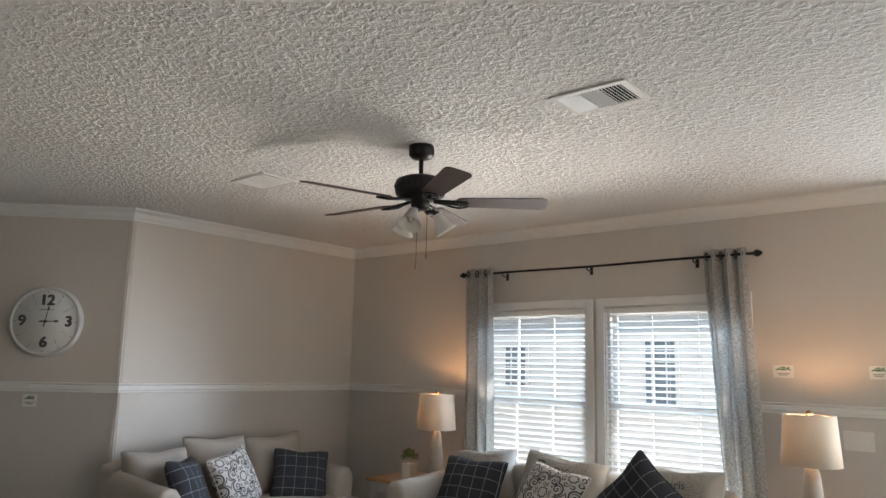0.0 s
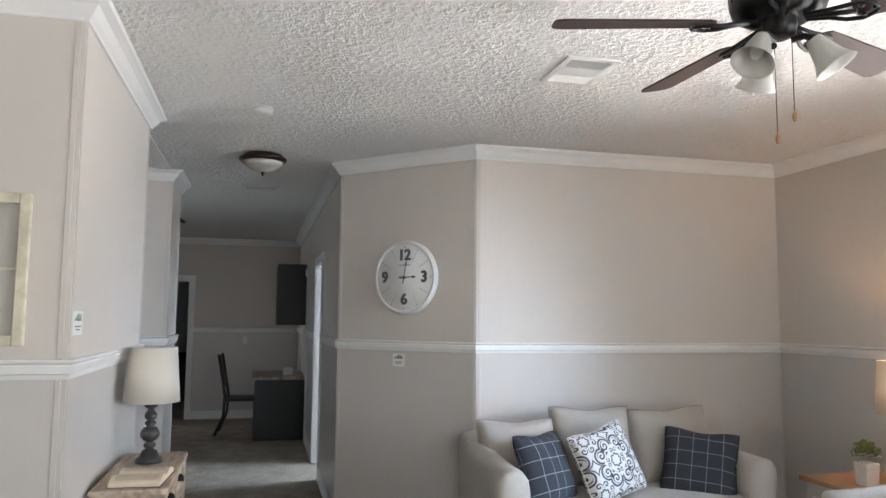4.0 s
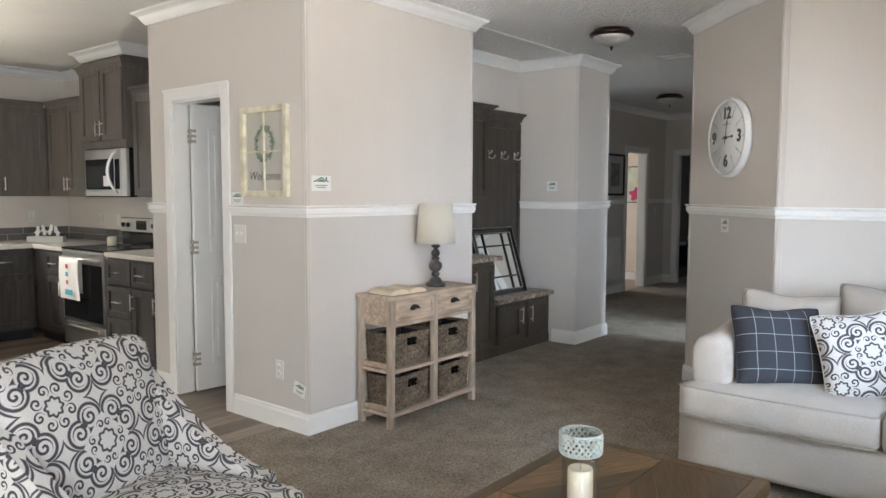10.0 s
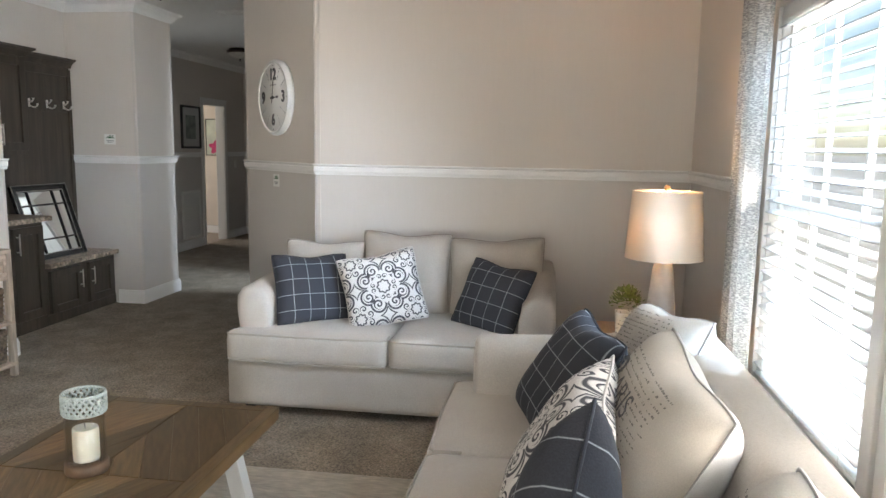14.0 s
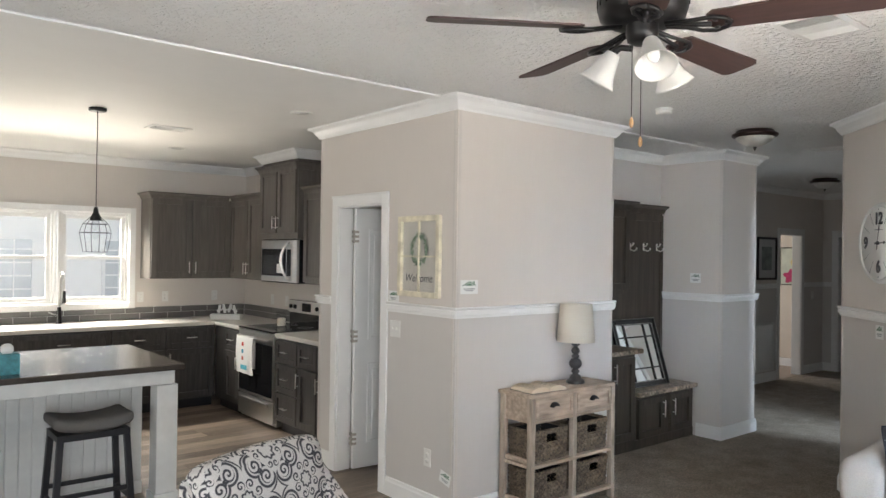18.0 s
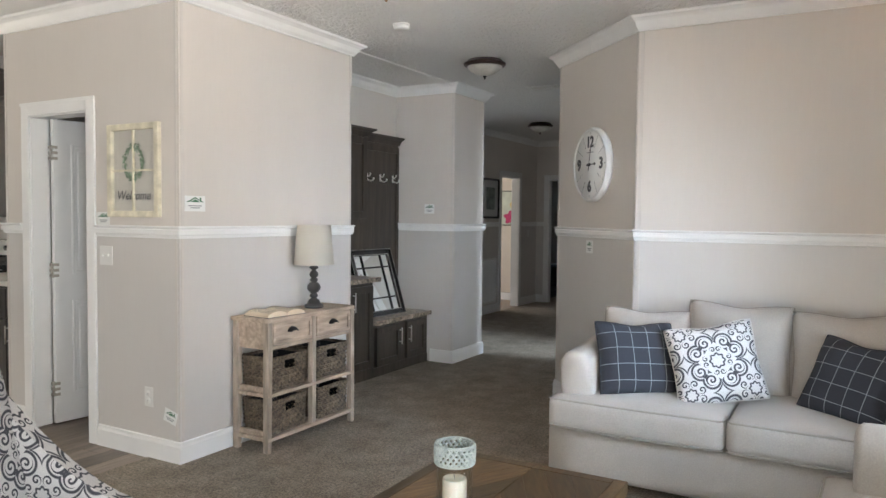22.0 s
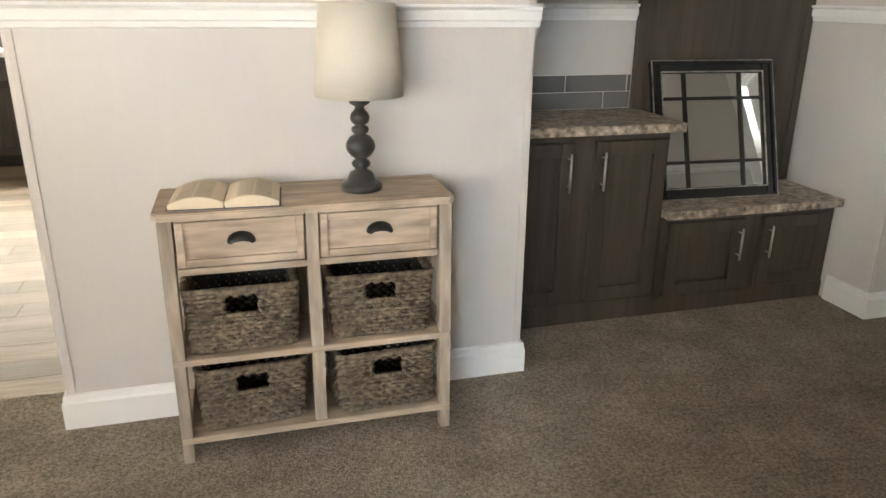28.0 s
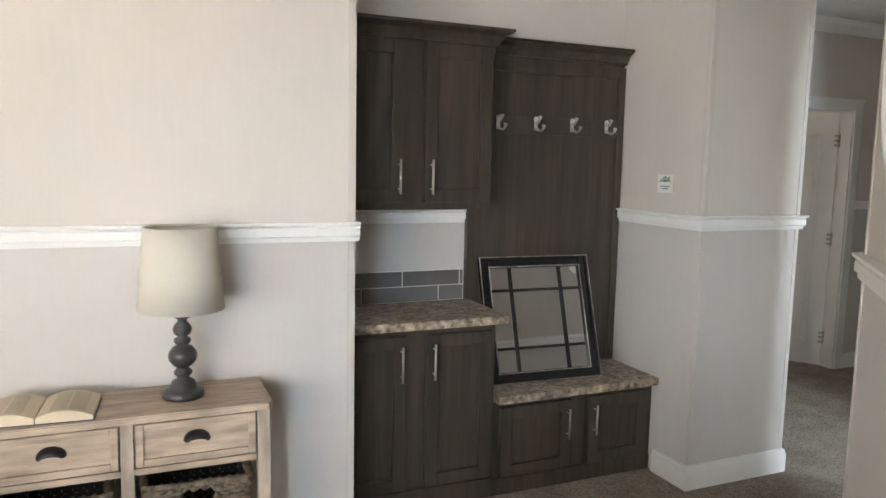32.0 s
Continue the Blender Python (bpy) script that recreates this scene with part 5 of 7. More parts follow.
# ---- ceiling fixtures ----
fan = thing("ceiling_fan", "bronze ceiling fan with five dark blades, at rest", "ceiling fan", (-2.605, 2.716, H))
part("canopy", lathe([(0.066, 0.0), (0.068, -0.02), (0.066, -0.052), (0.052, -0.066), (0.02, -0.074)][::-1], 28), M_BRONZE, fan)
part("downrod", tube([(0, 0, -0.06), (0, 0, -0.18)], 0.012, 12), M_BRONZE, fan)
part("motor_housing", lathe([(0.05, -0.288), (0.10, -0.284), (0.128, -0.266), (0.135, -0.242), (0.135, -0.205), (0.128, -0.188), (0.09, -0.172), (0.03, -0.162)], 36), M_BRONZE, fan)
slot = finish(tube([(0.1345, 0, -0.236), (0.1345, 0, -0.210)], 0.004, 5), "vent_slot", M_BLACKGLOSS)
for k in range(24):
    vs_ = new("vent_slot", slot)
    vs_.parent = fan
    vs_.matrix_basis = pose(0, 0, 0, 0, 0, 15 * k)
part("switch_housing", lathe([(0.03, -0.345), (0.044, -0.338), (0.050, -0.31), (0.048, -0.275), (0.056, -0.262)], 24), M_BRONZE, fan)
bm = bmesh.new()
w0, w1, L0, L1 = 0.052, 0.066, 0.21, 0.66
out = [(L0, -w0), (L1 - 0.03, -w1), (L1 - 0.006, -w1 + 0.012), (L1, -w1 + 0.03), (L1, w1 - 0.03), (L1 - 0.006, w1 - 0.012), (L1 - 0.03, w1), (L0, w0), (L0 - 0.02, w0 * 0.6), (L0 - 0.02, -w0 * 0.6)]
lo = [bm.verts.new((x, y, -0.003)) for x, y in out]
hi = [bm.verts.new((x, y, 0.003)) for x, y in out]
bm.faces.new(lo[::-1])
bm.faces.new(hi)
for i in range(len(out)):
    j = (i + 1) % len(out)
    bm.faces.new((lo[i], lo[j], hi[j], hi[i]))
me_blade = finish(bm, "blade", M_FANBLADE)
bm = bmesh.new()
for s in (-1, 1):
    add_tube(bm, [(0.07, s * 0.012, 0.012), (0.13, s * 0.020, 0.004), (0.17, s * 0.034, -0.004), (0.21, s * 0.040, -0.006), (0.245, s * 0.024, -0.006), (0.255, 0, -0.006)], 0.0065, 6)
add_tube(bm, [(0.07, 0, 0.012), (0.14, 0, 0.002), (0.20, 0, -0.006)], 0.008, 6)
for p in ((0.215, 0.022), (0.215, -0.022), (0.245, 0)):
    add_lathe(bm, [(0.008, -0.009), (0.008, -0.005)], 8, *p)
me_iron = finish(bm, "blade_iron", M_BRONZE)
for k in range(5):
    a = 38.5 + 72 * k
    b = new("blade", me_blade)
    b.parent = fan
    b.matrix_basis = pose(0, 0, -0.300, 0, 0, a) @ pose(0, 0, 0, -12, 0, 0)
    b["label"] = "dark reddish-brown wooden blade"
    i = new("blade_iron", me_iron)
    i.parent = fan
    i.matrix_basis = pose(0, 0, -0.307, 0, 0, a) @ pose(0, 0, 0, -12, 0, 0)
me_bell = finish(lathe([(0.022, 0.0), (0.026, -0.012), (0.034, -0.04), (0.042, -0.07), (0.056, -0.096), (0.062, -0.104), (0.059, -0.103), (0.052, -0.094), (0.039, -0.07), (0.030, -0.04), (0.020, -0.006)], 24, cap=False), "glass_shade", M_FROST)
me_bulb = finish(lathe([(0.006, -0.02), (0.016, -0.04), (0.019, -0.06), (0.012, -0.078), (0.002, -0.082)], 12), "bulb", M_PLASTIC)
for k in range(3):
    a = 51 + 120 * k
    arm = part("light_arm", tube([(0.03, 0, -0.355), (0.065, 0, -0.348), (0.085, 0, -0.358), (0.094, 0, -0.372)], [0.010, 0.010, 0.012, 0.022], 8), M_BRONZE, fan)
    arm.matrix_basis = pose(0, 0, 0, 0, 0, a)
    for nm, me in (("glass_shade", me_bell), ("bulb", me_bulb)):
        s = new(nm, me)
        s.parent = arm
        s.matrix_basis = pose(0.088, 0, -0.362, 0, -32, 0)
for x, y, z in ((0.05, 0.0, -0.575), (-0.01, -0.01, -0.625)):
    c = part("pull_chain", tube([(x, y, -0.365), (x, y, z)], 0.0014, 5), M_BRONZE, fan)
    part("chain_fob", lathe([(0.002, z), (0.006, z - 0.008), (0.007, z - 0.022), (0.003, z - 0.032)], 10, x, y), M_OAK, c)


def ceiling_register(x0, x1, y0, y1, along_y=True):
    v = thing("ceiling_vent", "white metal ceiling air register", "vent", ((x0 + x1) / 2, (y0 + y1) / 2, H), "ceiling vents")
    w, d = (x1 - x0) / 2, (y1 - y0) / 2
    bm = bmesh.new()
    for b in ((-w, -w + 0.03, -d, d), (w - 0.03, w, -d, d), (-w + 0.03, w - 0.03, -d, -d + 0.03), (-w + 0.03, w - 0.03, d - 0.03, d)):
        add_box(bm, *b, -0.010, -0.001, 0.003)
    part("frame", bm, M_PLASTIC, v)
    # near-black sheet: the shade behind the slats, as colour
    part("backing", box(-w + 0.02, w - 0.02, -d + 0.02, d - 0.02, -0.003, -0.001), M_INNER_SHADE, v)
    n = int((2 * w - 0.06) / 0.016)
    me = finish(box(-0.0008, 0.0008, -d + 0.03, d - 0.03, -0.006, 0.006), "slat", M_PLASTIC)
    for k in range(n):
        s = new("slat", me)
        s.parent = v
        f = (k + 0.5) / n
        s.matrix_basis = pose(-w + 0.03 + (2 * w - 0.06) * f, 0, -0.0085, 0, 38 if f < 0.34 else 5 if f < 0.67 else -38, 0)
    for s in (-1, 1):
        part("screw", lathe([(0.004, -0.0125), (0.004, -0.009)], 8, s * (w - 0.012), 0), M_NICKEL, v)
    return v


ceiling_register(-1.70, -1.35, 2.495, 2.75)
ceiling_register(-4.09, -3.74, 2.555, 2.815)
ceiling_register(-7.61, -7.42, 1.07, 1.39)
ceiling_register(-2.92, -2.60, -2.0, -1.8)
det = thing("smoke_detector", "white round smoke detector on the ceiling", "smoke detector", (-4.95, 1.245, H))
part("base", lathe([(0.055, -0.001), (0.058, -0.006), (0.058, -0.012), (0.05, -0.014)][::-1], 24), M_PLASTIC, det)
part("cover", lathe([(0.052, -0.013), (0.052, -0.030), (0.046, -0.040), (0.02, -0.042)][::-1], 24), M_PLASTIC, det)


def dome_light(x, y, r=0.17):
    d = thing("dome_light", "bronze flush ceiling light with frosted glass bowl, off", "ceiling light", (x, y, H), "dome lights")
    part("pan", lathe([(r * 0.72, -0.060), (r * 0.95, -0.050), (r, -0.038), (r * 0.98, -0.028), (r * 0.86, -0.022), (r * 0.80, -0.002)], 36), M_REDBRONZE, d)
    part("bowl", lathe([(0.006, -0.128), (0.04, -0.124), (r * 0.5, -0.106), (r * 0.72, -0.082), (r * 0.84, -0.052)], 36), M_ALABASTER, d)
    part("finial", lathe([(0.002, -0.158), (0.008, -0.150), (0.006, -0.142), (0.014, -0.136), (0.014, -0.126)], 12), M_BRONZE, d)


dome_light(-6.17, 1.25)
dome_light(-9.98, 0.19)

# ---- wall clock on the slanted wall ----
clk = thing("wall_clock", "round white wall clock with black numerals", "clock", pose(-5.888, 2.272, 1.783, 0, 0, 45) @ pose(0, 0, 0, 90, 0, 0))
R = 0.262
part("rim", lathe([(R - 0.03, 0.002), (R - 0.006, 0.004), (R, 0.02), (R, 0.034), (R - 0.007, 0.042), (R - 0.008, 0.050), (R - 0.016, 0.058), (R - 0.026, 0.055), (R - 0.03, 0.04)], 56, cap=False), M_WPAINT, clk)
part("dial", lathe([(R - 0.02, 0.034), (R - 0.026, 0.048)], 56), M_CARD, clk)
for body, x, y in (("12", 0, 0.155), ("3", 0.165, 0), ("6", 0, -0.155), ("9", -0.165, 0)):
    bm = bmesh.new()
    for dx, dy, dz in ((0, 0, 0.0004), (0.006, 0.001, 0), (-0.006, 0.001, 0.0002), (0.003, 0.004, 0.0001), (-0.003, -0.004, 0.0003), (0.003, -0.004, 0.0005), (-0.003, 0.004, 0.0006)):
        one = sub(text_mesh(body, 0.105, 0.0008), pose(x + dx, y + dy, 0.0495 + dz))
        me = bpy.data.meshes.new("numeral")
        one.to_mesh(me)
        bm.from_mesh(me)
        one.free()
        bpy.data.meshes.remove(me)
    part("numeral", bm, M_INK, clk)
for k in range(12):
    q = math.pi * k / 6
    if k % 3:
        part("hour_line", tube([(0.135 * math.sin(q), 0.135 * math.cos(q), 0.049), (0.205 * math.sin(q), 0.205 * math.cos(q), 0.049)], 0.0009, 4), M_INK, clk)
    part("hour_dot", lathe([(0.004, 0.0485), (0.004, 0.0495)], 8, 0.218 * math.sin(q), 0.218 * math.cos(q)), M_INK, clk)
part("maker_line", box(-0.05, 0.05, 0.084, 0.089, 0.0485, 0.0492), M_GREYPRINT, clk)
for nm, ang, ln, w in (("hour_hand", 88, 0.10, 0.007), ("minute_hand", 10, 0.125, 0.005)):
    a = radians(ang)
    d, q = Vector((math.sin(a), math.cos(a), 0)), Vector((math.cos(a), -math.sin(a), 0))
    z = Vector((0, 0, 0.053 if nm == "hour_hand" else 0.056))
    bm = bmesh.new()
    pts = [d * -0.045 + q * w * 0.5, d * -0.03 + q * w, d * 0.0 + q * w * 0.6, d * ln * 0.65 + q * w * 0.5, d * ln * 0.75 + q * w * 1.5, d * ln, d * ln * 0.75 - q * w * 1.5, d * ln * 0.65 - q * w * 0.5, -q * w * 0.6, d * -0.03 - q * w, d * -0.045 - q * w * 0.5]
    lo = [bm.verts.new(p + z) for p in pts]
    hi = [bm.verts.new(p + z + Vector((0, 0, 0.0015))) for p in pts]
    bm.faces.new(hi)
    bm.faces.new(lo[::-1])
    for i in range(len(pts)):
        j = (i + 1) % len(pts)
        bm.faces.new((lo[i], lo[j], hi[j], hi[i]))
    part(nm, bm, M_INK, clk)
part("hub", lathe([(0.011, 0.048), (0.011, 0.060)], 14), M_INK, clk)


# ---- cards, plates ----
def on_wall(x, y, z, face):
    """Local x to the right, y up, z out of the wall; face is the wall normal's heading in degrees."""
    return pose(x, y, z, 0, 0, face + 90) @ pose(0, 0, 0, 90, 0, 0)


def info_card(m, w=0.115, h=0.095, green=True, lean=0):
    c = thing("info_card", "small white card with a dark green roof mark", "sign", m @ pose(0, 0, 0.003, 0, 0, lean), "info cards")
    part("card", box(-w / 2, w / 2, -h / 2, h / 2, 0, 0.0015), M_CARD, c)
    bm = bmesh.new()
    for pts in (((-0.42, 0.10), (0.0, 0.42), (0.42, 0.10), (0.30, 0.10), (0.0, 0.33), (-0.30, 0.10)), ((-0.24, 0.10), (0.0, 0.28), (0.24, 0.10)), ((0.22, 0.27), (0.22, 0.40), (0.30, 0.40), (0.30, 0.20))):
        bm.faces.new([bm.verts.new((x * w, y * h, 0.0022)) for x, y in pts])
    part("roof_mark", bm, M_GREEN if green else M_INK, c)
    bm = bmesh.new()
    for y, x in ((-0.14, 0.32), (-0.27, 0.22)):
        add_box(bm, -x * w, x * w, (y - 0.03) * h, (y + 0.03) * h, 0.0018, 0.0022)
    part("text_bar", bm, M_GREYPRINT, c)


info_card(on_wall(-3.793, 0.61, 1.468, 90), 0.148, 0.088)
info_card(on_wall(-3.685, -0.042, 1.378, 0), 0.118, 0.075)
info_card(on_wall(-3.685, 0.535, 0.262, 0), 0.105, 0.075, lean=-14)
info_card(on_wall(-6.95, 0.288, 1.483, 0), 0.11, 0.09)
info_card(on_wall(-5.937, 2.223, 1.205, -45), 0.10, 0.09)
info_card(on_wall(-1.466, Y_N, 1.536, -90), 0.125, 0.08)
info_card(on_wall(-0.93, Y_N, 1.54, -90), 0.10, 0.08)


def wall_plate(m, w, kinds, label):
    p = thing("wall_plate", label, "switch plate", m, "wall plates")
    part("plate", box(-w / 2, w / 2, -0.057, 0.057, 0, 0.006, 0.003), M_PLASTIC, p)
    for i, kd in enumerate(kinds):
        x = (i - (len(kinds) - 1) / 2) * 0.046
        if kd == "s":
            part("toggle", box(x - 0.005, x + 0.005, -0.004, 0.010, 0.006, 0.017, 0.001), M_PLASTIC, p)
        elif kd == "o":
            for y in (-0.02, 0.02):
                part("socket", lathe([(0.016, 0.006), (0.015, 0.0085)], 16, x, y), M_PLASTIC, p)
                part("slot", sub(box(-0.006, -0.004, -0.004, 0.004, 0.0085, 0.0089), pose(x, y, 0)), M_INK, p)
        else:
            part("rocker", box(x - 0.015, x + 0.015, -0.032, 0.032, 0.006, 0.009, 0.002), M_PLASTIC, p)


wall_plate(on_wall(-3.685, -0.020, 1.156, 0), 0.116, "ss", "white double toggle switch plate")
wall_plate(on_wall(-3.685, 0.352, 0.353, 0), 0.07, "o", "white duplex outlet plate")
wall_plate(on_wall(-1.06, Y_N, 1.13, -90), 0.165, "sss", "white triple toggle switch plate")
wall_plate(on_wall(-12.2, 1.05, 1.15, 0), 0.07, "s", "white single toggle switch plate")
wall_plate(on_wall(-11.85, -0.75, 1.15, 90), 0.07, "s", "white single toggle switch plate")
for x in (-3.28, -3.55, -4.12):
    wall_plate(on_wall(x, Y_K, 1.16, 90), 0.07, "o", "white kitchen outlet plate")
for y in (-3.5, -3.15):
    wall_plate(on_wall(X_R, y, 1.14, 0), 0.07, "o", "white kitchen outlet plate")

# ---- welcome window sign on the pantry wall ----
sg = thing("welcome_sign", "distressed cream window-frame sign with green wreath", "wall sign", on_wall(-3.685, 0.249, 1.656, 0))
sw, sh = 0.222, 0.268
bm = bmesh.new()
for b in ((-sw, -sw + 0.036, -sh, sh), (sw - 0.036, sw, -sh, sh), (-sw + 0.036, sw - 0.036, sh - 0.036, sh), (-sw + 0.036, sw - 0.036, -sh, -sh + 0.036)):
    add_box(bm, *b, 0.002, 0.028, 0.004)
part("frame", bm, M_CREAM, sg)
part("muntin", box(-0.005, 0.005, -sh + 0.036, sh - 0.036, 0.008, 0.022), M_CREAM, sg)
part("muntin", box(-sw + 0.036, -0.0055, -0.005, 0.005, 0.008, 0.022), M_CREAM, sg)
part("muntin", box(0.0055, sw - 0.036, -0.005, 0.005, 0.008, 0.022), M_CREAM, sg)
g = part("pane", box(-sw + 0.03, sw - 0.03, -sh + 0.03, sh - 0.03, 0.010, 0.012), M_GLASS, sg)
g.visible_shadow = False
M_WREATH = mat("wreath_green", (0.20, 0.27, 0.19), 0.8, var=0.3, scale=60, island=0.4)
random.seed(9)
bm = bmesh.new()
for k in range(260):
    a = random.uniform(0, 2 * math.pi)
    r = 0.092 + random.gauss(0, 0.010)
    c = Vector((r * 0.85 * math.cos(a), 0.045 + r * math.sin(a), 0.0135 + random.uniform(0, 0.004)))
    t = a + math.pi / 2 + random.uniform(-0.9, 0.9)
    d, s = Vector((math.cos(t), math.sin(t), 0)) * random.uniform(0.010, 0.018), Vector((-math.sin(t), math.cos(t), 0)) * 0.0035
    bm.faces.new([bm.verts.new(p) for p in (c - d, c + s, c + d, c - s)])
part("wreath", bm, M_WREATH, sg, "grey-green leaf wreath")
bm = text_mesh("Welcome", 0.074)
for v in bm.verts:
    v.co.x += 0.25 * v.co.y
part("lettering", sub(bm, pose(0, -0.145, 0.0135)), M_INK, sg)

# ---- console table with baskets, lamp and book ----
CX, CY, CZ = -4.475, 0.776, 0.80
con = thing("console_table", "whitewashed wood console table with two drawers", "console table", (CX, CY, 0))
w, d = 0.430, 0.150
bm = prism([(-w, -d), (w, -d), (w, d - 0.02), (w - 0.02, d), (-w + 0.02, d), (-w, d - 0.02)], CZ - 0.022, CZ, 0.0)
bmesh.ops.bevel(bm, geom=bm.edges[:], offset=0.004, segments=2, affect='EDGES')
part("tabletop", bm, M_WASHED, con)
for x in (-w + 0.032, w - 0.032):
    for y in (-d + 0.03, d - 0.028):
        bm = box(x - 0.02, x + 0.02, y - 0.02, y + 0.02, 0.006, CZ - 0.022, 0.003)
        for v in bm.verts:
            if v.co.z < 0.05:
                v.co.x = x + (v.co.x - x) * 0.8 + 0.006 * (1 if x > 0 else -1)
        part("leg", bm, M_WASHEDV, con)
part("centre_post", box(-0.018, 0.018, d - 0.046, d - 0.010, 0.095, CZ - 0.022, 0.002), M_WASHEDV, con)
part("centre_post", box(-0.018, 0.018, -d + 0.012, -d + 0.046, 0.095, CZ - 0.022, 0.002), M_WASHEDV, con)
for z0, z1 in ((0.073, 0.095), (0.335, 0.355)):
    part("shelf", box(-w + 0.013, w - 0.013, -d + 0.012, d - 0.006, z0, z1, 0.003), M_WASHED, con)
part("front_rail", box(-w + 0.053, w - 0.053, d - 0.040, d - 0.012, 0.615, 0.635, 0.002), M_WASHED, con)
part("back_panel", box(-w + 0.053, w - 0.053, -d + 0.012, -d + 0.022, 0.615, CZ - 0.022), M_WASHED, con)
part("drawer_floor", box(-w + 0.053, w - 0.053, -d + 0.023, d - 0.042, 0.617, 0.629), M_WASHED, con)
for sx in (-1, 1):
    x = sx * (w - 0.032)
    part("side_panel", box(x - 0.008, x + 0.008, -d + 0.051, d - 0.049, 0.617, CZ - 0.022), M_WASHED, con)
    for z in (0.10, 0.36):
        part("side_rail", box(x - 0.009, x + 0.009, -d + 0.051, d - 0.049, z, z + 0.03, 0.002), M_WASHED, con)
    x0, x1 = sorted((sx * 0.022, sx * (w - 0.056)))
    dr = part("drawer", box(x0, x1, d - 0.036, d - 0.020, 0.638, CZ - 0.026), M_WASHED, con)
    bm = bmesh.new()
    frame_rect(bm, x0 + 0.001, x1 - 0.001, 0.640, CZ - 0.028, 0.022, d - 0.020, d - 0.008, 0.003)
    part("drawer_moulding", bm, M_WASHED, dr)
    bm = bmesh.new()
    n = 14
    rows = []
    for j in range(6):
        e = math.pi / 2 * j / 5
        rows.append([bm.verts.new(((x0 + x1) / 2 + 0.040 * math.cos(math.pi * i / n) * math.cos(e * 0.55), d - 0.020 + 0.027 * math.sin(e), 0.705 + 0.030 * math.sin(math.pi * i / n) * math.cos(e * 0.85))) for i in range(n + 1)])
    for a, b in zip(rows, rows[1:]):
        for i in range(n):
            bm.faces.new((a[i], a[i + 1], b[i + 1], b[i]))
    part("cup_pull", bm, M_BRONZE, dr, "dark bronze cup pull", smooth=True)


def basket(m):
    """A seagrass storage basket: courses of twisted strand with a hand hole."""
    b = thing("basket", "woven dark seagrass storage basket with hand hole", "basket", m, "baskets in the console")
    bw, bd, bh, cr = 0.158, 0.118, 0.205, 0.02
    per = []
    for cx, cy, a0 in ((bw - cr, bd - cr, 0), (-bw + cr, bd - cr, 90), (-bw + cr, -bd + cr, 180), (bw - cr, -bd + cr, 270)):
        for k in range(4):
            a = radians(a0 + 30 * k)
            per.append(Vector((cx + cr * math.cos(a), cy + cr * math.sin(a), 0)))
    loop = []
    for i, p in enumerate(per):
        q = per[(i + 1) % len(per)]
        n = max(1, int((q - p).length / 0.011))
        loop += [p + (q - p) * (k / n) for k in range(n)]
    bm = bmesh.new()
    rows = 15
    for r in range(rows):
        z = 0.010 + r * (bh - 0.016) / (rows - 1)
        taper = 0.93 + 0.07 * r / rows
        pts = []
        for i, p in enumerate(loop):
            out = Vector((p.x / bw, p.y / bd, 0)).normalized()
            s = 0.0078 * math.sin(i * math.pi / 1.5 + (r % 2) * math.pi)
            pts.append(Vector((p.x * taper, p.y * taper, z)) + out * s + Vector((0, 0, 0.0022 * math.sin(i * math.pi / 1.5))))
        hole = [abs(p.x) < 0.042 and p.y > 0 for p in loop] if 9 <= r <= 12 else [False] * len(loop)
        if any(hole):
            start = next(i for i in range(len(loop)) if hole[i - 1] and not hole[i])
            run = []
            for k in range(len(loop)):
                i = (start + k) % len(loop)
                if hole[i]:
                    break
                run.append(pts[i])
            add_tube(bm, run, 0.0078, 5)
        else:
            add_tube(bm, pts + [pts[0]], 0.0085 if r < rows - 1 else 0.011, 5)
    part("weave", bm, M_SEAGRASS, b)
    # inner panels coloured near-black for the shade seen through the hand hole
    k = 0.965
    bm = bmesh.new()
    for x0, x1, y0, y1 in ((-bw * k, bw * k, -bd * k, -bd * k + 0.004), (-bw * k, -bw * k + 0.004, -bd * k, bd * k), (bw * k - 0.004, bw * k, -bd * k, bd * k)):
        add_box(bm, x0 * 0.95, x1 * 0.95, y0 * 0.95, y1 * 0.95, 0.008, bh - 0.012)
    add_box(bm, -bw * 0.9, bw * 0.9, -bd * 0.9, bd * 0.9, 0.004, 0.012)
    part("inside", bm, M_INNER_SHADE, b, "near-black inner walls, the basket's inside shade put into their colour")
    return b


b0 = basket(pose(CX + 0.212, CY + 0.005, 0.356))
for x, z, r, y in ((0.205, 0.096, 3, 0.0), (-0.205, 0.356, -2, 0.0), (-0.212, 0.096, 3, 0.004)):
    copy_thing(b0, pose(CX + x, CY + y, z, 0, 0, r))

lamp = thing("table_lamp", "dark turned-wood table lamp with linen shade, off", "table lamp", (-4.645, 0.770, CZ))
prof = [(0.062, 0), (0.064, 0.006), (0.062, 0.020), (0.054, 0.026), (0.044, 0.030), (0.040, 0.042), (0.034, 0.054), (0.020, 0.062), (0.018, 0.066), (0.027, 0.074), (0.029, 0.082), (0.024, 0.090), (0.016, 0.096), (0.030, 0.104),
        (0.042, 0.120), (0.045, 0.134), (0.042, 0.148), (0.030, 0.164), (0.016, 0.170), (0.024, 0.176), (0.027, 0.184), (0.024, 0.192), (0.014, 0.197), (0.026, 0.206), (0.030, 0.220), (0.026, 0.232), (0.014, 0.246), (0.014, 0.252), (0.030, 0.262), (0.031, 0.268), (0.022, 0.276), (0.010, 0.286), (0.009, 0.300)]
part("turned_base", lathe(prof, 32), M_LAMPDARK, lamp)
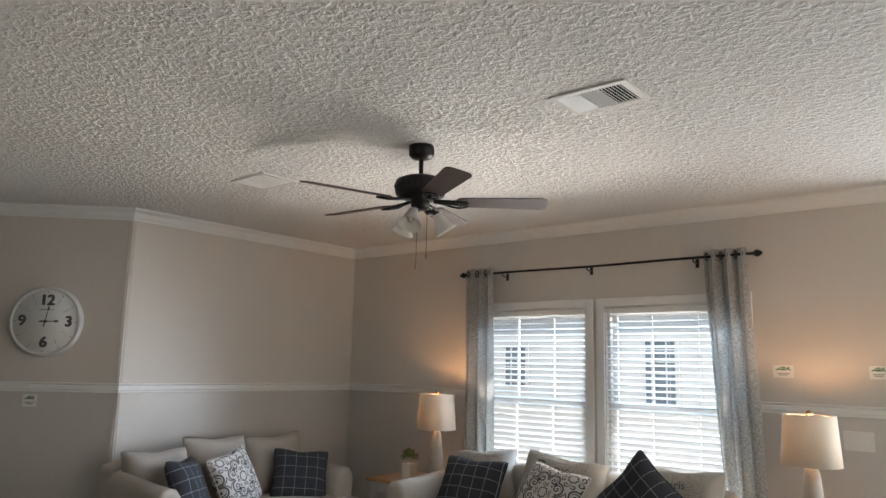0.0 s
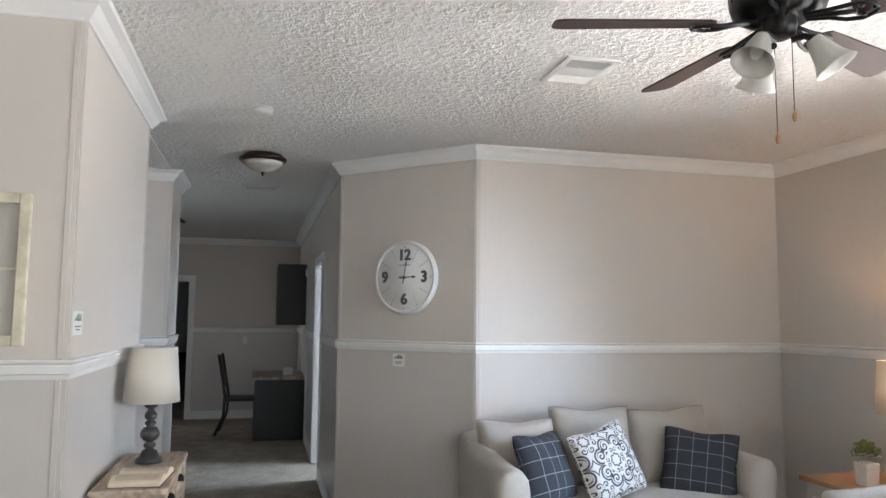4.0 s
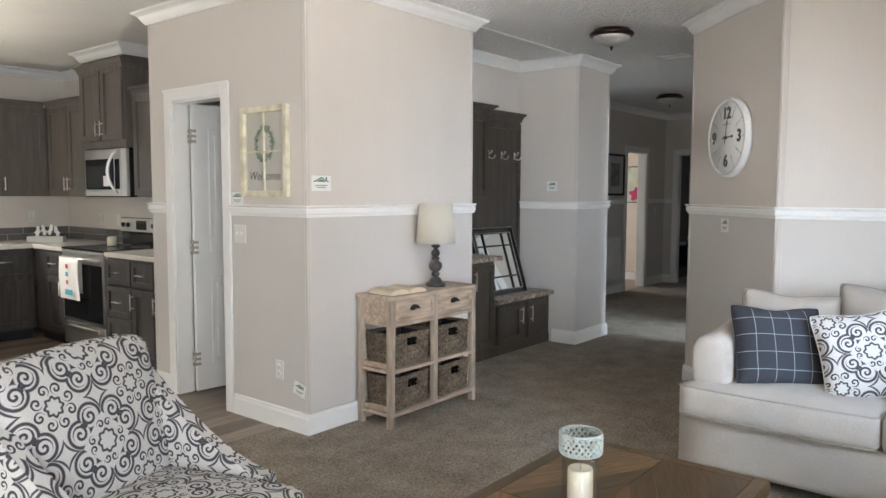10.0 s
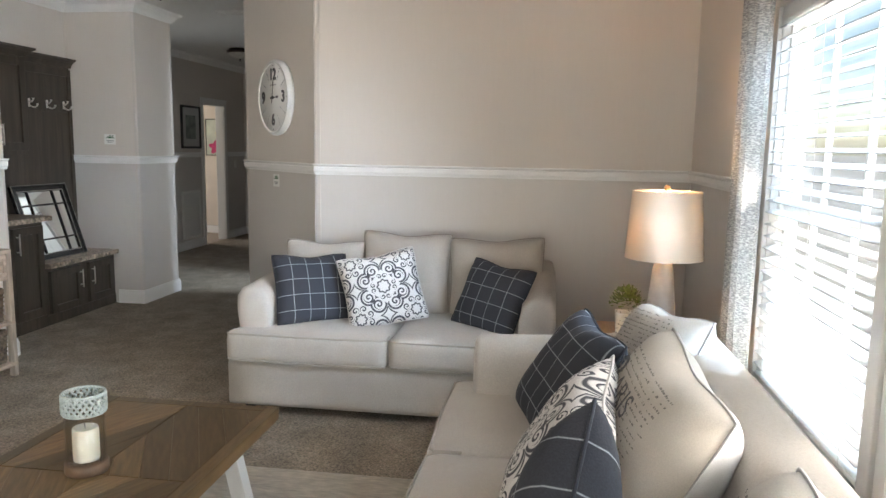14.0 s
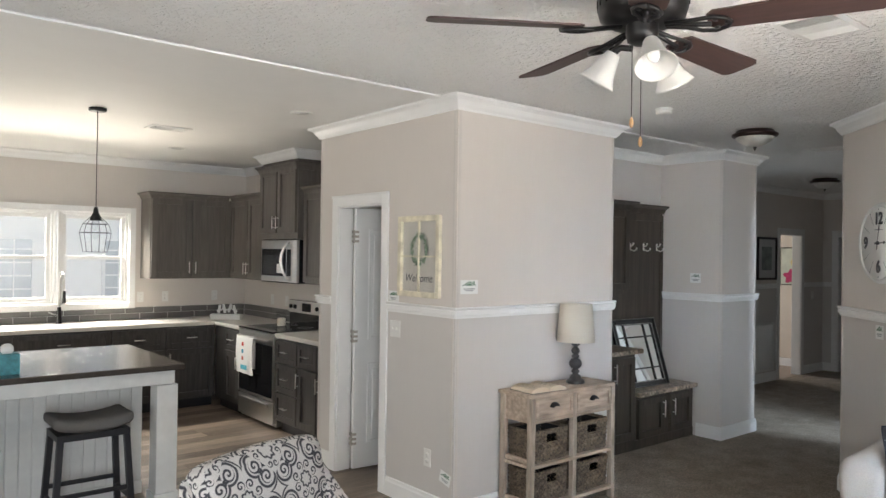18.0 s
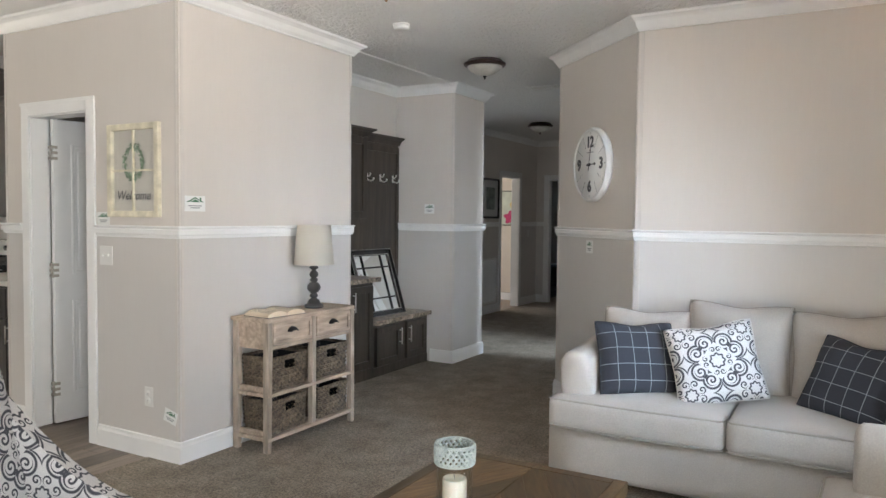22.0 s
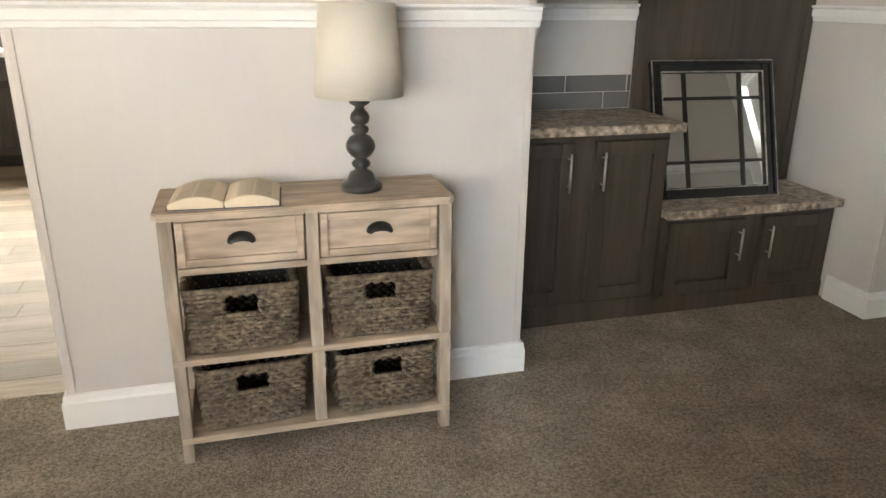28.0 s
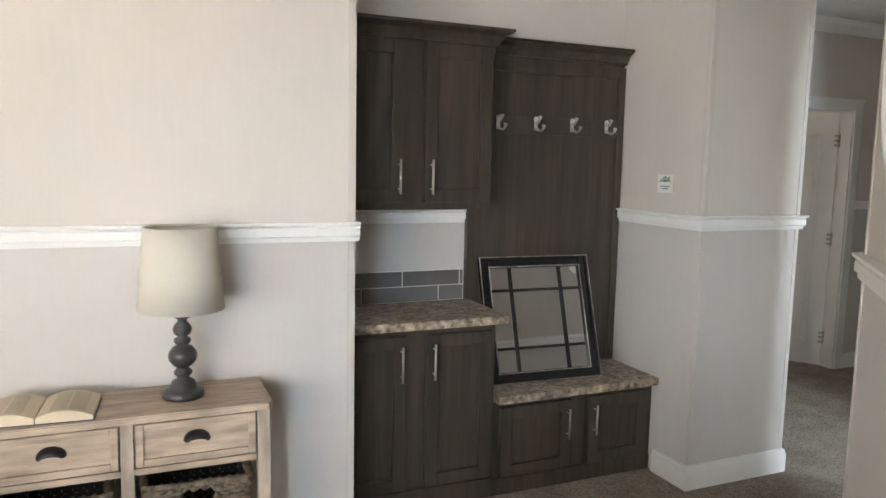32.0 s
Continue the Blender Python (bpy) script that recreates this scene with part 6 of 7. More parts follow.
part("stem", tube([(0, 0, 0.295), (0, 0, 0.53)], 0.005, 8), M_NICKEL, lamp)
shade(0.129, 0.108, 0.285, 0.545, M_SHADE, lamp, "cream linen drum shade")

bk = thing("open_book", "open book with aged cream pages", "book", (-4.245, 0.800, CZ) + (0, 0, -4))
part("cover", box(-0.155, 0.155, -0.105, 0.105, 0, 0.003, 0.001), M_INK, bk)
for s in (-1, 1):
    bm = bmesh.new()
    n = 14
    prof = [(s * (0.002 + 0.148 * i / n), 0.006 + 0.030 * math.sin(math.pi * (0.12 + 0.80 * i / n)) ** 0.8) for i in range(n + 1)]
    rows = []
    for y in (-0.100, 0.100):
        rows.append(([bm.verts.new((x, y, z)) for x, z in prof], [bm.verts.new((x, y, 0.003)) for x, z in prof]))
    (t0, u0), (t1, u1) = rows
    for i in range(n):
        for q in ((t0[i], t0[i + 1], t1[i + 1], t1[i]), (u0[i], u1[i], u1[i + 1], u0[i + 1]), (t0[i], u0[i], u0[i + 1], t0[i + 1]), (t1[i], t1[i + 1], u1[i + 1], u1[i])):
            bm.faces.new(q)
    bm.faces.new((t0[0], t1[0], u1[0], u0[0]))
    bm.faces.new((t0[-1], u0[-1], u1[-1], t1[-1]))
    part("page_block", bm, M_PAPER, bk, smooth=50)
    bm = bmesh.new()
    for k in range(20):
        y = -0.082 + k * 0.0085
        for c0, c1 in ((0.22, 0.52), (0.56, 0.86)):
            q = []
            for i in range(5):
                f = c0 + (c1 - c0) * i / 4
                q.append((s * (0.002 + 0.148 * f), 0.0063 + 0.030 * math.sin(math.pi * (0.12 + 0.80 * f)) ** 0.8))
            for a, b in zip(q, q[1:]):
                bm.faces.new([bm.verts.new(p) for p in ((a[0], y, a[1]), (b[0], y, b[1]), (b[0], y + 0.0035, b[1]), (a[0], y + 0.0035, a[1]))])
    part("print", bm, M_PRINT, bk)


# ---- cabinets ----
def shaker(parent, x0, x1, z0, z1, y, material, handle=None, t=0.028, rail=0.058, hl=0.13):
    """A shaker door or drawer front facing +y: slab, frame, recessed panel and a bar handle ('l', 'r' or 'c')."""
    d = part("cabinet_door" if z1 - z0 > 0.25 else "drawer_front", box(x0 + 0.002, x1 - 0.002, y, y + t * 0.4, z0 + 0.002, z1 - 0.002), material, parent)
    if z1 - z0 > 0.17:
        bm = bmesh.new()
        frame_rect(bm, x0 + 0.002, x1 - 0.002, z0 + 0.002, z1 - 0.002, rail, y + t * 0.4, y + t, 0.003)
        part("door_frame", bm, material, d)
    else:
        part("front_face", box(x0 + 0.002, x1 - 0.002, y + t * 0.4, y + t, z0 + 0.002, z1 - 0.002, 0.003), material, d)
    if handle:
        kind, pos = handle[0], handle[1:]
        if kind == "c":
            xc, zc = (x0 + x1) / 2, (z0 + z1) / 2
            pts = [(xc - 0.055, y + t + 0.028, zc), (xc + 0.055, y + t + 0.028, zc)]
            feet = [(xc - 0.04, zc), (xc + 0.04, zc)]
        else:
            xc = x0 + 0.03 if kind == "l" else x1 - 0.03
            zc = (z1 - 0.04 - hl / 2) if pos == "t" else (z0 + 0.04 + hl / 2) if pos == "b" else (z0 + z1) / 2
            pts = [(xc, y + t + 0.028, zc - hl / 2), (xc, y + t + 0.028, zc + hl / 2)]
            feet = [(xc, zc - hl * 0.35), (xc, zc + hl * 0.35)]
        bm = tube(pts, 0.0055, 8)
        for fx, fz in feet:
            add_tube(bm, [(fx, y + t, fz), (fx, y + t + 0.028, fz)], 0.004, 6)
        part("bar_handle", bm, M_NICKEL, d)
    return d


def crown_cap(bm, x0, x1, y0, y1, z0, z1, out=0.05, left=True, right=True):
    """A flared cornice round the front (and the open sides) of a cabinet top, front towards +y."""
    prof = [(0.0, z0), (0.006, z0), (0.010, z0 + 0.012), (out * 0.45, z0 + (z1 - z0) * 0.55), (out * 0.9, z1 - 0.016), (out, z1 - 0.014), (out, z1), (0.0, z1)]
    path = ([(x1, y0)] if right else []) + [(x1, y1), (x0, y1)] + ([(x0, y0)] if left else [])
    return add_sweep(bm, path[::-1], prof)


# ---- drop-zone niche: tall cabinet, bench, wall cabinet, hook panel ----
NY = -0.0985
tall = thing("base_cabinet", "dark wood base cabinet with two shaker doors", "cabinet", (0, 0, 0))
part("body", box(-6.030, X_P - 0.003, NY, 0.270, 0.006, 0.845), M_DARKWOOD, tall)
part("toe_board", box(-6.030, X_P - 0.003, 0.2705, 0.276, 0.006, 0.10), M_DARKWOOD, tall)
shaker(tall, -6.005, -5.682, 0.115, 0.815, 0.2705, M_DARKWOOD, "rt", hl=0.16)
shaker(tall, -5.590, -5.275, 0.115, 0.815, 0.2705, M_DARKWOOD, "lt", hl=0.16)
solid("countertop", box(-6.062, X_P - 0.0025, NY, 0.340, 0.846, 0.885, 0.006), M_GRANITE, "brown mottled stone-look laminate countertop", "countertop")
bench = thing("bench_cabinet", "low dark wood bench cabinet with two doors", "cabinet", (0, 0, 0))
part("body", box(-6.948, -6.032, NY, 0.270, 0.006, 0.462), M_DARKWOOD, bench)
part("toe_board", box(-6.948, -6.032, 0.2705, 0.276, 0.006, 0.085), M_DARKWOOD, bench)
shaker(bench, -6.900, -6.548, 0.095, 0.440, 0.2705, M_DARKWOOD, "rt", hl=0.15)
shaker(bench, -6.450, -6.060, 0.095, 0.440, 0.2705, M_DARKWOOD, "lt", hl=0.15)
solid("countertop", box(-6.9475, -6.0325, NY, 0.325, 0.463, 0.502, 0.006), M_GRANITE, "brown mottled stone-look laminate bench top", "countertop")
up = thing("wall_cabinet", "dark wood wall cabinet with cornice and two doors", "cabinet", (0, 0, 0))
part("body", box(-6.030, X_P - 0.003, NY, 0.195, 1.355, 2.10), M_DARKWOOD, up)
shaker(up, -6.010, -5.685, 1.385, 2.075, 0.1955, M_DARKWOOD, "rb", hl=0.15)
shaker(up, -5.595, -5.275, 1.385, 2.075, 0.1955, M_DARKWOOD, "lb", hl=0.15)
part("cornice", crown_cap(bmesh.new(), -6.032, X_P - 0.003, NY, 0.205, 2.085, 2.155, 0.06, True, False), M_DARKWOOD, up)
part("cornice_top", box(-6.032, X_P - 0.003, NY, 0.2, 2.101, 2.150), M_DARKWOOD, up)
pan = thing("hook_panel", "dark wood back panel with four coat hooks", "coat rack", (0, 0, 0))
part("panel", box(-6.946, -6.034, NY, -0.078, 0.503, 2.115), M_DARKWOOD, pan)
part("side_stile", box(-6.946, -6.905, -0.0775, -0.064, 0.503, 2.08, 0.002), M_DARKWOOD, pan)
part("side_stile", box(-6.075, -6.034, -0.0775, -0.064, 0.887, 1.352, 0.002), M_DARKWOOD, pan)
part("top_rail", box(-6.9045, -6.0345, -0.0775, -0.064, 2.02, 2.08, 0.002), M_DARKWOOD, pan)
part("hook_rail", box(-6.9045, -6.0345, -0.0775, -0.066, 1.715, 1.800, 0.002), M_DARKWOOD, pan)
part("cornice", crown_cap(bmesh.new(), -6.946, -6.036, NY, -0.064, 2.095, 2.170, 0.065, False, False), M_DARKWOOD, pan)
part("cornice_top", box(-6.946, -6.036, NY, -0.066, 2.116, 2.165), M_DARKWOOD, pan)
for k in range(4):
    x = -6.188 - k * 0.215
    bm = bmesh.new()
    add_lathe(bm, [(0.004, -0.001), (0.013, 0.001), (0.015, 0.005), (0.008, 0.008)], 14)
    sub(bm, pose(x, -0.066, 1.790, -90, 0, 0))
    add_box(bm, x - 0.010, x + 0.010, -0.066, -0.061, 1.735, 1.80, 0.003)
    add_tube(bm, [(x, -0.062, 1.775), (x, -0.040, 1.775), (x, -0.026, 1.790), (x, -0.022, 1.805)], [0.007, 0.006, 0.006, 0.010], 8)
    add_tube(bm, [(x, -0.062, 1.752), (x, -0.045, 1.738), (x, -0.015, 1.730), (x, 0.008, 1.742), (x, 0.014, 1.760)], [0.007, 0.006, 0.0055, 0.006, 0.010], 8)
    part("coat_hook", bm, M_NICKEL, pan, "brushed nickel double hook")

ts = thing("backsplash", "two courses of grey tile with pale grout", "backsplash", (0, 0, 0))
part("grout", box(-6.032, X_P - 0.003, NY, -0.094, 0.8855, 1.040), M_GROUT, ts)
for r, (z0, cuts) in enumerate(((0.888, (-6.030, -5.895, -5.500, X_P - 0.005)), (0.964, (-6.030, -6.008, -5.705, X_P - 0.005)))):
    for a, b in zip(cuts, cuts[1:]):
        part("tile", box(a + 0.003, b - 0.003, -0.0935, -0.088, z0, z0 + 0.072, 0.0015, 1), M_TILE, ts)

# black gridded mirror leaning on the panel
mi = thing("mirror", "black-framed mirror with nine panes, leaning", "mirror")
mw, mh = 0.305, 0.625
M_WORN = mat("rubbed_silver", (0.30, 0.29, 0.27), 0.35, 0.6, var=0.6, scale=25, var2=0.4, scale2=90)
mi.matrix_basis = pose(-6.38, 0.175, 0.504, 0, 0, -3) @ pose(0, 0, 0, 18, 0, 0)
bm = bmesh.new()
for b in ((-mw, -mw + 0.055, 0, mh), (mw - 0.055, mw, 0, mh), (-mw + 0.055, mw - 0.055, mh - 0.055, mh), (-mw + 0.055, mw - 0.055, 0, 0.055)):
    add_box(bm, b[0], b[1], -0.028, 0.0, b[2], b[3], 0.008)
frame_rect(bm, -mw + 0.002, mw - 0.002, 0.002, mh - 0.002, 0.014, -0.001, 0.008, 0.003)
part("frame", bm, M_BLACKGLOSS, mi)
part("mirror_glass", box(-mw + 0.05, mw - 0.05, -0.018, -0.014, 0.05, mh - 0.05), M_MIRROR, mi)
for f in (0.225, 0.775):
    x = -mw + 0.05 + (2 * mw - 0.10) * f
    part("muntin", box(x - 0.007, x + 0.007, -0.0135, -0.003, 0.05, mh - 0.05, 0.003), M_BLACKGLOSS, mi)
    z = 0.05 + (mh - 0.10) * f
    part("muntin", box(-mw + 0.05, mw - 0.05, -0.0132, -0.0035, z - 0.007, z + 0.007, 0.003), M_BLACKGLOSS, mi)
bm = bmesh.new()
frame_rect(bm, -mw + 0.046, mw - 0.046, 0.046, mh - 0.046, 0.006, -0.002, 0.003, 0.001)
part("worn_edge", bm, M_WORN, mi, "silvery rubbed inner edge")
bm = bmesh.new()
frame_rect(bm, -mw - 0.002, mw + 0.002, -0.001, mh + 0.002, 0.005, 0.006, 0.0095, 0.001)
part("worn_edge", bm, M_WORN, mi, "silvery rubbed outer edge")

# ---- kitchen ----
# fronts are built facing +y in a local frame and turned to face +x for the range wall
KW = pose(X_R + 0.002, 0, 0, 0, 0, -90)


def k_unit(name, y0, y1, z0, z1, depth, label, turn=True, material=None, m=None):
    """A cabinet unit on the range wall: local x runs along -y of the room, local y out from the wall."""
    material = material or (M_GREYWOOD_DARK if z0 < 1 else M_GREYWOOD)
    u = thing(name, label, "cabinet", m if m is not None else KW, "kitchen cabinets")
    part("body", box(-y1, -y0, 0.0, depth, z0, z1), material, u)
    return u


DB = 0.60
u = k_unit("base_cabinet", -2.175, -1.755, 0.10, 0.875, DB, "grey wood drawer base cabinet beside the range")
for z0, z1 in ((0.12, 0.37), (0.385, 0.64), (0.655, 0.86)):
    shaker(u, 1.76, 2.17, z0, z1, DB + 0.0005, M_GREYWOOD_DARK, "c", rail=0.045)
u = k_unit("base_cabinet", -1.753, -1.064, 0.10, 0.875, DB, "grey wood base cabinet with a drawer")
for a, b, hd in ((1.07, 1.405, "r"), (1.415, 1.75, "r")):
    shaker(u, a, b, 0.12, 0.64, DB + 0.0005, M_GREYWOOD_DARK, hd + "t")
    shaker(u, a, b, 0.655, 0.86, DB + 0.0005, M_GREYWOOD_DARK, "c", rail=0.045)
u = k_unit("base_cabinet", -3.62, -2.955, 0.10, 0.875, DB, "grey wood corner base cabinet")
shaker(u, 2.965, 3.33, 0.12, 0.64, DB + 0.0005, M_GREYWOOD_DARK, "lt")
shaker(u, 2.965, 3.33, 0.655, 0.86, DB + 0.0005, M_GREYWOOD_DARK, "c", rail=0.045)
solid("toe_kick", box(X_R + 0.01, X_R + DB - 0.05, -3.6, -2.96, 0.0, 0.10), M_NAVYWOOD, "recessed dark toe kick", "toe kick")
solid("toe_kick", box(X_R + 0.01, X_R + DB - 0.05, -2.17, -1.065, 0.0, 0.10), M_NAVYWOOD, "recessed dark toe kick", "toe kick")
UD = 0.32
u = k_unit("wall_cabinet", -2.185, -1.064, 1.37, 2.25, UD, "grey wood wall cabinet beside the microwave")
shaker(u, 1.07, 1.62, 1.385, 2.235, UD + 0.0005, M_GREYWOOD, "rb")
shaker(u, 1.63, 2.18, 1.385, 2.235, UD + 0.0005, M_GREYWOOD, "lb")
part("cornice", crown_cap(bmesh.new(), 1.066, 2.186, 0, UD + 0.02, 2.235, 2.30, 0.045, False, False), M_GREYWOOD, u)
u = k_unit("wall_cabinet", -3.90, -2.985, 1.37, 2.25, UD, "grey wood corner wall cabinet with two doors")
shaker(u, 2.99, 3.42, 1.385, 2.235, UD + 0.0005, M_GREYWOOD, "rb")
shaker(u, 3.43, 3.86, 1.385, 2.235, UD + 0.0005, M_GREYWOOD, "lb")
part("cornice", crown_cap(bmesh.new(), 2.986, 3.86, 0, UD + 0.02, 2.235, 2.30, 0.045, False, False), M_GREYWOOD, u)
u = k_unit("range_cabinet", -2.975, -2.195, 1.80, 2.56, 0.40, "tall grey wood cabinet above the microwave")
shaker(u, 2.205, 2.575, 1.86, 2.50, 0.4005, M_GREYWOOD, "rb")
shaker(u, 2.595, 2.965, 1.86, 2.50, 0.4005, M_GREYWOOD, "lb")
part("cornice", crown_cap(bmesh.new(), 2.194, 2.976, 0, 0.42, 2.47, 2.545, 0.045), M_GREYWOOD, u)
part("riser", box(2.215, 2.955, 0.0, 0.40, 2.561, H - 0.001), M_GREYWOOD, u)
part("white_cornice", add_sweep(bmesh.new(), [(2.955, 0.0), (2.955, 0.40), (2.215, 0.40), (2.215, 0.0)][::-1], CROWN), M_WHITE, u)
KS = pose(0, Y_K + 0.002, 0)
u = thing("wall_cabinet", "grey wood wall cabinet beside the window", "cabinet", KS, "kitchen cabinets")
part("body", box(-4.496, -3.275, 0.0, UD, 1.37, 2.25), M_GREYWOOD, u)
shaker(u, -4.15, -3.72, 1.385, 2.235, UD + 0.0005, M_GREYWOOD, "rb")
shaker(u, -3.71, -3.28, 1.385, 2.235, UD + 0.0005, M_GREYWOOD, "lb")
part("cornice", crown_cap(bmesh.new(), -4.13, -3.274, 0, UD + 0.02, 2.235, 2.30, 0.045, False, True), M_GREYWOOD, u)
xs = (-3.885, -3.35, -2.82, -1.95, -1.40, -0.85, -0.30, 0.25)
for k, (a, b) in enumerate(zip(xs, xs[1:])):
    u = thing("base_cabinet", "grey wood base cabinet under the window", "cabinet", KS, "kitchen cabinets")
    part("body", box(a + 0.001, b - 0.001, 0.0, DB, 0.10, 0.875), M_GREYWOOD_DARK, u)
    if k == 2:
        shaker(u, a + 0.01, (a + b) / 2, 0.12, 0.64, DB + 0.0005, M_GREYWOOD_DARK, "rt")
        shaker(u, (a + b) / 2, b - 0.01, 0.12, 0.64, DB + 0.0005, M_GREYWOOD_DARK, "lt")
        shaker(u, a + 0.01, b - 0.01, 0.655, 0.86, DB + 0.0005, M_GREYWOOD_DARK, "c", rail=0.045)
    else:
        shaker(u, a + 0.01, b - 0.01, 0.12, 0.64, DB + 0.0005, M_GREYWOOD_DARK, "rt")
        shaker(u, a + 0.01, b - 0.01, 0.655, 0.86, DB + 0.0005, M_GREYWOOD_DARK, "c", rail=0.045)
solid("toe_kick", box(-3.88, 0.25, Y_K + 0.01, Y_K + DB - 0.05, 0.0, 0.10), M_NAVYWOOD, "recessed dark toe kick", "toe kick")
bm = box(X_R + 0.003, 0.27, Y_K + 0.003, Y_K + DB + 0.035, 0.877, 0.917, 0.005)
solid("countertop", bm, M_COUNTER, "light laminate countertop under the window", "countertop")
solid("countertop", box(X_R + 0.003, X_R + DB + 0.035, Y_K + DB + 0.037, -2.957, 0.877, 0.917, 0.005), M_COUNTER, "light laminate countertop in the corner beside the range", "countertop")
solid("countertop", box(X_R + 0.003, X_R + DB + 0.035, -2.173, -1.064, 0.877, 0.917, 0.005), M_COUNTER, "light laminate countertop beside the range", "countertop")
ks = thing("backsplash", "two courses of grey kitchen tile with pale grout", "backsplash", (0, 0, 0))
part("grout", box(X_R + 0.003, 0.25, Y_K + 0.001, Y_K + 0.005, 0.918, 1.05), M_GROUT, ks)
part("grout", box(X_R + 0.001, X_R + 0.005, Y_K + 0.006, -1.064, 0.918, 1.05), M_GROUT, ks)
for r in range(2):
    z = 0.920 + r * 0.066
    x = X_R + 0.014 - r * 0.15
    while x < 0.22:
        a, b = max(x, X_R + 0.014), min(x + 0.30, 0.249)
        part("tile", box(a + 0.0015, b - 0.0015, Y_K + 0.0055, Y_K + 0.011, z, z + 0.063, 0.0015, 1), M_TILE, ks)
        x += 0.303
    y = Y_K + 0.014 - r * 0.15
    while y < -1.10:
        a, b = max(y, Y_K + 0.014), min(y + 0.30, -1.066)
        part("tile", box(X_R + 0.0055, X_R + 0.011, a + 0.0015, b - 0.0015, z, z + 0.063, 0.0015, 1), M_TILE, ks)
        y += 0.303

# range
rg = thing("range", "stainless steel electric range with black glass top", "stove", KW)
a, b, D = 2.18, 2.95, 0.62
part("body", box(a, b, 0.01, D - 0.02, 0.03, 0.905, 0.004), M_STEEL, rg)
part("cooktop", box(a - 0.002, b + 0.002, 0.06, D + 0.02, 0.906, 0.924, 0.006), M_BLACKGLASS, rg, "black glass cooktop")
for x, y, r in ((a + 0.20, 0.20, 0.08), (b - 0.20, 0.20, 0.10), (a + 0.20, 0.46, 0.10), (b - 0.20, 0.46, 0.08)):
    part("burner_ring", tube([(x + r * math.cos(q * math.pi / 16), y + r * math.sin(q * math.pi / 16), 0.9245) for q in range(33)], 0.0012, 4), M_GREYPRINT, rg)
bm = box(a, b, 0.005, 0.075, 0.906, 1.175, 0.008)
part("backguard", bm, M_BLACKGLASS, rg)
part("control_panel", sub(box(a, b, 0.0, 0.012, 1.045, 1.17, 0.003), pose(0, 0.074, 0)), M_STEEL, rg)
part("display", box((a + b) / 2 - 0.09, (a + b) / 2 + 0.09, 0.0865, 0.089, 1.065, 1.150), M_BLACKGLASS, rg)
for x in (a + 0.07, a + 0.16, b - 0.16, b - 0.07):
    bm = sub(lathe([(0.022, 0), (0.022, 0.016), (0.018, 0.022)], 16), pose(x, 0.087, 1.107, -90, 0, 0))
    part("knob", bm, M_BLACKGLOSS, rg)
dr = part("oven_door", box(a + 0.004, b - 0.004, D - 0.019, D + 0.02, 0.275, 0.895, 0.006), M_STEEL, rg)
part("oven_window", box(a + 0.025, b - 0.025, D + 0.0205, D + 0.023, 0.30, 0.79, 0.002), M_BLACKGLASS, dr)
bm = tube([(a + 0.05, D + 0.055, 0.835), (b - 0.05, D + 0.055, 0.835)], 0.012, 10)
for x in (a + 0.07, b - 0.07):
    add_tube(bm, [(x, D + 0.02, 0.835), (x, D + 0.055, 0.835)], 0.008, 8)
part("oven_handle", bm, M_STEEL, dr)
dw = part("drawer", box(a + 0.004, b - 0.004, D - 0.019, D + 0.018, 0.06, 0.262, 0.006), M_STEEL, rg)
part("drawer_pull", box(a + 0.10, b - 0.10, D + 0.0185, D + 0.032, 0.205, 0.235, 0.006), M_STEEL, dw)
tw = thing("dish_towel", "white dish towel with small coloured prints", "towel", KW @ pose(2.70, D + 0.055, 0.835))
bm = bmesh.new()
rows = []
for k in range(21):
    f = k / 20
    if f < 0.42:
        y, z = -0.016, -0.30 * (1 - f / 0.42)
    elif f < 0.5:
        q = (f - 0.42) / 0.08 * math.pi
        y, z = -0.016 * math.cos(q), 0.016 * math.sin(q)
    else:
        y, z = 0.016 + 0.006 * math.sin((f - 0.5) * 9), -0.36 * (f - 0.5) / 0.5
    rows.append([bm.verts.new((-0.18 + 0.36 * i / 8, y + (0.006 * math.sin(i * 1.7) * min(1, abs(z) * 5) if f > 0.5 else 0), z)) for i in range(9)])
for r0, r1 in zip(rows, rows[1:]):
    for i in range(8):
        bm.faces.new((r0[i], r0[i + 1], r1[i + 1], r1[i]))
part("cloth", bm, M_CARD, tw, smooth=True)
for (x, z, s), c in zip(((0.02, -0.07, 0.022), (0.02, -0.14, 0.022), (0.02, -0.21, 0.020), (-0.01, -0.295, 0.07)), ((0.6, 0.06, 0.05), (0.05, 0.3, 0.45), (0.5, 0.1, 0.08), (0.08, 0.38, 0.5))):
    mc = mat("towel_print", c, 0.9)
    part("print", box(x - s, x + s, 0.0265, 0.0275, z - (0.018 if s < 0.05 else 0.022), z + (0.018 if s < 0.05 else 0.022)), mc, tw)

# microwave
mw_ = thing("microwave", "stainless over-the-range microwave with black window", "microwave", KW)
part("body", box(2.205, 2.965, 0.0, 0.37, 1.375, 1.795, 0.004), M_BLACKGLOSS, mw_)
dr = part("door", box(2.305, 2.963, 0.3705, 0.40, 1.378, 1.792, 0.005), M_STEEL, mw_)
part("window", box(2.425, 2.945, 0.4005, 0.403, 1.435, 1.705, 0.002), M_BLACKGLASS, dr)
part("window_screen", box(2.455, 2.925, 0.4035, 0.4042, 1.455, 1.645, 0.001), M_SCREEN, dr, "dark grey perforated screen")
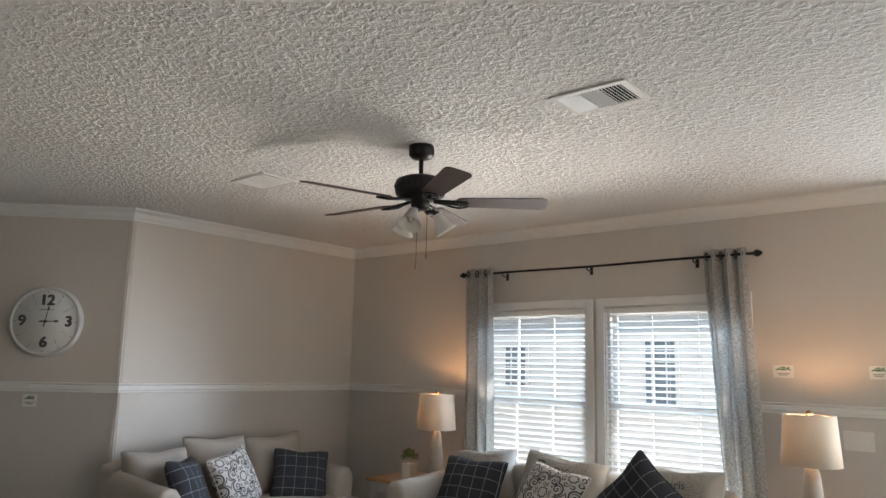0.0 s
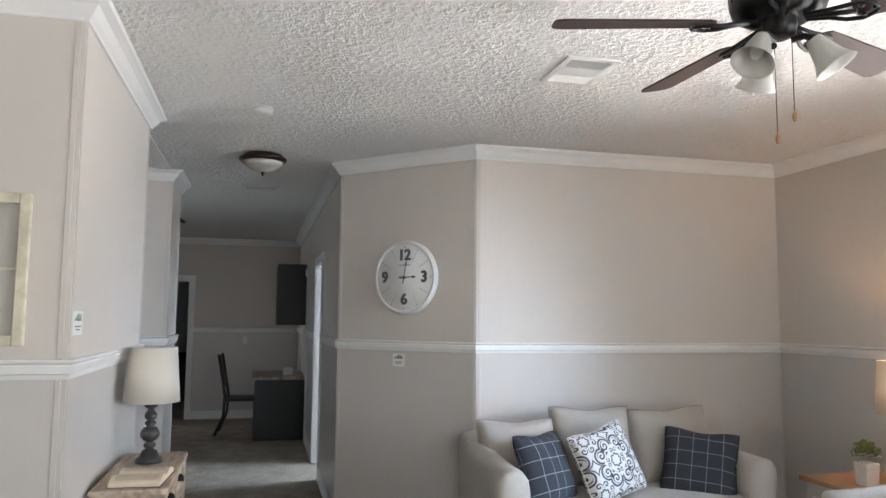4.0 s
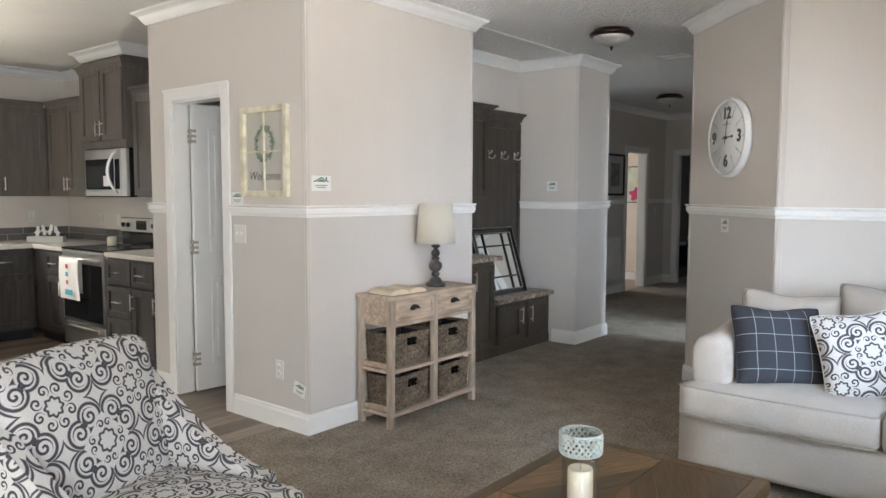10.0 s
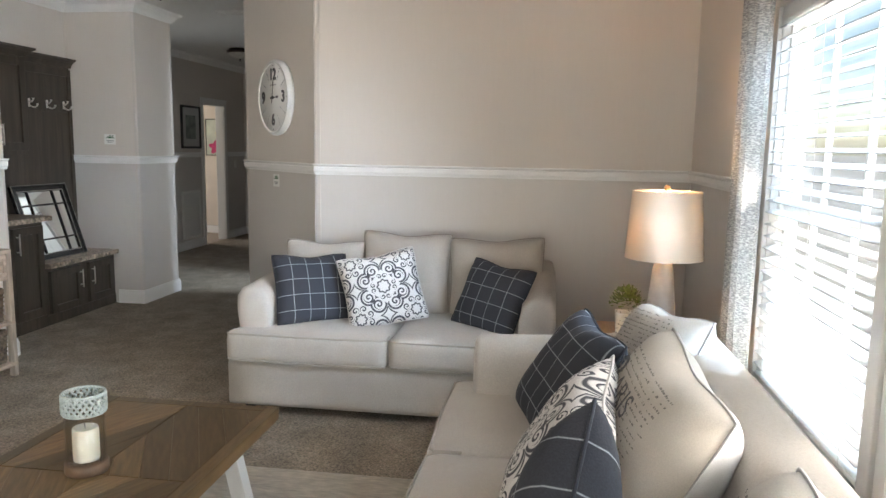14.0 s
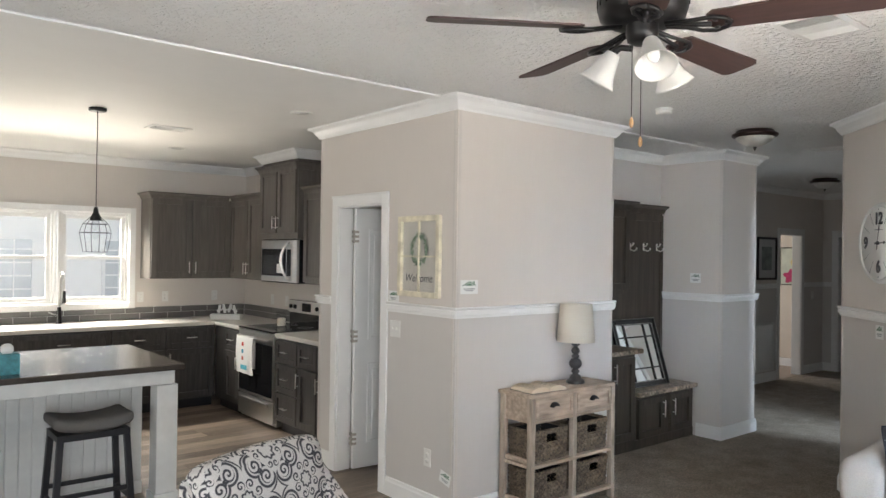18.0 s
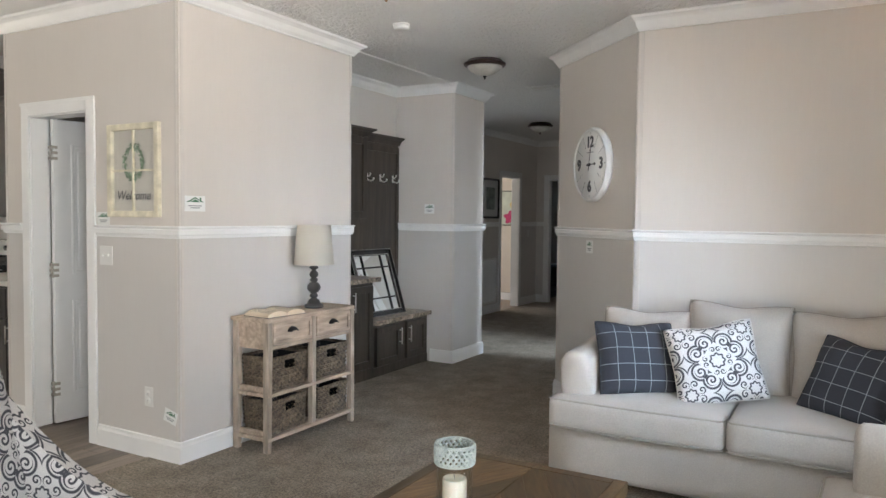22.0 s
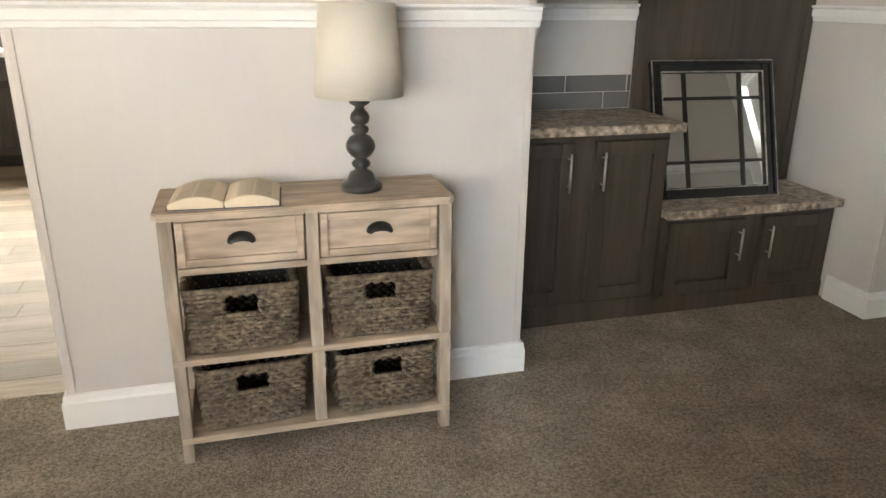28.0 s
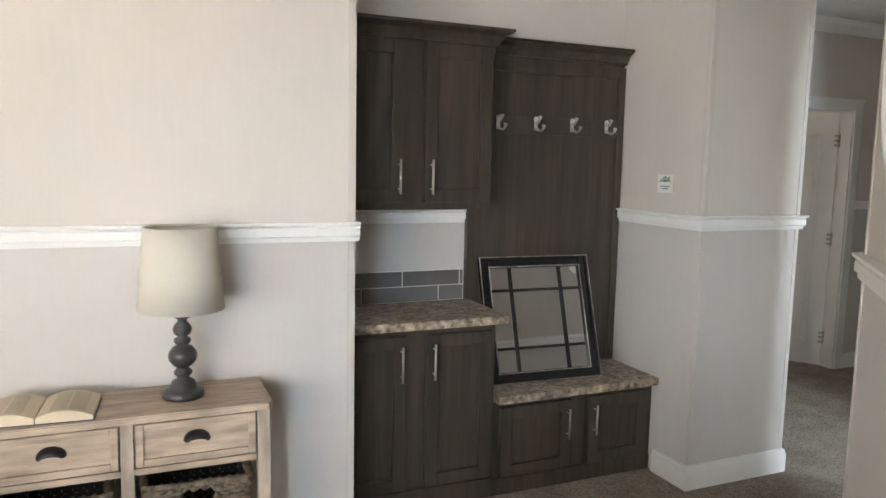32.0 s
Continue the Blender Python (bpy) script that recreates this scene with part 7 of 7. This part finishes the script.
part("control_panel", box(2.207, 2.302, 0.3705, 0.40, 1.378, 1.792, 0.005), M_STEEL, mw_)
part("keypad", box(2.325, 2.405, 0.4005, 0.402, 1.44, 1.70, 0.002), M_BLACKGLASS, dr)
bow = [(2.36 + 0.055 * math.sin(q * math.pi / 10), 0.402 + 0.06 * math.sin(q * math.pi / 10) ** 0.6, 1.775 - 0.037 * q) for q in range(11)]
part("door_handle", tube(bow, [0.010 + 0.006 * math.sin(q * math.pi / 10) for q in range(11)], 12), M_NICKEL, dr, "bowed chrome handle")
part("vent_grille", box(2.215, 2.955, 0.30, 0.398, 1.369, 1.3745), M_BLACKGLOSS, mw_)
part("paper_tag", box(2.50, 2.61, 0.4045, 0.4055, 1.465, 1.555), M_CARD, mw_)

# on the counters
jar = thing("candle_jar", "glass jar with a pale candle on the stove", "candle", (X_R + 0.34, -2.62, 0.925))
g = part("glass_jar", lathe([(0.05, 0), (0.052, 0.005), (0.052, 0.15), (0.049, 0.15), (0.049, 0.008), (0.004, 0.007)], 24, cap=False), M_GLASS, jar)
g.visible_shadow = False
part("candle", lathe([(0.04, 0.008), (0.042, 0.012), (0.042, 0.085), (0.03, 0.088)], 20), M_WAX, jar)
dec = thing("counter_decoration", "white cut-out wooden kitchen decoration", "decoration", pose(-4.05, -3.72, 0.918, 0, 0, -45))
part("tray", box(-0.17, 0.17, -0.04, 0.04, 0, 0.06, 0.005), M_WPAINT, dec)
for x, z, r in ((-0.10, 0.10, 12), (-0.04, 0.115, -15), (0.02, 0.11, 10), (0.08, 0.10, -8)):
    part("cut_out_shape", sub(sub(box(-0.014, 0.014, -0.006, 0.006, -0.04, 0.06, 0.004), pose(0, 0, 0, 0, r, 0)), pose(x, 0, z)), M_WPAINT, dec)
    part("cut_out_shape", sub(sub(box(-0.030, 0.030, -0.0055, 0.0055, -0.010, 0.012, 0.004), pose(0, 0, 0, 0, -r * 2, 0)), pose(x, 0, z)), M_WPAINT, dec)
fc = thing("faucet", "dark pull-down spring kitchen faucet", "faucet", (-2.45, Y_K + 0.13, 0.917))
part("base", lathe([(0.028, 0), (0.028, 0.012), (0.020, 0.02), (0.019, 0.16), (0.013, 0.17)], 16), M_BRONZE, fc)
arc = [(0, 0, 0.16)] + [(0, 0.10 - 0.10 * math.cos(q * math.pi / 10), 0.42 + 0.10 * math.sin(q * math.pi / 10)) for q in range(11)] + [(0, 0.20, 0.33)]
part("spout", tube(arc, 0.010, 10), M_STEEL, fc)
part("spray_head", tube([(0, 0.20, 0.34), (0, 0.20, 0.22)], [0.014, 0.018], 12), M_BRONZE, fc)
part("lever", tube([(0.018, 0, 0.09), (0.06, 0, 0.10), (0.10, 0, 0.12)], 0.007, 8), M_STEEL, fc)
sk = thing("sink", "stainless drop-in kitchen sink", "sink", (-2.40, Y_K + 0.33, 0.917))
bm = bmesh.new()
for q in ((-0.40, 0.40, -0.22, -0.19), (-0.40, 0.40, 0.19, 0.22), (-0.40, -0.37, -0.19, 0.19), (0.37, 0.40, -0.19, 0.19)):
    add_box(bm, *q, 0.0, 0.006, 0.002)
part("rim", bm, M_STEEL, sk)
part("basin", box(-0.37, 0.37, -0.19, 0.19, 0.0005, 0.0025), M_STEEL, sk)

# island
isl = thing("kitchen_island", "white beadboard kitchen island with dark top", "kitchen island", (0, 0, 0))
part("countertop", box(-2.49, 0.30, -1.93, -0.70, 0.895, 0.932, 0.006), M_DARKCOUNTER, isl, "dark glossy laminate top")
part("top_rail", box(-2.44, 0.25, -0.81, -0.76, 0.80, 0.894, 0.004), M_WPAINT, isl)
part("top_rail", box(-2.43, -2.38, -1.88, -0.815, 0.80, 0.894, 0.004), M_WPAINT, isl)
for x in (-2.455, 0.12):
    ps = part("post", box(x, x + 0.135, -0.875, -0.74, 0.0, 0.799, 0.006), M_WPAINT, isl)
    part("post_base", box(x - 0.012, x + 0.147, -0.887, -0.728, 0.0, 0.10, 0.006), M_WPAINT, ps)
part("core", box(-2.36, 0.25, -1.88, -1.165, 0.0, 0.894), M_WPAINT, isl)
me_bead = finish(box(-0.036, 0.036, 0, 0.009, 0.0, 0.89, 0.003, 1), "bead_board", M_WPAINT)
for k in range(35):
    o = new("bead_board", me_bead)
    o.parent = isl
    o.matrix_basis = pose(-2.32 + k * 0.0745, -1.1645, 0.002)
part("baseboard", box(-2.36, 0.25, -1.155, -1.140, 0.0, 0.09, 0.004), M_WPAINT, isl)


def stool(x, y):
    s = thing("bar_stool", "dark wood saddle stool with grey fabric seat", "bar stool", (x, y, 0), "bar stools")
    bm = cushion(-0.225, 0.225, -0.16, 0.16, 0.575, 0.645, 0.028, (0, 0, 0.006), 10)
    for v in bm.verts:
        v.co.z += 0.035 * (v.co.x / 0.225) ** 2
    part("seat", bm, mat("grey_stool_fabric", (0.11, 0.105, 0.10), 0.9, var=0.12, scale=250), s, "grey fabric saddle seat")
    bm = box(-0.205, 0.205, -0.145, 0.145, 0.535, 0.575, 0.004)
    part("seat_frame", bm, M_NAVYWOOD, s)
    for sx in (-1, 1):
        for sy in (-1, 1):
            bm = box(-0.018, 0.018, -0.018, 0.018, 0, 0.56, 0.003)
            for v in bm.verts:
                f = 1 - v.co.z / 0.56
                v.co.x += sx * (0.185 + 0.035 * f)
                v.co.y += sy * (0.125 + 0.03 * f)
            part("leg", bm, M_NAVYWOOD, s)
        part("stretcher", box(sx * 0.205 - 0.010, sx * 0.205 + 0.010, -0.14, 0.14, 0.14, 0.165, 0.002), M_NAVYWOOD, s)
    for sy in (-1, 1):
        part("stretcher", box(-0.20, 0.20, sy * 0.142 - 0.010, sy * 0.142 + 0.010, 0.20, 0.225, 0.002), M_NAVYWOOD, s)
    return s


s0 = stool(-1.93, -0.80)
copy_thing(s0, pose(-1.20, -0.80, 0))
tb = thing("tissue_box", "teal patterned tissue box on the island", "tissue box", (-1.50, -0.90, 0.932))
part("box", box(-0.06, 0.06, -0.06, 0.06, 0, 0.12, 0.003), mat("teal_card", (0.05, 0.22, 0.26), 0.5, var=0.4, scale=40), tb)
part("tissue", cushion(-0.03, 0.03, -0.02, 0.02, 0.12, 0.17, 0.012, (0.005, 0.01, 0.01), 5), M_CARD, tb)

pd = thing("pendant_lamp", "black wire-cage pendant lamp over the island", "pendant lamp", (-2.11, -1.44, 0))
part("canopy", lathe([(0.058, H - 0.022), (0.060, H - 0.012), (0.058, H - 0.001)], 24), M_BLACK, pd)
part("cord", tube([(0, 0, H - 0.02), (0, 0, 1.96)], 0.003, 6), M_BLACK, pd)
part("socket_cap", lathe([(0.040, 1.875), (0.034, 1.90), (0.018, 1.93), (0.014, 1.965), (0.004, 1.972)], 18), M_BLACK, pd)
for k in range(6):
    a = 2 * math.pi * k / 6
    c, s = math.cos(a), math.sin(a)
    part("cage_wire", tube([(0.034 * c, 0.034 * s, 1.90), (0.085 * c, 0.085 * s, 1.85), (0.105 * c, 0.105 * s, 1.79), (0.080 * c, 0.080 * s, 1.655)], 0.0020, 5), M_BLACK, pd)
for r, z in ((0.085, 1.85), (0.105, 1.79), (0.080, 1.655)):
    part("cage_ring", tube([(r * math.cos(q * math.pi / 4), r * math.sin(q * math.pi / 4), z) for q in range(9)], 0.0020, 5), M_BLACK, pd)
part("bulb", lathe([(0.012, 1.88), (0.028, 1.83), (0.033, 1.79), (0.022, 1.755), (0.003, 1.745)], 16), M_GLASS, pd)
for x, y in ((-3.24, -0.58), (-3.23, -3.03), (-1.0, -3.03), (-1.0, -0.58)):
    r = thing("recessed_light", "white recessed ceiling downlight, off", "ceiling light", (x, y, H), "recessed lights")
    part("trim_ring", lathe([(0.052, -0.001), (0.078, -0.001), (0.080, -0.005), (0.074, -0.008), (0.055, -0.006)], 28, cap=False), M_PLASTIC, r)
    part("lens", lathe([(0.053, -0.0045), (0.053, -0.0015)], 24), M_GREYLINEN, r)

# ---- hall and rooms beyond ----
hp = thing("framed_picture", "dark framed picture with pale grey mat", "picture", on_wall(-10.42, -0.75, 1.68, 90))
bm = bmesh.new()
for b in ((-0.27, -0.24, -0.29, 0.29), (0.24, 0.27, -0.29, 0.29), (-0.24, 0.24, 0.26, 0.29), (-0.24, 0.24, -0.29, -0.26)):
    add_box(bm, *b, 0.002, 0.028, 0.004)
part("frame", bm, M_BLACKGLOSS, hp)
part("mat_board", box(-0.245, 0.245, -0.265, 0.265, 0.004, 0.010), M_GREYLINEN, hp)
part("print", box(-0.14, 0.14, -0.16, 0.16, 0.0105, 0.012), mat("muted_landscape_print", (0.22, 0.25, 0.23), 0.7, var=0.5, scale=9), hp)
rv = thing("return_vent", "white louvred return-air grille low on the wall", "vent", on_wall(-10.38, -0.75, 0.48, 90))
bm = bmesh.new()
for b in ((-0.26, -0.23, -0.33, 0.33), (0.23, 0.26, -0.33, 0.33), (-0.23, 0.23, 0.30, 0.33), (-0.23, 0.23, -0.33, -0.30)):
    add_box(bm, *b, 0.002, 0.016, 0.003)
part("frame", bm, M_PLASTIC, rv)
# shade behind the louvres given as a near-black sheet
part("backing", box(-0.235, 0.235, -0.305, 0.305, 0.002, 0.004), M_INNER_SHADE, rv)
me = finish(box(-0.0035, 0.0035, -0.30, 0.30, 0.004, 0.016), "louvre", M_PLASTIC)
for k in range(16):
    o = new("louvre", me)
    o.parent = rv
    o.matrix_basis = pose(-0.215 + k * 0.0285, 0, 0, 0, 20, 0)

dk = thing("desk", "built-in dark desk cabinet against the hall wall", "desk", (0, 0, 0))
part("desktop", box(-11.15, -10.05, 1.19, Y_H - 0.002, 0.735, 0.775, 0.005), M_GRANITE, dk)
part("side_cabinet", box(-10.50, -10.07, 1.22, Y_H - 0.002, 0.008, 0.734), M_NAVYWOOD, dk)
part("side_panel", box(-11.13, -11.09, 1.22, Y_H - 0.002, 0.008, 0.734), M_NAVYWOOD, dk)
part("note_card", sub(box(-0.06, 0.06, -0.002, 0.002, 0, 0.10), pose(-10.25, 1.62, 0.776, -14, 0, 80)), M_CARD, dk)
uc = thing("wall_cabinet", "near-black wall cabinet above the desk", "cabinet", (0, 0, 0))
part("body", box(-11.15, -10.35, 1.47, Y_H - 0.002, 1.40, 2.18, 0.004), M_NAVYWOOD, uc)
part("bar_handle", tube([(-10.40, 1.44, 1.48), (-10.40, 1.44, 1.60)], 0.005, 8), M_NICKEL, uc)
dc = thing("desk_chair", "dark wooden side chair at the desk", "chair", pose(-10.75, 1.06, 0, 0, 0, 176))
part("seat", box(-0.21, 0.21, -0.21, 0.21, 0.43, 0.47, 0.008), M_NAVYWOOD, dc)
for sx in (-1, 1):
    part("back_leg", tube([(sx * 0.19, 0.30, 0.008), (sx * 0.19, 0.20, 0.25), (sx * 0.19, 0.19, 0.50), (sx * 0.19, 0.28, 1.02)], 0.018, 8), M_NAVYWOOD, dc)
    part("front_leg", tube([(sx * 0.18, -0.18, 0.008), (sx * 0.18, -0.18, 0.43)], 0.018, 8), M_NAVYWOOD, dc)
part("back_panel", sub(box(-0.18, 0.18, -0.010, 0.010, 0, 0.38, 0.004), pose(0, 0.215, 0.62, -11, 0, 0)), M_NAVYWOOD, dc)

# bright bathroom with a painting on a panelled wall
M_PANEL = mat("pale_panelling", (0.62, 0.55, 0.47), 0.6, var=0.04, scale=6)
bp = thing("wall_panelling", "pale vertical board panelling in the bathroom", "", (0, 0, 0), kind="structure")
for k in range(8):
    part("panel", box(-12.196, -12.188, -0.875 - 0.29 * (k + 1) + 0.006, -0.875 - 0.29 * k, 0.13, 2.6, 0.002, 1), M_PANEL, bp)
part("backing", box(-12.1985, -12.1965, -3.19, -0.875, 0.0, 2.62), mat("panel_groove", (0.10, 0.07, 0.05), 0.8), bp)
part("baseboard", box(-12.196, -12.178, -3.19, -0.88, 0.0, 0.125, 0.004), M_WHITE, bp)
pt = thing("painting", "colourful flower painting in a thin dark frame", "painting", on_wall(-12.187, -1.15, 1.565, 0))
part("canvas", box(-0.235, 0.235, -0.29, 0.29, 0.002, 0.018, 0.002), mat("pale_aqua_canvas", (0.52, 0.55, 0.46), 0.7, var=0.25, scale=5), pt)
bm = bmesh.new()
frame_pts = ((-0.24, -0.225, -0.295, 0.295), (0.225, 0.24, -0.295, 0.295), (-0.225, 0.225, 0.28, 0.295), (-0.225, 0.225, -0.295, -0.28))
for b in frame_pts:
    add_box(bm, *b, 0.019, 0.024, 0.001)
part("frame", bm, M_BRONZE, pt)
for cx, cy, rx, ry, c, nm in ((-0.06, -0.16, 0.11, 0.10, (0.45, 0.03, 0.12), "red_bloom"), (0.02, 0.02, 0.08, 0.14, (0.60, 0.42, 0.10), "yellow_stem"), (0.08, 0.18, 0.10, 0.07, (0.28, 0.10, 0.05), "brown_leaf"), (0.14, -0.10, 0.05, 0.14, (0.62, 0.50, 0.30), "pale_petal")):
    bm = bmesh.new()
    n = 22
    vs = [bm.verts.new((cx + rx * (1 + 0.25 * math.sin(5 * q * 2 * math.pi / n)) * math.cos(2 * math.pi * q / n), cy + ry * (1 + 0.25 * math.sin(5 * q * 2 * math.pi / n)) * math.sin(2 * math.pi * q / n), 0.0195 + 0.0004 * len(nm) % 0.002)) for q in range(n)]
    bm.faces.new(vs)
    part(nm, bm, mat("paint_" + nm, c, 0.7, var=0.3, scale=20), pt)
solid("plank_floor_bath", box(-12.2, -8.6, -3.2, -0.755, -0.012, 0.004), M_PLANK, "brown wood-look plank floor", kind="structure")
# far bedroom
sash_window("window_8", -1.46, -0.72, 0.75, 1.98, pose(-16.2, 0, 0, 0, 0, 90), "white bedroom window with slatted blind", meet=0.5, muntin=False)
for y in (-1.62, -0.86):
    c = thing("curtain", "white sheer curtain beside the bedroom window", "curtain", (0, 0, 0), "bedroom curtains")
    bm = bmesh.new()
    g = {}
    for i in range(25):
        for j in range(2):
            g[i, j] = bm.verts.new((-16.10 + 0.03 * math.sin(i * 1.05), y + 0.20 * i / 24, 2.17 - 2.15 * j))
    for i in range(24):
        f = bm.faces.new((g[i, 0], g[i + 1, 0], g[i + 1, 1], g[i, 1]))
        f.smooth = True
    part("cloth", bm, M_SHEER, c)
br = thing("curtain_rod", "black curtain rod over the bedroom window", "curtain rod", (0, 0, 0))
part("rod", tube([(-16.1, -1.80, 2.14), (-16.1, -0.50, 2.14)], 0.012, 8), M_BRONZE, br)
part("bracket", tube([(-16.2, -1.7, 2.12), (-16.1, -1.7, 2.135)], 0.006, 6), M_BRONZE, br)
sf = thing("sofa", "near-black upholstered sofa in the bedroom", "sofa", pose(-14.55, -0.10, 0, 0, 0, 94))
M_BLACKCLOTH = mat("black_upholstery", (0.014, 0.015, 0.018), 0.8, var=0.2, scale=60)
part("base", cushion(-0.9, 0.9, -0.45, 0.45, 0.05, 0.42, 0.05, (0, 0, 0.01), 6), M_BLACKCLOTH, sf)
part("backrest", cushion(-0.9, 0.9, -0.47, -0.20, 0.25, 0.88, 0.09, (0, 0.02, 0.01), 8), M_BLACKCLOTH, sf)
for sx in (-1, 1):
    part("arm", cushion(sx * 0.9 - 0.12, sx * 0.9 + 0.12, -0.44, 0.45, 0.05, 0.64, 0.08, (0, 0, 0.01), 6), M_BLACKCLOTH, sf)
part("cushion", cushion(-0.75, -0.2, -0.22, 0.0, 0.55, 1.0, 0.07, (0, 0.04, 0.0), 6), M_BLACKCLOTH, sf)
ot = thing("ottoman", "black ottoman beside the bedroom sofa", "ottoman", (-14.95, -1.52, 0))
part("body", cushion(-0.3, 0.3, -0.3, 0.3, 0.04, 0.44, 0.05, (0, 0, 0.02), 6), M_BLACKCLOTH, ot)

# ---- outside ----
M_GROUND = mat("gravel_and_grass", (0.42, 0.41, 0.37), 0.95, var=0.3, scale=3, var2=0.2, scale2=0.4)
bm = bmesh.new()
bm.faces.new([bm.verts.new(p) for p in ((-900, -900, -0.7), (900, -900, -0.7), (900, 900, -0.7), (-900, 900, -0.7))])
solid("ground", bm, M_GROUND, "pale gravel and grass ground outside", kind="structure")


def neighbour(name, x0, x1, y0, y1, face, wins, label, glass=(0.22, 0.26, 0.30)):
    """A neighbouring white-sided house: lap siding, windows on the face towards us, low roof."""
    h = thing(name, label, "house", (0, 0, 0))
    part("wall", box(x0, x1, y0, y1, -0.7, 2.5), M_SIDING, h)
    bm = bmesh.new()
    for k in range(20):
        z = -0.2 + k * 0.135
        ya, yb = (face - 0.012, face) if face == y0 else (face, face + 0.012)
        add_box(bm, x0, x1, min(ya, yb), max(ya, yb), z, z + 0.125)
    part("siding_courses", bm, M_SIDING, h)
    bm = bmesh.new()
    ym = (y0 + y1) / 2
    vs = [bm.verts.new(p) for p in ((x0 - 0.3, y0 - 0.3, 2.5), (x1 + 0.3, y0 - 0.3, 2.5), (x1 + 0.3, y1 + 0.3, 2.5), (x0 - 0.3, y1 + 0.3, 2.5), (x0 - 0.3, ym, 3.9), (x1 + 0.3, ym, 3.9))]
    for q in ((0, 1, 5, 4), (2, 3, 4, 5), (0, 4, 3), (1, 2, 5), (0, 3, 2, 1)):
        bm.faces.new([vs[i] for i in q])
    part("roof", bm, mat("grey_shingle", (0.12, 0.115, 0.11), 0.9, var=0.3, scale=20), h)
    s = 1 if face == y1 else -1
    for a, b, z0, z1 in wins:
        y = face + s * 0.02
        bm = bmesh.new()
        frame_rect(bm, a, b, z0, z1, 0.06, min(y, y + s * 0.03), max(y, y + s * 0.03), 0)
        for k in (1, 2):
            x = a + (b - a) * k / 3
            add_box(bm, x - 0.012, x + 0.012, min(y, y + s * 0.02), max(y, y + s * 0.02), z0 + 0.06, z1 - 0.06)
        for k in range(1, 6):
            z = z0 + (z1 - z0) * k / 6
            add_box(bm, a + 0.06, b - 0.06, min(y, y + s * 0.018), max(y, y + s * 0.018), z - 0.012, z + 0.012)
        wn = part("window", bm, M_WHITE, h)
        part("pane", box(a + 0.05, b - 0.05, min(y, y + s * 0.006), max(y, y + s * 0.006), z0 + 0.05, z1 - 0.05), mat("dull_window_glass", glass, 0.1), wn)
    return h


M_SIDING = mat("white_lap_siding", (0.82, 0.82, 0.81), 0.6, var=0.03, scale=4)
neighbour("house", -16.0, 8.0, 11.0, 17.0, 11.0, ((-7.80, -7.24, 1.14, 1.95), (-5.12, -4.51, 0.92, 2.04)), "white-sided neighbouring house beyond the window")
# paler panes on this house: the washed-out brightness is put into the glass colour
neighbour("house", -12.0, 10.0, -18.0, -10.5, -10.5, ((-5.4, -4.5, 0.5, 1.9), (-3.4, -2.4, 0.5, 1.9)), "white-sided house behind the kitchen window", (0.55, 0.58, 0.60))



# ---- floor planks, last ----
def plank_floor():
    """Vinyl planks laid along x in staggered rows, each with its own eased edges."""
    L, Wd = 1.22, 0.152
    bm = bmesh.new()
    vs = [bm.verts.new((x, y, z)) for z, i in ((-0.003, 0.0), (-0.0008, 0.0), (0.0, 0.0012)) for x, y in ((i, i), (1 - i / L, i), (1 - i / L, Wd - i), (i, Wd - i))]
    for a in (0, 4):
        for j in range(4):
            bm.faces.new((vs[a + j], vs[a + (j + 1) % 4], vs[a + 4 + (j + 1) % 4], vs[a + 4 + j]))
    bm.faces.new(vs[8:12])
    me = finish(bm, "plank", M_PLANK)
    rng = random.Random(11)
    rows = int((0.356 + 4.22) / Wd)
    for r in range(rows):
        y = 0.356 - (r + 1) * Wd
        x = -5.18 - rng.random() * 0.9
        while x < X_E - 0.02:
            a, b = max(x, -5.18), min(x + L, X_E - 0.01)
            x += L
            if b - a < 0.05:
                continue
            ob = new("plank", me)
            ob.parent = PLANK_FLOOR
            ob.matrix_basis = Matrix.Translation((a, y, 0)) @ Matrix.Diagonal((b - a - 0.001, 0.994, 1, 1))


plank_floor()
